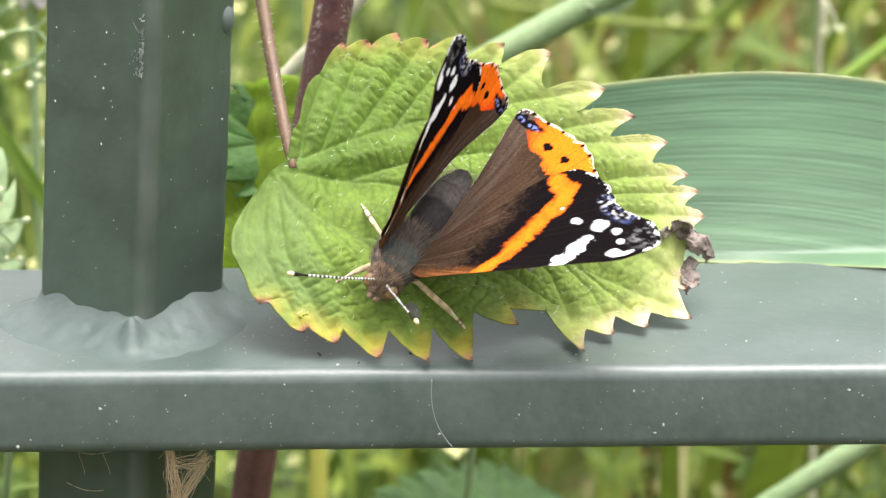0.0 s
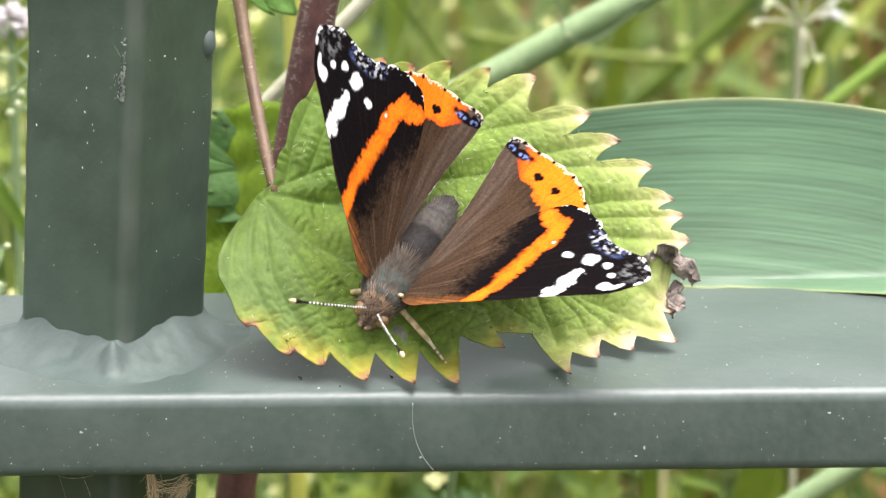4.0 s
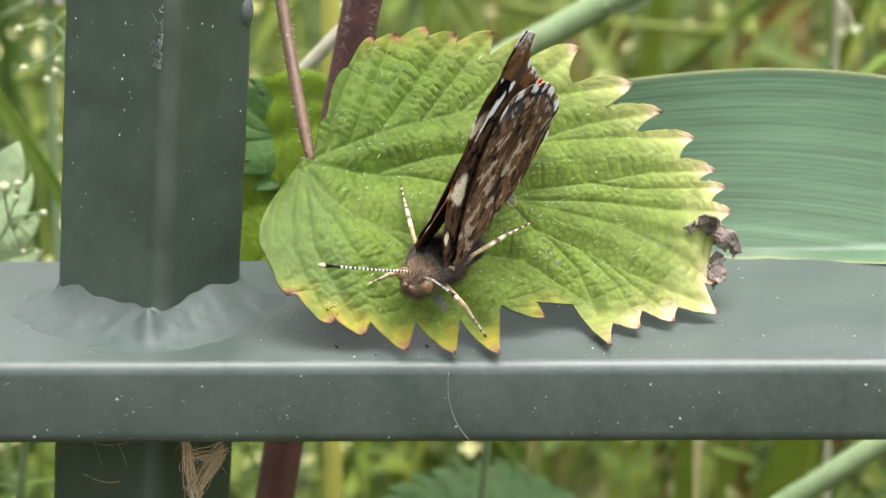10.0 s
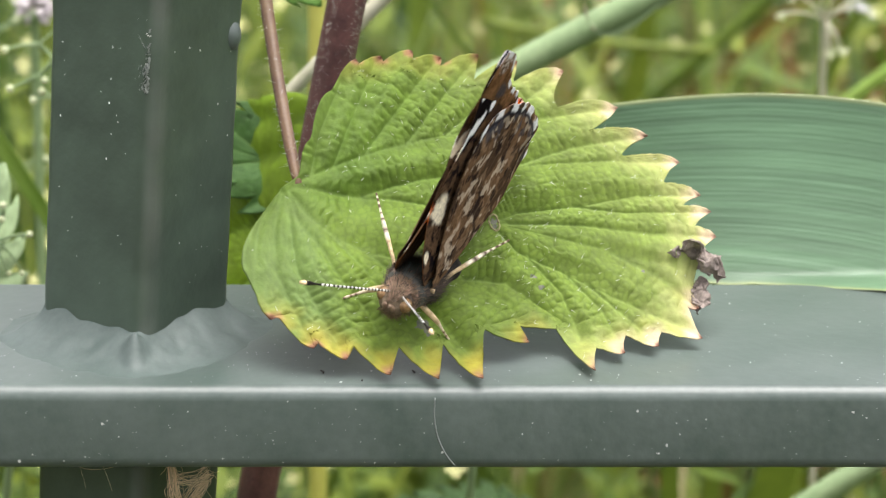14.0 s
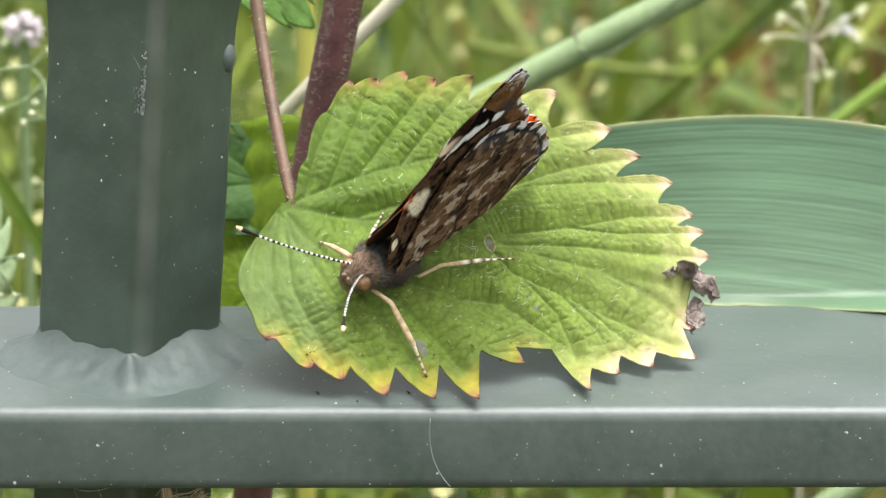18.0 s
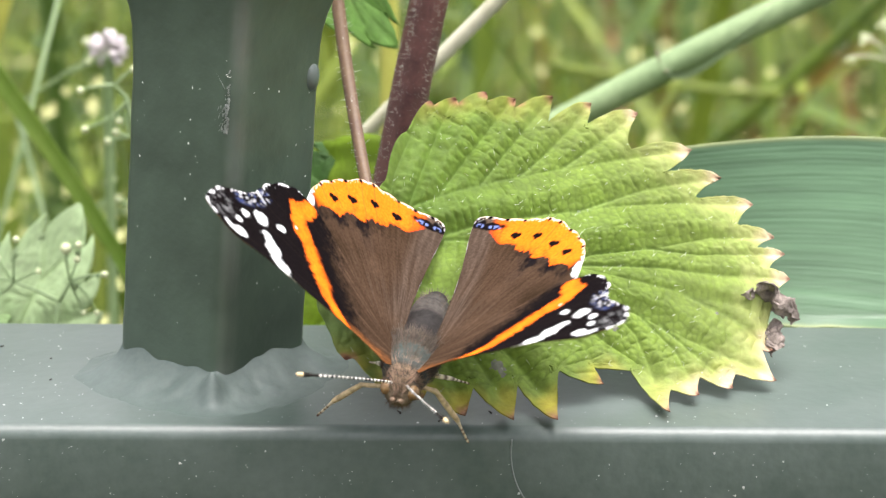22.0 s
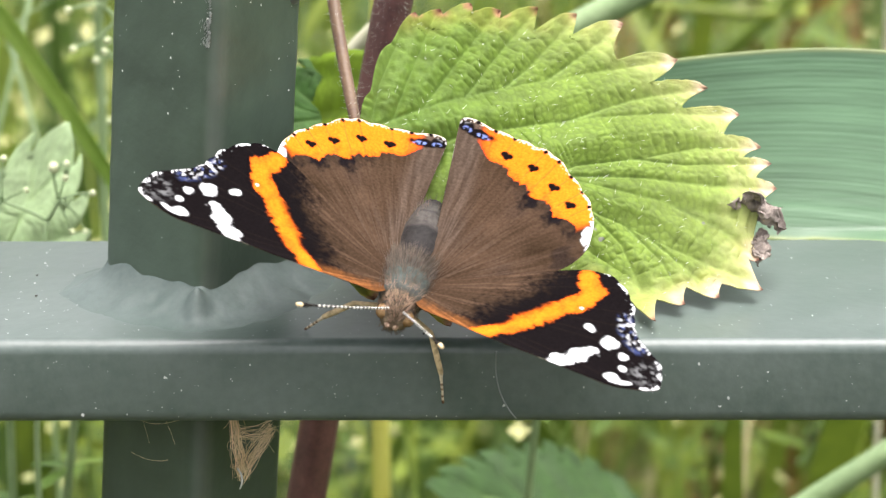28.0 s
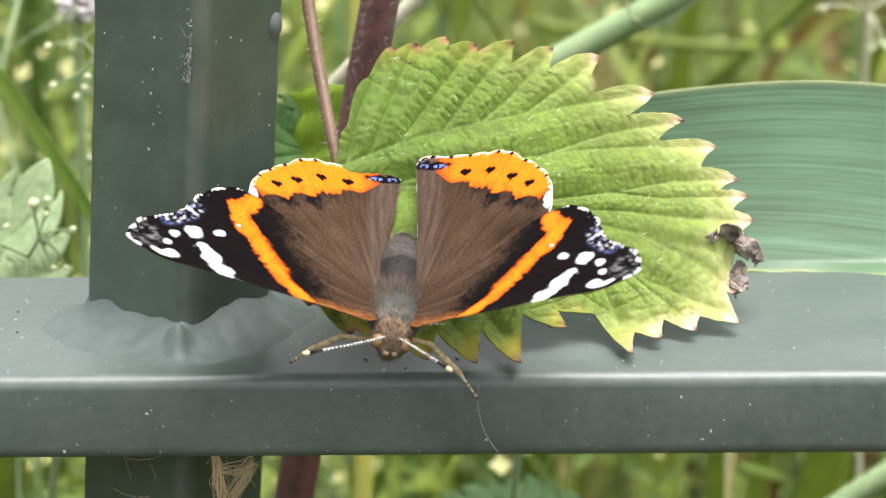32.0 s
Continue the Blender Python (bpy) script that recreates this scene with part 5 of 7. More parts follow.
def spline(points, per=12):
    """A closed curve through points."""
    P = np.array(points, float)
    n = len(P)
    out = []
    for i in range(n):
        p0, p1, p2, p3 = P[i - 1], P[i], P[(i + 1) % n], P[(i + 2) % n]
        for k in range(per):
            t = k / per
            out.append(0.5 * ((2 * p1) + (p2 - p0) * t + (2 * p0 - 5 * p1 + 4 * p2 - p3) * t * t + (3 * p1 - p0 - 3 * p2 + p3) * t ** 3))
    return np.array(out)


FORE = [(0.3, 1.2), (2.6, 3.2), (8.0, 4.1), (12.0, 4.4), (17.0, 4.2), (21.0, 4.1), (24.3, 3.7), (27.5, 3.0), (30.0, 1.9), (31.6, 0.9), (32.0, 0.0), (31.4, -1.6), (30.5, -3.0), (28.8, -3.9), (26.7, -5.0), (25.3, -6.2), (24.4, -7.6), (23.5, -9.2), (22.0, -10.7), (19.8, -12.1), (17.8, -12.3), (15.0, -11.2), (10.3, -7.8), (4.0, -3.6), (0.6, -1.2)]
HIND = [(0.5, 0.6), (6.5, -0.9), (12.5, -2.5), (16.6, -4.8), (18.7, -7.4), (19.2, -10.0), (18.9, -13.0), (18.0, -15.5), (16.5, -17.8), (14.9, -19.7), (13.2, -21.5), (11.3, -22.6), (9.3, -23.6), (7.2, -24.4), (4.8, -24.9), (2.8, -25.6), (1.5, -25.4), (1.3, -23.6), (1.2, -20.5), (1.0, -16.0), (0.9, -11.0), (0.5, -6.0), (0.1, -2.0)]


def scallop(M, first, last, amount, waves):
    """Waves along a stretch of the margin."""
    n = len(M)
    c = M.mean(0)
    for i in range(first, last):
        s = (i - first) / (last - first)
        d = M[i] - c
        M[i] = M[i] + d / np.linalg.norm(d) * amount * abs(math.sin(math.pi * s * waves)) * math.sin(math.pi * s) ** 0.5
    return M


def blot(x, y, cx, cy, rx, ry, turn=0.0, soft=0.22):
    c, s = math.cos(radians(turn)), math.sin(radians(turn))
    u, v = (x - cx) * c + (y - cy) * s, -(x - cx) * s + (y - cy) * c
    r = np.hypot(u / rx, v / ry) + 0.14 * mottle(x, y, 0.5, abs(cx) * 10)
    return step(1 + soft, 1 - soft, r)


def lay(col, mask, paint):
    m = np.clip(mask, 0, 1)[:, None]
    return col * (1 - m) + m * paint


def vein_lines(x, y, ends, root, width):
    """Thin lines from the wing root to points on its margin."""
    out = np.zeros(len(x))
    for k, e in enumerate(ends):
        mid = ((root[0] + e[0]) / 2 + 0.35 * math.sin(k * 1.7), (root[1] + e[1]) / 2 + 0.35)
        d, sh = seg_dist(x, y, [root, mid, e])
        out = np.maximum(out, step(width, width * 0.3, d) * step(0.05, 0.3, sh))
    return out


HIND_VEINS = [(16.6, -4.8), (18.9, -8.5), (18.4, -14.3), (17.3, -16.7), (15.7, -18.8), (14.0, -20.7), (12.2, -22.1), (8.2, -24.0), (5.8, -24.6), (3.6, -25.2)]
FORE_VEINS = [(18, 4.1), (24.3, 3.5), (28.5, 2.4), (30.0, -3.4), (27.6, -4.4), (25.3, -6.2), (23.9, -8.4), (21.0, -11.4), (17.8, -12.0), (12.0, -8.9)]
BAND = [(10.8, 4.3), (12.1, 2.3), (13.4, 0.4), (14.8, -1.5), (15.8, -3.5), (17.2, -5.3), (18.4, -7.2), (18.4, -9.2), (16.7, -10.7)]
RIM_IN = [(0.10, 24.4), (0.19, 22.3), (0.28, 20.9), (0.40, 20.2), (0.50, 19.8), (0.62, 19.2), (0.75, 19.1), (0.89, 19.5), (1.02, 20.4)]


def fore_top(x, y, edge, ang):
    rag = 0.35 * mottle(x, y, 0.9, 1) + 0.18 * mottle(x, y, 0.35, 4)
    fine = mottle(x, y, 0.22, 9)
    d, sh = seg_dist(x, y, BAND)
    col = np.ones((len(x), 1)) * BLACK
    # brown inner half, grading to black before the band
    span = np.interp(y, [-11, -5, 0, 4], [13.5, 13.0, 9.5, 8.0])
    base = step(1.5, -4.0, x - span + 2.2 * rag + 0.8 * fine)
    ray = mottle(np.arctan2(y - 0.6, x + 1.0) * 34, np.hypot(x, y) * 0.16, 1.0, 3)
    col = lay(col, 0.92 * base, BROWN * (1 + 0.14 * mottle(x, y, 2.8, 14))[:, None])
    col = col * (1 + 0.13 * base * ray + 0.5 * base * step(0.75, 1.0, ray))[:, None]
    rust = step(2.0, 0.2, np.abs(y - 3.3 - 0.05 * x) + 0.8 * rag) * step(12.5, 8.0, x)
    col = lay(col, 0.85 * rust, RUST * (1 + 0.35 * ray)[:, None])
    col = lay(col, (0.05 + 0.10 * base) * vein_lines(x, y, FORE_VEINS, (0.6, 0.6), 0.14), np.array((0.085, 0.06, 0.045)))
    width = 1.1 + 0.25 * np.sin(np.pi * np.clip(sh, 0, 1)) - 0.30 * np.abs(np.sin(sh * 13.5)) ** 3 + 0.12 * step(0.7, 0.9, sh)
    col = lay(col, step(width + 0.2, width - 0.16, d + rag * 0.5 + 0.14 * fine), ORANGE * (1 + 0.05 * mottle(x, y, 2, 3) + 0.05 * fine)[:, None] * np.stack([np.ones(len(x)), 1 - 0.22 * step(0.3, 1.0, d + 0.5 * mottle(x, y, 1.2, 6)), np.ones(len(x))], 1))
    col = lay(col, np.maximum(blot(x, y, 11.6, 0.7, 1.7, 0.85, -52, 0.4), 0.9 * blot(x, y, 13.6, -3.4, 2.6, 1.2, -58, 0.5)), BLACK)
    col = lay(col, blot(x, y, 18.56, -5.9, 0.20, 0.20), WHITE)
    for cx, cy, rx, ry, tn in ((21.0, -3.6, 0.70, 0.50, 25), (24.1, -2.6, 1.16, 0.92, -10), (26.4, -1.6, 0.60, 0.48, 0), (27.2, 0.0, 0.40, 0.40, 0), (26.9, 1.9, 0.85, 0.62, -20), (28.2, 1.9, 1.1, 0.30, -28)):
        col = lay(col, blot(x, y, cx, cy, rx, ry, tn, 0.12), WHITE)
    dp, shp = seg_dist(x, y, [(20.6, 3.5), (21.7, 2.0), (22.9, -0.2)])
    col = lay(col, step(1.02, 0.86, dp + 0.8 * rag - 0.2 * np.sin(shp * 11) + 0.1 * fine), WHITE)
    # blue-grey dusting behind the hook and on the tip
    dust = step(0.1, 0.75, mottle(x, y, 0.30, 8) + 0.6 * mottle(x, y, 0.8, 12))
    db, _ = seg_dist(x, y, [(27.2, -3.7), (25.4, -4.7), (24.3, -5.9), (23.6, -7.2)])
    col = lay(col, 0.55 * dust * step(1.3, 0.3, db), BLUE)
    col = lay(col, 0.7 * step(0.35, 0.8, mottle(x, y, 0.42, 21) + 0.4 * mottle(x, y, 0.2, 23)) * step(1.0, 0.3, db + 0.3 * rag), WHITE * 0.7)
    col = lay(col, 0.45 * step(0.0, 0.8, mottle(x * 0.6, y, 0.35, 6) + 0.5 * mottle(x, y, 0.16, 7)) * step(2.2, 0.3, np.hypot((x - 29.6) / 1.1, (y + 0.7) / 1.2)), WHITE * 0.42)
    # chequered white fringe
    out = (x > 18.0) & (y < 1.6)
    along = seg_dist(x, y, [(31.9, 0.8), (31.4, -1.6), (30.5, -3.0), (26.7, -5.0), (24.4, -7.6), (22.0, -10.7), (18.0, -12.2)])[1]
    col = lay(col, out * step(0.982, 0.993, edge + 0.010 * fine) * step(-0.2, 0.25, np.sin(along * 44 + 0.6) + 0.7 * fine), WHITE * 0.9)
    return col


def hind_top(x, y, edge, ang):
    rag = 0.35 * mottle(x, y, 0.8, 2) + 0.2 * mottle(x, y, 0.35, 5)
    fine = mottle(x, y, 0.22, 4)
    col = np.ones((len(x), 1)) * BROWN
    r = np.hypot(x, y)
    ray = mottle(ang * 30, r * 0.14, 1.0, 2)
    hair = mottle(ang * 62 + 0.8 * mottle(x, y, 4, 15), r * 0.3, 1.0, 6)
    col = col * (1 + 0.12 * ray + 0.09 * hair + 0.12 * mottle(x, y, 2.5, 7) + 0.16 * mottle(x, y, 7, 17))[:, None]
    col = lay(col, 0.55 * step(0.1, 0.9, mottle(x, y, 3.2, 18) + 0.4 * ray) * step(6, 13, x) * step(-18, -11, y), BLACK * 2.0)
    fold = step(4.6, 2.0, x - 0.05 * np.abs(y)) * step(-3, -9, y)
    col = lay(col, 0.42 * fold * (0.7 + 0.3 * ray), np.array((0.125, 0.098, 0.08)) * (1 + 0.3 * hair)[:, None])
    col = lay(col, 0.12 * vein_lines(x, y, HIND_VEINS, (0.6, -0.4), 0.13), np.array((0.12, 0.085, 0.06)))
    col = lay(col, 0.32 * step(0.1, 0.9, hair) * step(17, 6, r), np.array((0.10, 0.072, 0.055)))
    # orange border, dark and ragged inside it
    inner = np.interp(ang, [a for a, _ in RIM_IN], [q for _, q in RIM_IN])
    over = r - inner + 0.6 * rag + 0.28 * np.sin(ang * 31 + 0.6 * ray)
    there = step(0.15, 0.21, ang) * step(1.05, 0.99, ang)
    col = lay(col, (0.55 + 0.45 * step(-0.4, 0.3, np.sin(ang * 31) + rag)) * step(-2.6, -0.6, over + 1.3 * rag) * step(0.36, 0.58, ang) * step(1.15, 1.0, ang), BLACK * 1.5)
    col = lay(col, step(-0.12, 0.12, over) * there, ORANGE * (1 + 0.05 * fine + 0.05 * mottle(x, y, 1.6, 3))[:, None] * np.stack([np.ones(len(x)), 1 - 0.25 * step(1.2, 0.0, over + 0.5 * mottle(x, y, 1.0, 8)) - 0.3 * step(0.33, 0.2, ang), np.ones(len(x))], 1))
    col = lay(col, 0.55 * there * step(0.0, 1.4, over) * vein_lines(x, y, HIND_VEINS, (0.6, -0.4), 0.10), RUST)
    for cx, cy, tn in ((7.6, -21.2, -15), (11.0, -19.55, 25), (13.85, -16.9, 40), (16.1, -14.45, 55)):
        col = lay(col, np.maximum(blot(x, y, cx - 0.3, cy - 0.12, 0.48, 0.44, tn), np.maximum(blot(x, y, cx + 0.3, cy + 0.12, 0.46, 0.42, tn), blot(x, y, cx - 0.12, cy + 0.36, 0.3, 0.42, tn))), BLACK)
    corner = np.maximum(blot(x, y, 3.9, -23.5, 1.75, 0.72, 8), blot(x, y, 2.2, -24.4, 1.0, 0.85, 30))
    col = lay(col, corner, BLACK)
    blue = np.maximum(blot(x, y, 4.3, -23.3, 0.85, 0.36, 12), blot(x, y, 2.4, -24.0, 0.62, 0.36, 25))
    col = lay(col, blue * step(-0.6, 0.3, mottle(x, y, 0.32, 31) + 0.5 * fine), BLUE * 1.5 + 0.05)
    ticks = np.zeros(len(x))
    for vx, vy in HIND_VEINS[2:]:
        ticks = np.maximum(ticks, step(0.42, 0.2, np.hypot(x - vx, y - vy)))
    col = lay(col, ticks * step(0.9, 0.97, edge), BLACK)
    col = lay(col, 0.85 * step(0.985, 0.995, edge + 0.009 * fine) * step(-9, -11, y) * step(1.6, 2.4, x) * (1 - ticks), np.array((0.80, 0.72, 0.58)))
    col = lay(col, 0.6 * step(0.955, 0.985, edge) * step(3.0, 1.8, x) * step(-17, -21, y) * step(-0.2, 0.4, fine), WHITE * 0.8)
    return lay(col, np.maximum(blot(x, y, 18.6, -9.7, 0.55, 1.3, 5), 0.9 * step(0.975, 0.99, edge + 0.008 * fine) * step(-7.2, -8.2, y) * (y > -12) * (x > 15)), WHITE * 0.95)


def under(x, y, edge, ang):
    """Bark-like hindwing underside: dark brown marbling, grey bloom and a pale scalloped rim."""
    m = mottle(x, y, 2.6, 3) + 0.6 * mottle(x, y, 1.1, 9)
    fine = mottle(x, y, 0.35, 11)
    col = np.ones((len(x), 1)) * np.array((0.125, 0.074, 0.040))
    col = lay(col, 0.85 * step(0.0, 0.5, m + 0.3 * fine), np.array((0.05, 0.031, 0.02)))
    col = lay(col, 0.45 * step(0.4, 0.9, mottle(x, y, 1.3, 12) + 0.6 * mottle(x, y, 0.5, 4)), np.array((0.27, 0.18, 0.11)))
    col = lay(col, 0.85 * step(0.4, 0.65, mottle(x, y, 1.5, 17) + 0.35 * fine), np.array((0.018, 0.013, 0.012)))
    col = lay(col, 0.7 * step(0.75, 1.0, mottle(x, y, 1.2, 15) + 0.4 * fine), np.array((0.50, 0.41, 0.31)))
    col = lay(col, 0.35 * vein_lines(x, y, HIND_VEINS, (0.6, -0.4), 0.12), np.array((0.19, 0.135, 0.09)))
    band = step(0.82, 0.88, edge + 0.04 * mottle(x, y, 0.9, 2)) * step(0.975, 0.94, edge) * (y < -8)
    col = lay(col, 0.6 * band * step(-0.3, 0.3, mottle(x, y, 1.1, 22)), np.array((0.045, 0.055, 0.075)))
    col = lay(col, 0.8 * band * step(0.55, 0.7, mottle(x, y, 0.9, 25)), np.array((0.30, 0.25, 0.19)))
    col = lay(col, 0.9 * step(0.925, 0.945, edge) * step(0.97, 0.955, edge) * (y < -6), np.array((0.02, 0.02, 0.025)))
    return lay(col, step(0.945, 0.97, edge) * step(-0.1, 0.25, np.sin(ang * 40) + 0.4 * fine) * (y < -6), WHITE * 0.8)


def fore_under(x, y, edge, ang):
    """Forewing underside: brown marbled tip, black field, pale costal bars and a dull red band."""
    fine = mottle(x, y, 0.3, 13)
    col = np.ones((len(x), 1)) * np.array((0.16, 0.085, 0.038)) * (1 + 0.3 * mottle(x, y, 1.4, 5) + 0.2 * fine)[:, None]
    col = lay(col, step(22.5, 19.5, x + 0.6 * mottle(x, y, 1.0, 6)), BLACK * 1.6)
    col = lay(col, 0.8 * step(25.5, 24.0, x) * step(0.1, 0.4, mottle(x, y, 1.4, 8)), np.array((0.03, 0.02, 0.016)))
    d, sh = seg_dist(x, y, BAND)
    col = lay(col, step(1.0, 0.6, d) * step(-3.0, -5.0, y), np.array((0.42, 0.13, 0.06)))
    edge_front = step(-3.5, -1.5, y + 0.5 * mottle(x, y, 1.0, 19)) * step(24, 20, x)
    col = lay(col, 0.85 * edge_front * step(-0.9, 0.2, mottle(x, y, 0.9, 26) + 0.5 * fine), np.array((0.12, 0.072, 0.040)))
    for cx, cy, rx, ry, tn in ((11.2, 2.6, 2.1, 1.5, 8), (5, 3.2, 0.8, 0.4, 10), (24.0, 0.2, 0.6, 0.5, 0)):
        col = lay(col, blot(x, y, cx, cy, rx, ry, tn), np.array((0.82, 0.75, 0.58)) * (1 + 0.08 * fine)[:, None])
    ds, _ = seg_dist(x, y, [(19.4, 3.9), (21.0, 2.3), (22.6, 0.2)])
    col = lay(col, step(1.0, 0.75, ds + 0.3 * fine), np.array((0.74, 0.66, 0.52)))
    col = lay(col, 0.7 * blot(x, y, 25.6, -3.4, 1.0, 1.6, -30, 0.4), np.array((0.05, 0.055, 0.065)))
    col = lay(col, 0.75 * blot(x, y, 30.4, -0.6, 1.4, 1.6, 0, 0.4) * step(-0.3, 0.4, fine), np.array((0.62, 0.58, 0.52)))
    return lay(col, (x > 18) * (y < 1.0) * step(0.965, 0.982, edge) * step(-0.3, 0.0, np.sin(ang * 70)), WHITE * 0.85)


def wing_mesh(name, outline, top, below, mirror, hind):
    n0 = 18
    M = spline(outline, n0)
    M = scallop(M, 5 * n0 if hind else 14 * n0, 15 * n0 if hind else 20 * n0, 0.30 if hind else 0.28, 8 if hind else 5)
    n, rings = len(M), 112
    B = np.array((0.6, -0.4))
    s = 1 - (1 - np.linspace(0.0, 1, rings)) ** 1.35
    P = (B[None, None] + s[:, None, None] * (M[None] - B[None, None])).reshape(-1, 2)
    x, y = P[:, 0], P[:, 1]
    edge = np.repeat(s, n)
    ang = np.arctan2(x, -y + 0.001)
    r = np.hypot(x, y)
    z = 0.02 * x * (1 - x / 40) + 0.022 * np.sin(ang * 24) * step(2, 14, r) + 0.25 * wobble(x, y, 9, 1 + hind)
    if not hind:
        # the tip droops and the front margin curls over
        z -= 0.003 * np.clip(x - 12, 0, 30) ** 2
        z += 0.75 * np.exp(-np.clip(4.4 - y, 0, 9) / 1.3) * step(1.5, 5, x) * step(29, 24, x)
    if hind:
        z = z - 0.75 + 1.0 * step(8.5, 1.5, x) * step(-15, -24, y)
        z += 0.14 * step(0.85, 1, edge) * np.sin(ang * 14)
    nv = len(x)
    thick = 0.09
    sx = -1 if mirror else 1
    V = np.concatenate([np.stack([sx * x, y, z], 1), np.stack([sx * x, y, z - thick], 1)]) * MM
    cols = np.concatenate([top(x, y, edge, ang), below(x, y, edge, ang)])
    F = []
    for i in range(rings - 1):
        for k in range(n):
            k2 = (k + 1) % n
            a, b, c, d = i * n + k, i * n + k2, (i + 1) * n + k2, (i + 1) * n + k
            q = [(a, d, c)] if i == 0 else [(a, d, c, b)]
            for w in q:
                F.append(w if mirror == False else w[::-1])
                u = tuple(j + nv for j in w)
                F.append(u[::-1] if mirror == False else u)
    o = (rings - 1) * n
    for k in range(n):
        k2 = (k + 1) % n
        F.append((o + k, o + k2, o + k2 + nv, o + k + nv))
    return mesh_of(name, V, F, colours=np.clip(cols, 0, 1), mats=(WING,))


fly = thing("butterfly", "black, brown and orange butterfly with white spots", "butterfly")
wings = {}
for side, mirror in (("right", False), ("left", True)):
    wings["hind", side] = part("hindwing", wing_mesh("hindwing", HIND, hind_top, under, mirror, True), fly, "brown hindwing with an orange black-dotted border")
    wings["fore", side] = part("forewing", wing_mesh("forewing", FORE, fore_top, fore_under, mirror, False), fly, "black forewing with orange band and white spots")


def lathe(name, stations, mat, n=28, squash=0.9, seed=0):
    """A body turned from (y, radius, z of the axis, colour) stations in mm."""
    S = []
    for (a, b) in zip(stations[:-1], stations[1:]):
        for k in range(6):
            t = k / 6
            t2 = t * t * (3 - 2 * t)
            S.append((a[0] + (b[0] - a[0]) * t, a[1] + (b[1] - a[1]) * t2, a[2] + (b[2] - a[2]) * t2, np.array(a[3]) * (1 - t) + np.array(b[3]) * t))
    S.append((*stations[-1][:3], np.array(stations[-1][3])))
    v, f, c = [], [], []
    for y, r, z, col in S:
        for k in range(n):
            a = 6.28318 * k / n
            w = 1 + 0.05 * noise.noise(Vector((y * 0.9, math.cos(a) * 2, math.sin(a) * 2 + seed)))
            v.append((r * w * math.cos(a) * MM, y * MM, (z + r * w * squash * math.sin(a)) * MM))
            c.append(col)
    for i in range(len(S) - 1):
        for k in range(n):
            f.append((i * n + k, i * n + (k + 1) % n, (i + 1) * n + (k + 1) % n, (i + 1) * n + k))
    f += [tuple(range(n)), tuple((len(S) - 1) * n + k for k in range(n))[::-1]]
    return mesh_of(name, v, f, colours=np.array(c), mats=(mat,))


GREY, DARK = (0.060, 0.066, 0.060), (0.022, 0.020, 0.020)
part("thorax", lathe("thorax", [(-4.4, 1.5, 1.2, DARK), (-3.0, 2.5, 1.3, GREY), (0, 3.0, 1.5, (0.050, 0.066, 0.060)), (2.2, 2.7, 1.3, GREY), (3.6, 1.5, 1.0, (0.10, 0.07, 0.05))], BODY), fly, "furry grey-brown thorax")
part("abdomen", lathe("abdomen", [(-15.9, 0.3, 0.4, DARK), (-15.0, 1.3, 0.5, DARK), (-12.2, 2.2, 0.8, (0.060, 0.055, 0.050)), (-11.6, 2.3, 0.85, (0.035, 0.032, 0.030)), (-11.2, 2.4, 0.9, (0.062, 0.056, 0.050)), (-9.0, 2.6, 1.0, (0.055, 0.048, 0.043)), (-8.5, 2.58, 1.0, (0.020, 0.018, 0.017)), (-6.0, 2.4, 1.1, (0.024, 0.021, 0.020)), (-4.0, 1.9, 1.2, DARK)], BODY, seed=3), fly, "dark grey abdomen")
head = part("head", lathe("head", [(3.0, 1.5, 0.8, (0.06, 0.05, 0.042)), (4.2, 2.05, 0.7, (0.06, 0.048, 0.04)), (5.6, 1.75, 0.5, (0.10, 0.075, 0.05)), (6.3, 0.9, 0.3, (0.16, 0.12, 0.08)), (6.5, 0.2, 0.3, (0.16, 0.12, 0.08))], BODY, seed=6), fly, "small furry dark brown head", pose(0, -0.0008, 0))
for sx in (-1, 1):
    bm = bmesh.new()
    bmesh.ops.create_uvsphere(bm, u_segments=18, v_segments=12, radius=0.95 * MM)
    part("eye", bm_mesh("eye", bm, EYE), head, "brown speckled eye", pose(sx * 1.42 * MM, 5.1 * MM, 0.8 * MM))
    part("palp", tube_mesh("palp", np.array(bend((sx * 0.4, 5.5, 0.1), (sx * 0.5, 6.5, 0.3), (sx * 0.35, 7.2, 0.9), 8)) * MM, np.linspace(0.55, 0.2, 8) * MM, FUR_RUST, 8), head, "short furry snout palp")


def antenna_mesh(sx):
    n = 150
    path = np.array(bend((0, 0, 0), (sx * 4.6, 3.6, 1.3), (sx * 10.0, 6.2, 2.0), n)) * 1.3 * MM
    t = np.linspace(0, 1, n)
    rad = (0.14 + 0.14 * step(0.86, 0.93, t) - 0.1 * step(0.975, 1, t)) * MM
    v, f = tube_arrays(path, rad, 8)
    c = []
    for i in range(n):
        col = (0.75, 0.74, 0.68) if math.sin(t[i] * 150) > 0.2 and t[i] < 0.84 else (0.72, 0.55, 0.32) if t[i] > 0.955 else (0.015, 0.012, 0.01)
        c += [col] * 8
    return mesh_of("antenna", v, f, colours=np.array(c), mats=(BODY,))


antennae = {}
for side, sx in (("right", 1), ("left", -1)):
    antennae[side] = part("antenna", antenna_mesh(sx), fly, "black and white ringed antenna with pale club")


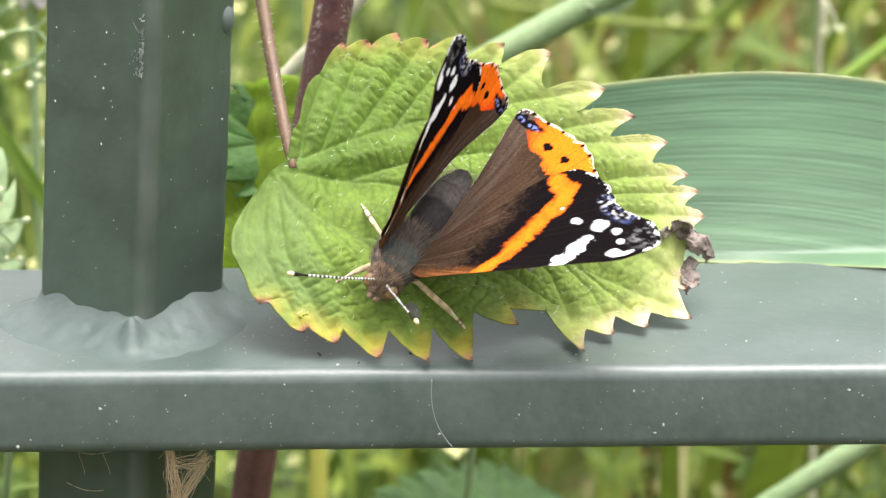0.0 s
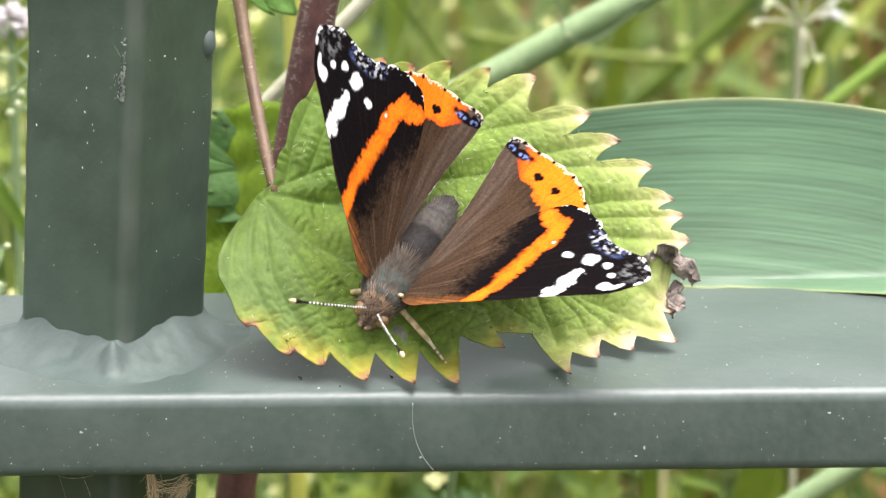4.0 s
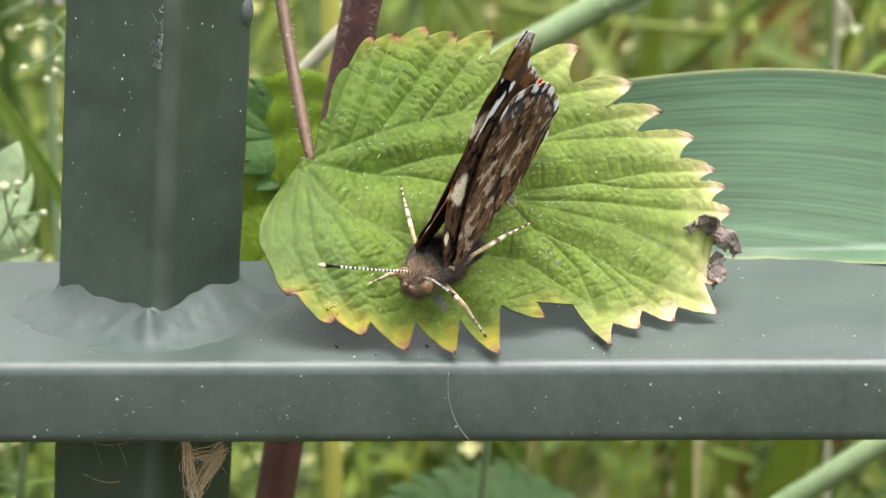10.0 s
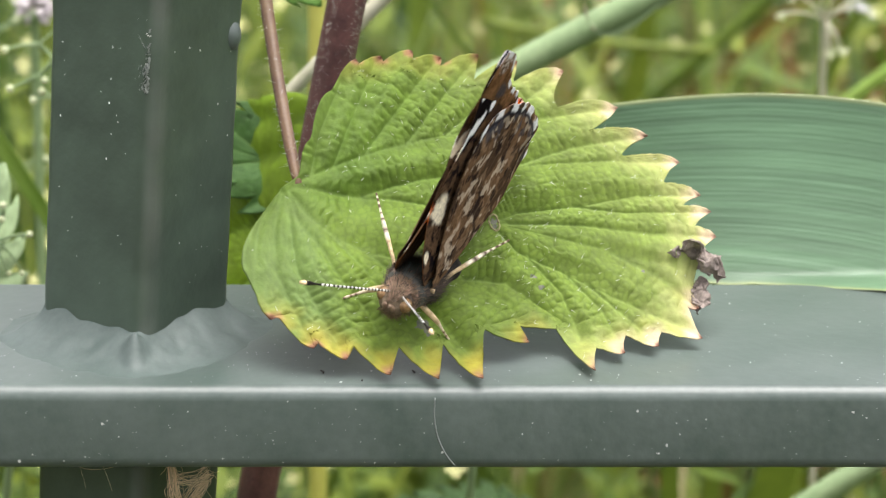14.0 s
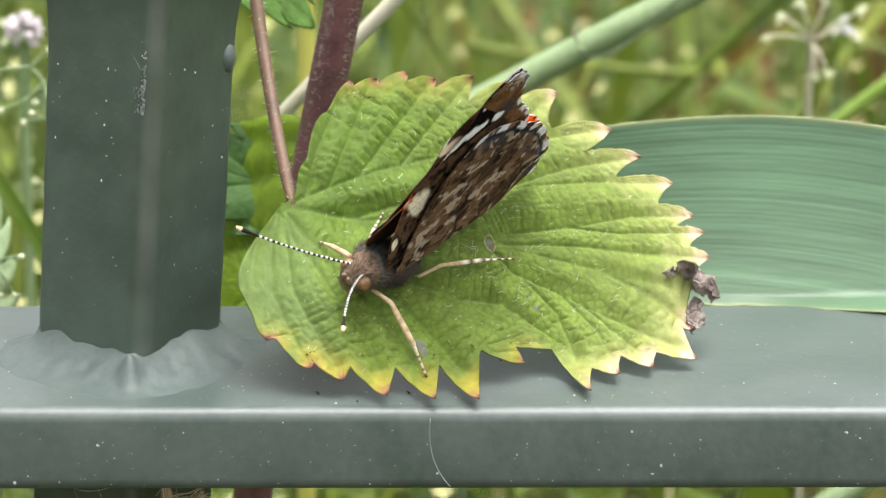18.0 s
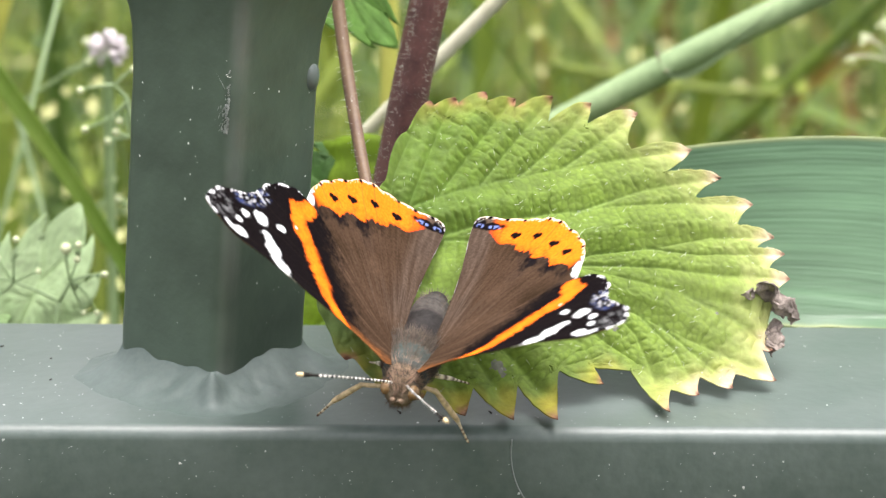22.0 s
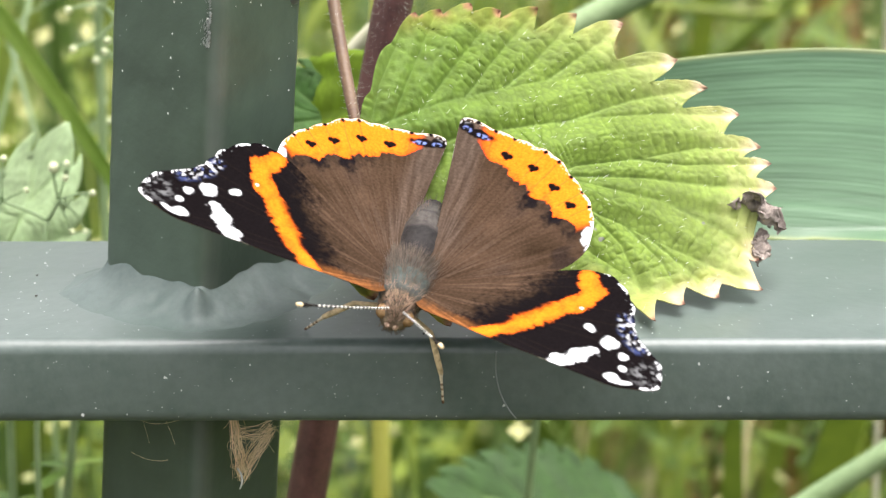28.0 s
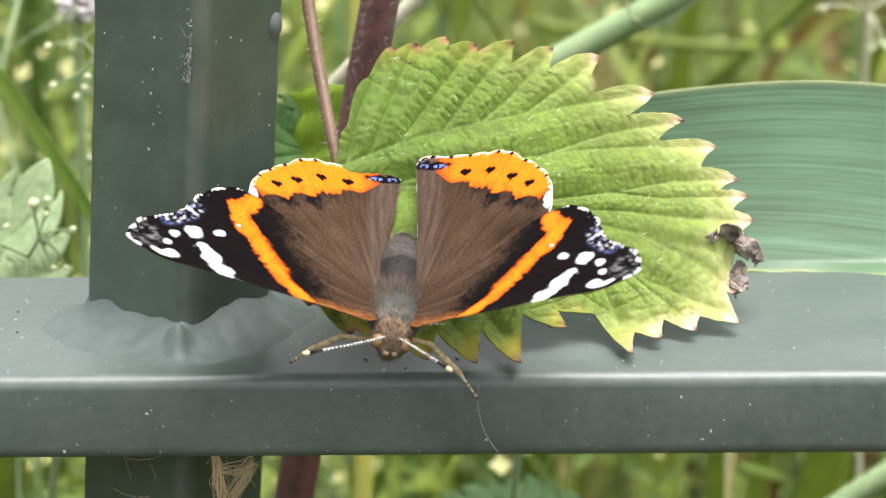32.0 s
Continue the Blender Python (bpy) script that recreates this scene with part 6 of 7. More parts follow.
def leg_mesh(sx, reach, stout):
    """A jointed leg from the hip at the origin; its foot lies along +x*sx and down."""
    a, b, c, d = np.array((0, 0, 0.0)), np.array((0.25 * sx, 0.05, 0.05)) * reach, np.array((0.68 * sx, 0.04, -0.08)) * reach, np.array((1.0 * sx, 0.0, -0.22)) * reach
    path = np.concatenate([np.linspace(a, b, 8, endpoint=False), np.linspace(b, c, 10, endpoint=False), np.linspace(c, d, 14)])
    t = np.linspace(0, 1, len(path))
    rad = (0.30 + 0.12 * np.exp(-((t - 0.45) / 0.2) ** 2) - 0.12 * step(0.55, 0.66, t)) * stout * MM
    v, f = tube_arrays(path * MM, rad, 8)
    col = []
    for i in range(len(path)):
        q = ((0.70, 0.64, 0.50) if math.sin(t[i] * 62) > -0.2 else (0.10, 0.06, 0.04)) if stout < 0.8 and t[i] > 0.4 else (0.52, 0.40, 0.24) if t[i] < 0.6 else ((0.6, 0.52, 0.38) if t[i] < 0.7 or math.sin(t[i] * 75) > 0 else (0.12, 0.07, 0.04))
        col += [q] * 8
    return mesh_of("leg", v, f, colours=np.array(col), mats=(BODY,))


legs = {}
for name, sx, reach in (("front_right", 1, 12.0), ("front_left", -1, 12.4), ("hind_right", 1, 11.2), ("hind_left", -1, 12.4)):
    legs[name] = part("leg", leg_mesh(sx, reach, 0.7 if "hind" in name else 0.9), fly, "thin tan leg with banded foot")

# fur
rnd = random.Random(23)
g, gr = Gather(), Gather()
for k in range(2600):
    y = rnd.uniform(-5.0, 3.6)
    a = rnd.uniform(-0.4, 3.55)
    r = 2.9 * math.sqrt(max(0.05, 1 - ((y + 0.3) / 4.6) ** 2))
    p = np.array((r * math.cos(a), y, 1.35 + r * 0.9 * math.sin(a)))
    w = np.array((math.cos(a) * 0.6, -1.0 + rnd.gauss(0, 0.25), math.sin(a) * 0.5 + rnd.gauss(0, 0.15)))
    spike(gr if y > 2.2 else g, p * MM, w, rnd.uniform(0.8, 2.0) * MM, 0.035 * MM)
for k in range(2200):
    y = rnd.uniform(2.9, 6.45)
    a = rnd.uniform(0, 6.28)
    r = 1.95 * math.sqrt(max(0.05, 1 - ((y - 4.4) / 2.1) ** 2))
    p = np.array((r * math.cos(a), y - 0.8, 0.65 + r * 0.9 * math.sin(a)))
    if abs(math.cos(a)) > 0.62 and y > 4.2:
        continue
    spike(gr, p * MM, (math.cos(a), rnd.gauss(0.2, 0.5), math.sin(a)), rnd.uniform(0.4, 1.2) * MM, 0.045 * MM)
for k in range(900):
    y = rnd.uniform(-15.0, -4)
    a = rnd.uniform(0, 6.28)
    r = 2.5 * math.sqrt(max(0.03, 1 - ((y + 9.2) / 6.4) ** 2))
    p = np.array((r * math.cos(a), y, 0.75 + r * 0.9 * math.sin(a)))
    spike(g, p * MM, (math.cos(a) * 0.4, -1, math.sin(a) * 0.4), rnd.uniform(0.5, 1.2) * MM, 0.03 * MM)
for k in range(700):
    # long soft hairs spreading from the thorax over the wing roots
    sx, y = rnd.choice((-1, 1)), rnd.uniform(-4.5, 2.6)
    p = np.array((sx * rnd.uniform(1.6, 2.9), y, 2.2 + rnd.uniform(-0.8, 0.6)))
    spike(g, p * MM, (sx * rnd.uniform(0.1, 0.7), -rnd.uniform(0.7, 1.3), rnd.uniform(0.3, 0.9)), rnd.uniform(1.0, 2.4) * MM, 0.022 * MM)
part("fur", g.mesh("fur", FUR), fly, "grey-brown body fur", kind="stuff")
part("head_fur", gr.mesh("head_fur", FUR_RUST), fly, "rusty fur on head and collar", kind="stuff")

def hinge_at(lift):
    """Half the distance of the wing roots, which spread as the wings close over the back."""
    return 0.00123 + 0.00067 * float(step(75, 91, lift))


# where the butterfly sits: seconds, pose
FLY_ROWS = [
    (0, pose(0.00496, 0.00724, 0.01074, -34.11, -25.14, 158.46)),
    (0.2, pose(0.00670, 0.00963, 0.01070, -40.20, -33.47, 166.59)),
    (0.5, pose(0.00646, 0.00887, 0.01054, -44.20, -37.84, 162.13)),
    (1, pose(0.00705, 0.01038, 0.01038, -37.59, -35.86, 160.84)),
    (1.5, pose(0.00562, 0.00907, 0.01054, -33.10, -30.55, 159.76)),
    (2, pose(0.00556, 0.00623, 0.01057, -32.09, -24.20, 160.38)),
    (2.5, pose(0.00565, 0.00787, 0.01019, -31.18, -23.02, 160.00)),
    (4.5, pose(0.00600, 0.00876, 0.00971, -37.36, -26.10, 161.41)),
    (5, pose(0.00581, 0.00688, 0.01007, -33.33, -22.75, 159.00)),
    (5.5, pose(0.00570, 0.00796, 0.01020, -34.51, -28.92, 160.98)),
    (5.7, pose(0.00596, 0.00670, 0.00911, -20.65, -27.89, 157.79)),
    (6, pose(0.00622, 0.00543, 0.00803, -6.79, -26.85, 154.61)),
    (6.5, pose(0.00649, 0.00520, 0.00817, -5.56, -25.33, 155.25)),
    (7, pose(0.00644, 0.00496, 0.00833, -4.16, -23.88, 155.63)),
    (7.5, pose(0.00661, 0.00473, 0.00857, -2.74, -22.42, 156.04)),
    (8, pose(0.00679, 0.00458, 0.00856, -2.06, -22.43, 155.59)),
    (8.5, pose(0.00676, 0.00443, 0.00852, -1.50, -22.37, 155.41)),
    (9, pose(0.00671, 0.00427, 0.00846, -0.94, -22.30, 155.23)),
    (9.5, pose(0.00654, 0.00503, 0.00872, -1.00, -22.27, 155.21)),
    (10, pose(0.00648, 0.00579, 0.00886, -1.06, -22.23, 155.20)),
    (10.5, pose(0.00633, 0.00655, 0.00910, -1.00, -22.26, 154.92)),
    (11, pose(0.00644, 0.00731, 0.00925, -0.94, -22.31, 154.64)),
    (11.5, pose(0.00651, 0.00807, 0.00941, -0.88, -22.34, 154.35)),
    (12, pose(0.00652, 0.00883, 0.00954, -0.94, -22.30, 154.35)),
    (12.5, pose(0.00582, 0.00728, 0.00956, -0.99, -22.28, 155.30)),
    (13, pose(0.00515, 0.00573, 0.00935, -0.94, -22.30, 156.01)),
    (13.5, pose(0.00529, 0.00606, 0.00945, -0.98, -22.27, 155.99)),
    (15.5, pose(0.00641, 0.00743, 0.00938, -0.42, -22.75, 154.27)),
    (16, pose(0.00666, 0.00777, 0.00939, -0.69, -22.63, 154.77)),
    (16.5, pose(0.00704, 0.00811, 0.00945, -0.34, -22.95, 153.93)),
    (17, pose(0.00725, 0.00844, 0.00922, -0.94, -22.30, 154.10)),
    (17.5, pose(0.00479, 0.00999, 0.01145, 0.45, -28.83, 148.56)),
    (18, pose(0.00186, 0.01029, 0.01369, 5.89, -38.03, 142.94)),
    (18.2, pose(0.00237, 0.01121, 0.01423, 5.24, -38.73, 142.51)),
    (18.4, pose(-0.00114, 0.00941, 0.01547, -10.50, -34.23, 137.98)),
    (18.6, pose(-0.00324, 0.01107, 0.01747, -13.81, -40.53, 129.65)),
    (19, pose(-0.00490, 0.01019, 0.01647, -15.61, -45.99, 131.40)),
    (19.4, pose(-0.00782, 0.00620, 0.01430, -18.15, -30.61, 149.22)),
    (19.6, pose(-0.00745, 0.00597, 0.01462, -18.81, -33.16, 150.71)),
    (20, pose(-0.00666, 0.00351, 0.01212, -21.58, -30.22, 161.31)),
    (20.5, pose(-0.00495, -0.00095, 0.01120, -13.48, -13.57, 167.42)),
    (21, pose(-0.00234, -0.00409, 0.00898, -20.40, -7.46, -179.62)),
    (21.2, pose(-0.00609, -0.00436, 0.00936, -20.25, -12.34, 172.27)),
    (22, pose(-0.00342, -0.00368, 0.00797, -17.03, -9.65, 170.34)),
    (22.5, pose(-0.00292, -0.00322, 0.00789, -19.87, -12.10, 171.86)),
    (23, pose(-0.00277, -0.00290, 0.00751, -22.06, -14.39, 172.27)),
    (23.5, pose(-0.00251, -0.00275, 0.00722, -21.04, -17.07, 173.00)),
    (24, pose(-0.00254, -0.00264, 0.00697, -24.53, -18.84, 173.86)),
    (24.5, pose(-0.00244, -0.00264, 0.00697, -24.67, -18.79, 173.88)),
    (25, pose(-0.00230, -0.00264, 0.00693, -24.42, -18.70, 174.26)),
    (25.5, pose(-0.00238, -0.00266, 0.00700, -24.94, -18.61, 174.14)),
    (27.5, pose(-0.00207, -0.00274, 0.00672, -25.71, -18.65, 174.95)),
    (28, pose(-0.00213, -0.00278, 0.00669, -26.49, -18.51, 174.63)),
    (28.5, pose(-0.00211, -0.00279, 0.00657, -26.37, -18.52, 175.02)),
    (29, pose(-0.00199, -0.00273, 0.00671, -26.13, -18.66, 174.87)),
    (29.5, pose(-0.00207, -0.00281, 0.00657, -26.23, -18.61, 174.75)),
    (30, pose(-0.00205, -0.00280, 0.00651, -26.21, -18.64, 174.93)),
    (30.5, pose(-0.00220, -0.00279, 0.00662, -26.08, -18.50, 174.84)),
    (31, pose(-0.00197, -0.00168, 0.00572, -23.72, -5.50, 168.78)),
    (32, pose(-0.00109, -0.00298, 0.00736, -22.35, -10.53, -179.43)),
]
# seconds; lift, sweep and twist of the right and left forewing and the right and left hindwing
WING_ROWS = [
    (0, 90.0, 33.7, 87.6, 30.7, 18.9, 17.4, 3.2, 1.1, -0.4, -1.3, -2.2, -1.4),
    (0.2, 100.0, 46.7, 97.4, 43.1, 18.4, 17.8, 5.2, 6.8, 2.9, -1.0, 0.0, 3.7),
    (0.5, 88.3, 56.9, 85.9, 52.7, 22.5, 27.8, 11.8, 12.5, 0.1, 1.3, -0.5, 0.6),
    (1, 90.7, 65.7, 88.2, 63.3, 13.2, 23.4, 9.4, 9.0, 0.0, -1.3, 0.6, -2.5),
    (1.5, 79.2, 55.8, 76.8, 53.4, 22.2, 24.8, 1.0, 0.1, 1.0, 0.7, -0.7, -1.6),
    (2, 70.8, 49.5, 65.2, 48.2, 12.4, 7.8, -3.8, -2.6, 0.8, 1.3, 1.8, 0.4),
    (2.5, 71.2, 45.2, 68.6, 42.5, 16.5, 13.1, -3.9, -3.6, -0.1, 0.7, 1.3, 0.2),
    (4.5, 47.5, 33.6, 44.6, 29.2, 22.6, 16.0, 0.2, -0.4, -4.9, 3.3, -1.2, -0.6),
    (5, 76.3, 34.6, 71.5, 30.6, 20.1, 15.4, -0.8, -2.8, -1.8, 2.3, -0.5, -1.9),
    (5.5, 85.3, 48.9, 82.9, 45.4, 20.0, 20.0, 0.2, -0.9, 0.3, -0.9, -1.4, -1.2),
    (5.7, 96.1, 94.1, 96.1, 94.1, -2.5, -2.5, -22.3, -22.3, 0.0, 0.0, 0.0, 0.0),
    (6, 96.1, 94.1, 96.1, 94.1, -2.5, -2.5, -22.3, -22.3, 0.0, 0.0, 0.0, 0.0),
    (6.5, 96.1, 94.1, 96.1, 94.1, -2.5, -2.5, -22.3, -22.3, 0.0, 0.0, 0.0, 0.0),
    (7, 96.1, 94.1, 96.1, 94.1, -2.5, -2.5, -22.3, -22.3, 0.0, 0.0, 0.0, 0.0),
    (7.5, 96.1, 94.1, 96.1, 94.1, -2.5, -2.5, -22.3, -22.3, 0.0, 0.0, 0.0, 0.0),
    (8, 96.1, 94.1, 96.1, 94.1, -2.5, -2.5, -22.3, -22.3, 0.0, 0.0, 0.0, 0.0),
    (8.5, 96.1, 94.1, 96.1, 94.1, -2.5, -2.5, -22.3, -22.3, 0.0, 0.0, 0.0, 0.0),
    (9, 96.1, 94.1, 96.1, 94.1, -2.5, -2.5, -22.3, -22.3, 0.0, 0.0, 0.0, 0.0),
    (9.5, 96.1, 94.1, 96.1, 94.1, -2.5, -2.5, -22.3, -22.3, 0.0, 0.0, 0.0, 0.0),
    (10, 96.1, 94.1, 96.1, 94.1, -2.5, -2.5, -22.3, -22.3, 0.0, 0.0, 0.0, 0.0),
    (10.5, 96.1, 94.1, 96.1, 94.1, -2.5, -2.5, -22.3, -22.3, 0.0, 0.0, 0.0, 0.0),
    (11, 96.1, 94.1, 96.1, 94.1, -2.5, -2.5, -22.3, -22.3, 0.0, 0.0, 0.0, 0.0),
    (11.5, 96.1, 94.1, 96.1, 94.1, -2.5, -2.5, -22.3, -22.3, 0.0, 0.0, 0.0, 0.0),
    (12, 96.1, 94.1, 96.1, 94.1, -2.5, -2.5, -22.3, -22.3, 0.0, 0.0, 0.0, 0.0),
    (12.5, 96.1, 94.1, 96.1, 94.1, -2.5, -2.5, -22.3, -22.3, 0.0, 0.0, 0.0, 0.0),
    (13, 96.1, 94.1, 96.1, 94.1, -2.5, -2.5, -22.3, -22.3, 0.0, 0.0, 0.0, 0.0),
    (13.5, 96.1, 94.1, 96.1, 94.1, -2.5, -2.5, -22.3, -22.3, 0.0, 0.0, 0.0, 0.0),
    (15.5, 96.1, 94.1, 96.1, 94.1, -2.5, -2.5, -22.3, -22.3, 0.0, 0.0, 0.0, 0.0),
    (16, 96.1, 94.1, 96.1, 94.1, -2.5, -2.5, -22.3, -22.3, 0.0, 0.0, 0.0, 0.0),
    (16.5, 96.1, 94.1, 96.1, 94.1, -2.5, -2.5, -22.3, -22.3, 0.0, 0.0, 0.0, 0.0),
    (17, 96.1, 94.1, 96.1, 94.1, -2.5, -2.5, -22.3, -22.3, 0.0, 0.0, 0.0, 0.0),
    (17.5, 94.8, 95.4, 94.8, 95.4, -3.0, -3.0, -22.8, -22.8, 0.0, 0.0, 0.0, 0.0),
    (18, 93.5, 96.7, 93.5, 96.7, -3.6, -3.6, -23.3, -23.3, 0.0, 0.0, 0.0, 0.0),
    (18.2, 93.5, 96.7, 93.5, 96.7, -3.6, -3.6, -23.3, -23.3, 0.0, 0.0, 0.0, 0.0),
    (18.4, 88.5, 74.8, 82.4, 72.4, -8.0, -12.7, -11.1, -4.3, 2.8, 0.1, -4.2, 0.0),
    (18.6, 53.2, 52.0, 49.8, 46.3, -12.3, -8.8, -0.2, 5.3, 1.5, 2.8, -1.1, 1.2),
    (19, 46.5, 49.4, 42.1, 45.2, -4.9, 0.6, 0.4, 7.4, -2.8, 1.7, 3.1, 0.1),
    (19.4, 66.6, 58.8, 59.8, 56.3, -11.3, -10.2, -3.3, -2.3, 9.2, 0.6, -3.7, -0.7),
    (19.6, 35.2, 30.2, 32.5, 26.1, -18.4, -14.8, -3.8, 4.4, -3.3, 0.2, -0.5, -4.8),
    (20, 32.6, 47.1, 27.1, 42.5, -18.3, -18.5, -3.4, 0.7, -2.2, 3.0, -0.3, -5.7),
    (20.5, 38.4, 32.5, 36.2, 28.1, -12.7, -18.2, -0.3, -0.2, 1.3, 7.8, -0.1, -9.2),
    (21, 31.7, 39.7, 28.5, 35.5, -12.4, -18.3, 3.2, -1.1, 3.9, 4.3, -1.4, -5.4),
    (21.2, 59.5, 60.6, 54.0, 58.3, -12.2, -23.1, 0.9, -2.9, 8.5, 0.0, -0.3, -2.8),
    (22, 44.6, 38.9, 40.0, 35.1, -13.3, -18.8, 0.6, -2.7, 5.4, 8.4, -0.5, -4.6),
    (22.5, 30.3, 22.6, 27.1, 21.3, -12.1, -18.9, 3.1, -1.1, 4.1, 6.2, 1.5, -6.3),
    (23, 24.0, 18.5, 21.4, 16.0, -11.0, -18.5, 2.1, 1.7, 2.8, 4.0, 2.7, -6.3),
    (23.5, 40.3, 35.5, 36.7, 32.6, -13.6, -18.2, 2.9, 0.1, 2.6, 4.6, 3.0, -6.8),
    (24, 16.3, 19.0, 14.0, 17.4, -10.6, -18.0, 3.4, 3.6, 1.5, 2.6, 2.6, -7.1),
    (24.5, 14.1, 17.5, 11.5, 16.2, -10.2, -18.6, 3.7, 4.4, 1.4, 2.2, 2.7, -8.1),
    (25, 13.9, 17.0, 11.1, 15.6, -10.8, -18.7, 3.7, 4.5, 1.2, 2.3, 2.8, -8.0),
    (25.5, 12.7, 16.5, 9.9, 15.4, -9.9, -18.4, 3.8, 4.6, 1.1, 2.2, 2.8, -8.2),
    (27.5, 12.6, 15.8, 9.8, 14.7, -9.8, -18.3, 4.1, 4.9, 1.1, 2.0, 2.9, -8.2),
    (28, 12.6, 15.7, 9.7, 14.6, -9.8, -17.9, 3.6, 4.7, 1.0, 1.7, 2.9, -8.2),
    (28.5, 12.6, 15.7, 9.4, 14.5, -10.0, -18.0, 3.9, 4.8, 1.0, 1.5, 3.0, -8.1),
    (29, 11.9, 15.5, 9.2, 14.5, -9.4, -18.0, 3.9, 5.0, 1.2, 1.8, 2.8, -8.4),
    (29.5, 12.1, 15.4, 8.7, 14.3, -10.1, -17.7, 4.0, 4.8, 0.9, 1.6, 3.2, -8.3),
    (30, 12.4, 16.2, 9.3, 14.9, -10.2, -18.1, 3.8, 4.6, 0.9, 1.7, 3.0, -8.1),
    (30.5, 13.6, 16.1, 10.7, 14.9, -9.5, -17.7, 3.5, 4.5, 1.2, 1.7, 2.9, -8.2),
    (31, 59.7, 23.8, 53.1, 20.0, 2.8, -6.8, 1.1, 2.0, 1.4, 1.3, 0.6, -3.7),
    (32, 17.6, 41.0, 17.6, 38.4, -8.3, -16.5, 3.4, 1.7, 0.6, 1.2, 2.4, -4.3),
]
# sway of the resting leaf: seconds, sideways and upward shift
SWAY = [
    (0, -0.00165, 0.00012), (0.5, -0.00120, 0.00014), (1, -0.00094, 0.00021), (2, -0.00098, 0.00020), (2.5, -0.00098, 0.00012), (4.5, -0.00100, 0.00020), (5, -0.00099, 0.00018), (5.5, -0.00079, 0.00013), (6, -0.00038, 0.00005), (6.5, -0.00015, 0.00002), (7, -0.00025, 0.00000), (8, 0.00007, 0.00007), (9, 0.00000, 0.00000), (10, -0.00043, 0.00009), (11, -0.00066, 0.00017), (12, -0.00078, 0.00015), (13, -0.00077, 0.00015), (13.5, -0.00087, 0.00026), (15.5, -0.00072, 0.00022), (16, -0.00071, 0.00024), (17, -0.00053, 0.00026), (18, -0.00068, 0.00032), (19, -0.00066, 0.00022), (20, -0.00080, 0.00030), (21, -0.00081, 0.00014), (22, -0.00112, 0.00026), (23, -0.00108, 0.00036), (24, -0.00110, 0.00028), (25, -0.00122, 0.00029), (25.5, -0.00109, 0.00047), (27.5, -0.00115, 0.00042), (28, -0.00101, 0.00049), (29, -0.00101, 0.00048), (30, -0.00107, 0.00033), (31, -0.00108, 0.00034), (32, -0.00145, 0.00054),
]
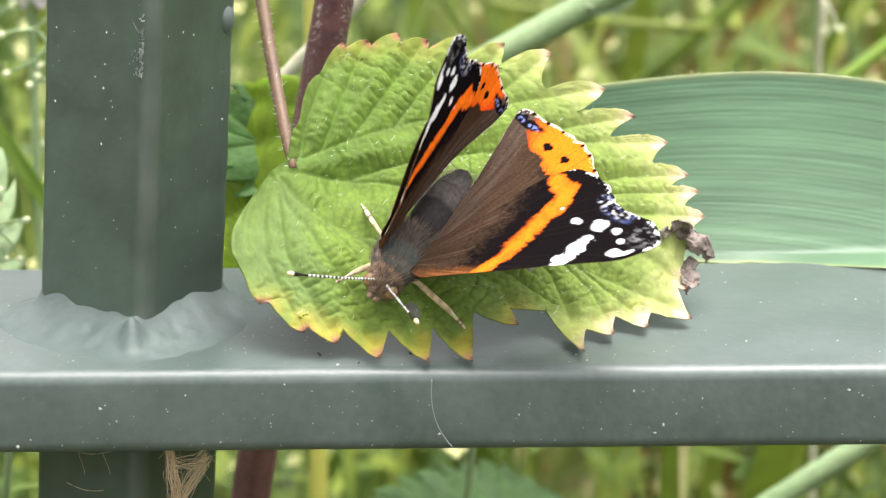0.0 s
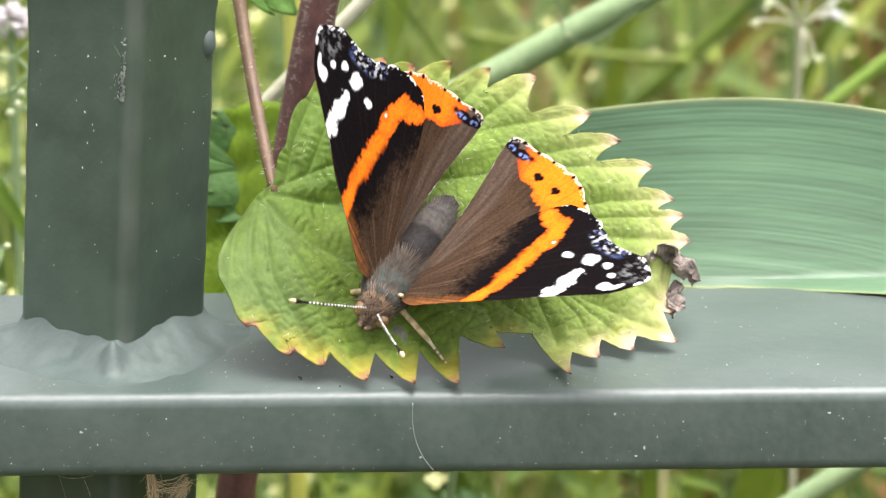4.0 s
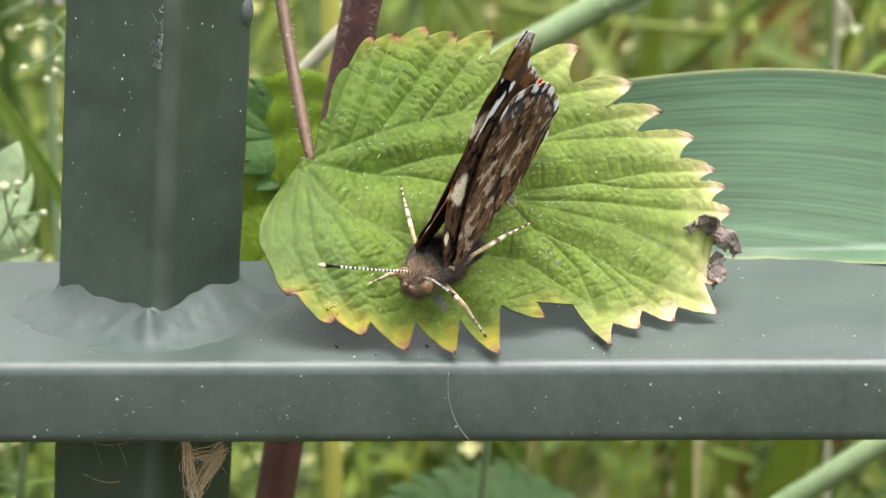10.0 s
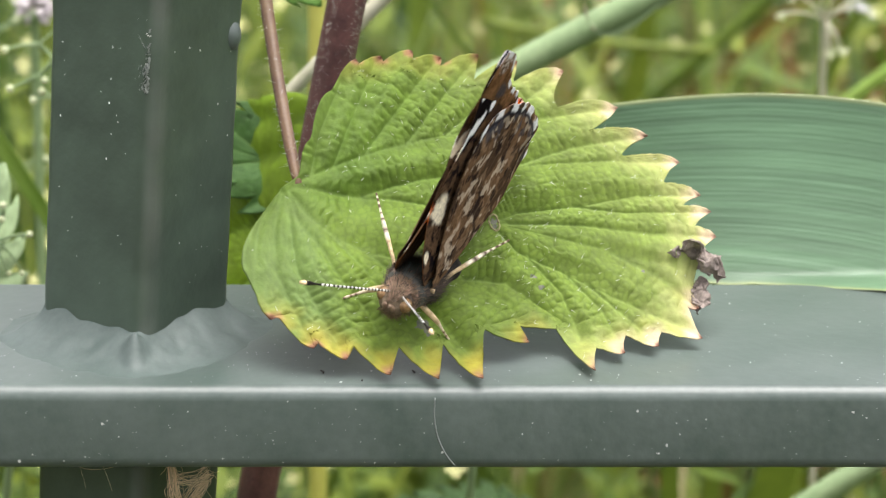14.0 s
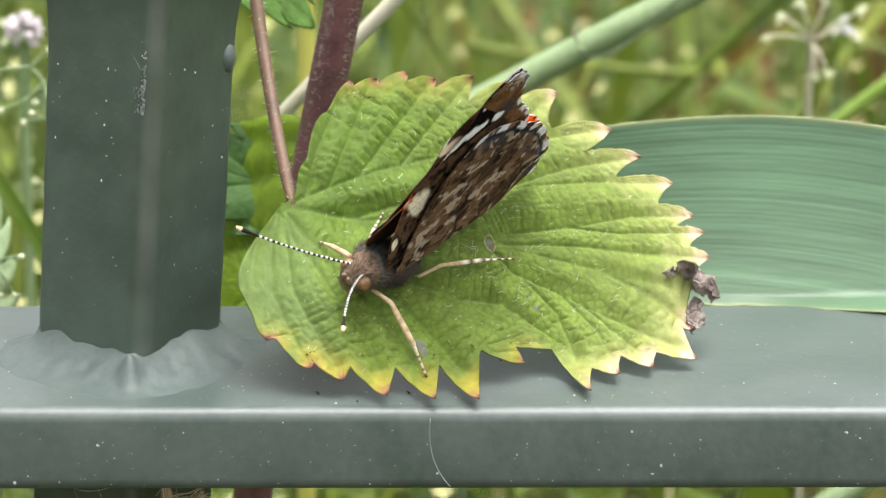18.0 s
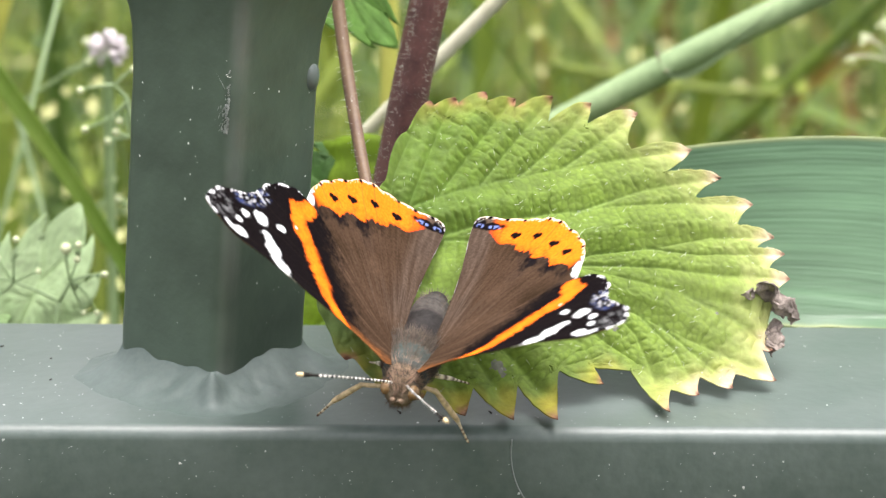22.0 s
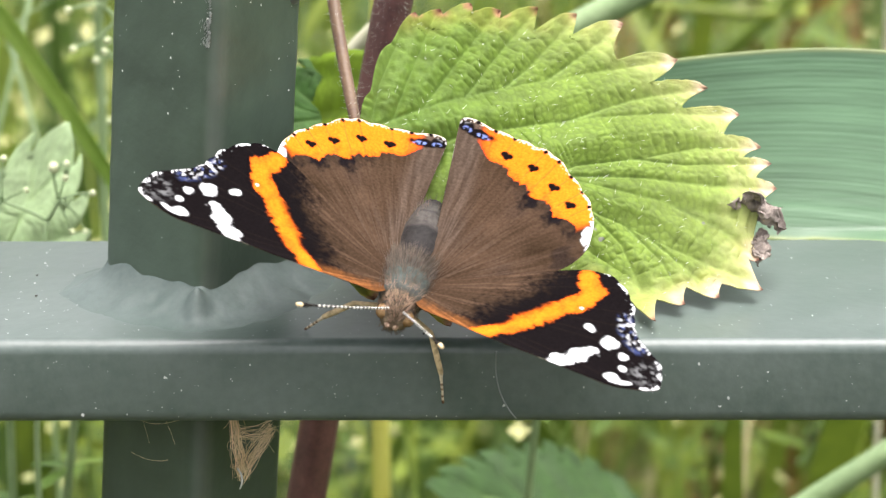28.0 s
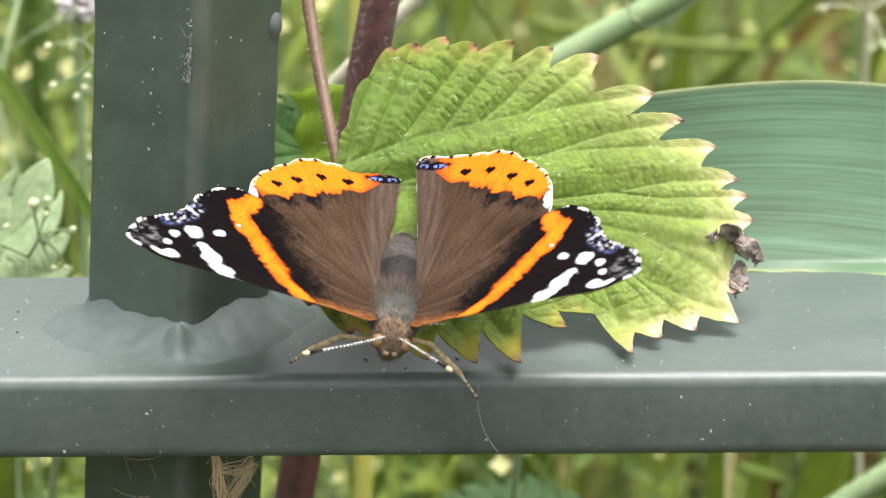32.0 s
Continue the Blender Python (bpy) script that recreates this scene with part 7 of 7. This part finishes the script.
# sway of the nettle's stem: seconds, sideways shift
STEM_SWAY = [(0, 0.0003), (2, 0.0001), (5, 0.0006), (6, 0.0013), (9, 0.0021), (12, 0.0007), (18, 0.0007), (24, 0.0001), (32, -0.0001)]
LEG_ROWS = {
    "front_right": [
        (0, pose(-0.00190, -0.00156, 0.00176, 39.82, 17.17, 33.23)),
        (2, pose(-0.00167, 0.00155, 0.00274, 25.35, 35.60, -8.97)),
        (2.5, pose(-0.00265, 0.00122, 0.00284, 27.93, 27.95, -2.03)),
        (5.5, pose(-0.00200, 0.00153, 0.00371, 21.50, 39.88, -7.83)),
        (12, pose(-0.00314, 0.00068, 0.00260, 23.13, 21.92, 5.60)),
        (17, pose(-0.00304, 0.00082, 0.00203, 20.74, 17.52, 4.44)),
        (18, pose(-0.00183, 0.00246, 0.00094, 7.35, 10.83, -16.49)),
        (18.6, pose(-0.00206, 0.00128, 0.00203, 11.76, 23.68, 2.52)),
        (19.4, pose(0.00174, 0.00179, -0.00059, 22.20, -2.82, 36.19)),
        (20, pose(0.00262, 0.00250, -0.00413, 21.04, 56.05, 29.87)),
        (20.5, pose(0.00362, 0.00199, -0.00320, 14.91, 40.03, 7.07)),
        (21, pose(0.00301, 0.00090, -0.00228, 6.38, 34.56, -25.64)),
        (21.2, pose(0.00268, 0.00131, -0.00213, 9.62, 41.18, -19.27)),
        (22, pose(0.00240, 0.00131, -0.00146, 9.37, 33.49, -22.39)),
        (23, pose(0.00234, 0.00144, -0.00149, 11.47, 37.21, -17.12)),
        (24, pose(0.00217, 0.00150, -0.00137, 12.45, 40.51, -15.23)),
        (30, pose(0.00232, 0.00148, -0.00147, 13.37, 37.92, -14.28)),
        (31, pose(0.00196, 0.00154, -0.00080, 15.06, 20.10, -13.10)),
        (32, pose(0.00287, 0.00107, -0.00196, 11.26, 31.98, -25.02)),
    ],
    "front_left": [
        (0, pose(-0.00003, 0.00185, 0.00021, 44.02, -18.54, 18.29)),
        (0.5, pose(0.00105, 0.00170, -0.00023, 48.40, 0.78, 11.12)),
        (1, pose(0.00120, 0.00144, -0.00049, 47.58, 6.25, 5.54)),
        (1.5, pose(0.00031, 0.00176, -0.00017, 43.76, -4.30, 13.60)),
        (2, pose(-0.00094, 0.00156, -0.00036, 42.43, -12.50, 3.10)),
        (2.5, pose(-0.00105, 0.00151, -0.00044, 41.30, -6.74, -2.33)),
        (4.5, pose(0.00180, 0.00124, 0.00043, 40.46, -7.74, 2.26)),
        (12, pose(0.00151, 0.00360, 0.00129, 27.63, -16.65, 40.13)),
        (17, pose(0.00103, 0.00432, 0.00174, 23.66, -20.77, 52.06)),
        (18, pose(-0.00159, 0.00167, -0.00061, 23.35, -4.02, 14.16)),
        (18.4, pose(0.00074, 0.00073, 0.00092, 16.29, -21.49, -18.08)),
        (18.6, pose(-0.00080, 0.00152, -0.00035, 13.47, -6.80, -2.17)),
        (19, pose(-0.00054, 0.00165, -0.00043, 15.03, 1.65, 5.84)),
        (19.4, pose(0.00025, 0.00222, 0.00035, 16.90, -15.26, 23.11)),
        (20, pose(-0.00126, 0.00157, -0.00048, 22.09, -18.51, -15.34)),
        (20.5, pose(-0.00107, 0.00159, 0.00031, 18.87, -57.09, 12.04)),
        (21, pose(-0.00169, 0.00160, -0.00072, 22.58, -40.51, 14.95)),
        (21.2, pose(-0.00125, 0.00173, -0.00021, 21.56, -36.91, 30.00)),
        (22, pose(-0.00100, 0.00193, 0.00021, 20.82, -39.65, 35.90)),
        (23, pose(-0.00124, 0.00172, -0.00025, 27.57, -32.27, 19.47)),
        (24, pose(-0.00190, 0.00176, -0.00118, 37.73, -46.27, 3.25)),
        (30, pose(-0.00166, 0.00170, -0.00083, 44.84, -51.37, 3.30)),
        (31, pose(-0.00151, 0.00167, -0.00056, 47.17, -64.15, 1.04)),
        (32, pose(-0.00155, 0.00159, -0.00052, 44.05, -29.71, 13.58)),
    ],
    "hind_right": [
        (0, pose(0.00139, -0.00106, -0.00046, 7.12, 3.39, -36.53)),
        (0.5, pose(0.00139, -0.00106, -0.00046, 7.12, 3.39, -36.53)),
        (1, pose(0.00092, -0.00074, -0.00042, 6.65, -6.79, -36.29)),
        (1.5, pose(0.00130, -0.00091, -0.00051, 1.42, -11.43, -46.16)),
        (5.5, pose(0.00187, -0.00153, -0.00054, -1.33, -10.77, -49.69)),
        (12, pose(0.00218, -0.00154, 0.00001, -6.76, -44.29, -32.98)),
        (17, pose(0.00262, -0.00180, 0.00025, -11.27, -43.58, -29.28)),
        (18, pose(0.00029, 0.00063, -0.00123, -23.83, -27.40, -49.30)),
        (20.5, pose(-0.00048, 0.00230, 0.00107, -7.65, 14.28, -51.30)),
        (32, pose(-0.00048, 0.00230, 0.00107, -7.65, 14.28, -51.30)),
    ],
    "hind_left": [
        (0, pose(0.00048, 0.00230, 0.00107, -7.65, -14.28, 51.30)),
        (5.4, pose(0.00048, 0.00230, 0.00107, -7.65, -14.28, 51.30)),
        (5.8, pose(-0.00213, -0.00279, 0.00032, 26.18, 39.61, 77.66)),
        (12, pose(-0.00213, -0.00279, 0.00032, 26.18, 39.61, 77.66)),
        (17, pose(-0.00197, -0.00269, 0.00025, 25.73, 39.73, 81.44)),
        (18, pose(-0.00329, -0.00476, 0.00153, 28.55, 39.47, 71.63)),
        (18.4, pose(-0.00243, -0.00249, -0.00075, 27.14, 7.34, 63.47)),
        (18.6, pose(-0.00355, -0.00429, -0.00101, 27.88, 4.76, 63.53)),
        (19.4, pose(-0.00357, -0.00507, -0.00035, 28.58, 14.08, 68.79)),
        (20.5, pose(0.00048, 0.00230, 0.00107, -7.65, -14.28, 51.30)),
        (32, pose(0.00048, 0.00230, 0.00107, -7.65, -14.28, 51.30)),
    ],
}
ANTENNA_ROWS = {
    "right": [
        (0, pose(0.00070, 0.00420, 0.00160, 27.17, -15.84, 29.11)),
        (0.5, pose(0.00070, 0.00420, 0.00160, 30.50, -18.40, 28.32)),
        (2, pose(0.00070, 0.00420, 0.00160, 22.70, -11.91, 26.35)),
        (2.5, pose(0.00070, 0.00420, 0.00160, 22.33, -12.20, 29.28)),
        (4.5, pose(0.00070, 0.00420, 0.00160, 32.72, -20.50, 28.77)),
        (5, pose(0.00070, 0.00420, 0.00160, 27.01, -15.41, 27.77)),
        (6, pose(0.00070, 0.00420, 0.00160, 8.20, -4.14, 35.23)),
        (12, pose(0.00070, 0.00420, 0.00160, -1.36, 1.29, 32.37)),
        (17, pose(0.00070, 0.00420, 0.00160, 2.25, -0.85, 35.51)),
        (18, pose(0.00070, 0.00420, 0.00160, -18.38, 9.52, 12.44)),
        (18.4, pose(0.00070, 0.00420, 0.00160, -7.66, 5.51, 6.48)),
        (18.6, pose(0.00070, 0.00420, 0.00160, -13.22, 7.45, 22.02)),
        (19, pose(0.00070, 0.00420, 0.00160, -22.93, 11.20, 7.29)),
        (19.4, pose(0.00070, 0.00420, 0.00160, 21.79, -11.21, 25.94)),
        (19.6, pose(0.00070, 0.00420, 0.00160, 12.76, -5.21, 22.80)),
        (20, pose(0.00070, 0.00420, 0.00160, 0.18, 1.59, 17.84)),
        (20.5, pose(0.00070, 0.00420, 0.00160, 10.36, -3.08, 16.05)),
        (21, pose(0.00070, 0.00420, 0.00160, 13.48, -5.21, 19.85)),
        (21.2, pose(0.00070, 0.00420, 0.00160, 15.22, -5.63, 16.10)),
        (22, pose(0.00070, 0.00420, 0.00160, 16.94, -7.04, 19.08)),
        (23, pose(0.00070, 0.00420, 0.00160, 16.52, -6.46, 16.83)),
        (24, pose(0.00070, 0.00420, 0.00160, 16.43, -6.38, 16.69)),
        (30, pose(0.00070, 0.00420, 0.00160, 17.93, -7.09, 15.74)),
        (31, pose(0.00070, 0.00420, 0.00160, 25.98, -13.66, 23.24)),
        (32, pose(0.00070, 0.00420, 0.00160, 12.27, -4.62, 20.40)),
    ],
    "left": [
        (0, pose(-0.00070, 0.00420, 0.00160, 38.06, 17.21, -20.74)),
        (0.5, pose(-0.00070, 0.00420, 0.00160, 47.90, 25.03, -16.28)),
        (1, pose(-0.00070, 0.00420, 0.00160, 46.38, 22.39, -14.18)),
        (1.5, pose(-0.00070, 0.00420, 0.00160, 42.80, 20.53, -18.18)),
        (2, pose(-0.00070, 0.00420, 0.00160, 36.36, 17.94, -27.80)),
        (2.5, pose(-0.00070, 0.00420, 0.00160, 33.99, 15.24, -25.07)),
        (4.5, pose(-0.00070, 0.00420, 0.00160, 40.54, 20.60, -25.10)),
        (5, pose(-0.00070, 0.00420, 0.00160, 44.26, 23.70, -23.00)),
        (12, pose(-0.00070, 0.00420, 0.00160, 9.73, 1.45, -24.95)),
        (17, pose(-0.00070, 0.00420, 0.00160, 10.68, 1.96, -25.59)),
        (18, pose(-0.00070, 0.00420, 0.00160, -2.54, -3.28, -30.38)),
        (18.4, pose(-0.00070, 0.00420, 0.00160, 5.60, 0.28, -31.29)),
        (18.6, pose(-0.00070, 0.00420, 0.00160, -11.45, -7.27, -13.81)),
        (19, pose(-0.00070, 0.00420, 0.00160, 18.66, 5.65, -24.39)),
        (19.4, pose(-0.00070, 0.00420, 0.00160, 13.88, 2.95, -21.97)),
        (19.6, pose(-0.00070, 0.00420, 0.00160, 11.67, 2.64, -27.36)),
        (20, pose(-0.00070, 0.00420, 0.00160, 12.14, 2.99, -28.40)),
        (20.5, pose(-0.00070, 0.00420, 0.00160, 9.13, 1.70, -29.47)),
        (21, pose(-0.00070, 0.00420, 0.00160, 18.98, 6.38, -27.82)),
        (21.2, pose(-0.00070, 0.00420, 0.00160, 18.59, 7.01, -33.00)),
        (22, pose(-0.00070, 0.00420, 0.00160, 16.24, 5.47, -31.29)),
        (23, pose(-0.00070, 0.00420, 0.00160, 20.27, 8.14, -33.97)),
        (24, pose(-0.00070, 0.00420, 0.00160, 24.61, 11.04, -35.22)),
        (30, pose(-0.00070, 0.00420, 0.00160, 27.73, 13.34, -36.13)),
        (31, pose(-0.00070, 0.00420, 0.00160, 19.82, 6.87, -27.99)),
        (32, pose(-0.00070, 0.00420, 0.00160, 21.35, 9.22, -36.44)),
    ],
}


def motions():
    walk(fly, FLY_ROWS)
    for side, sgn in (("right", 1), ("left", -1)):
        for pair, k in (("fore", 0 if sgn > 0 else 1), ("hind", 2 if sgn > 0 else 3)):
            walk(wings[pair, side], [(r[0], pose(sgn * hinge_at(r[1 + k]), 0.00005, 0.00243) @ pose(0, 0, 0, 0, -sgn * r[1 + k], 0) @ pose(0, 0, 0, r[9 + k], 0, 0) @ pose(0, 0, 0, 0, 0, -sgn * r[5 + k])) for r in WING_ROWS])
        walk(antennae[side], ANTENNA_ROWS[side])
    for name, rows in LEG_ROWS.items():
        walk(legs[name], rows)
    for piece in swaying:
        walk(piece, [(t, Matrix.Translation((dx, 0, 0))) for t, dx in STEM_SWAY])
    walk(leaf, [(t, Matrix.Translation((dx, 0, dz)) @ LEAF_M) for t, dx, dz in SWAY])


motions()
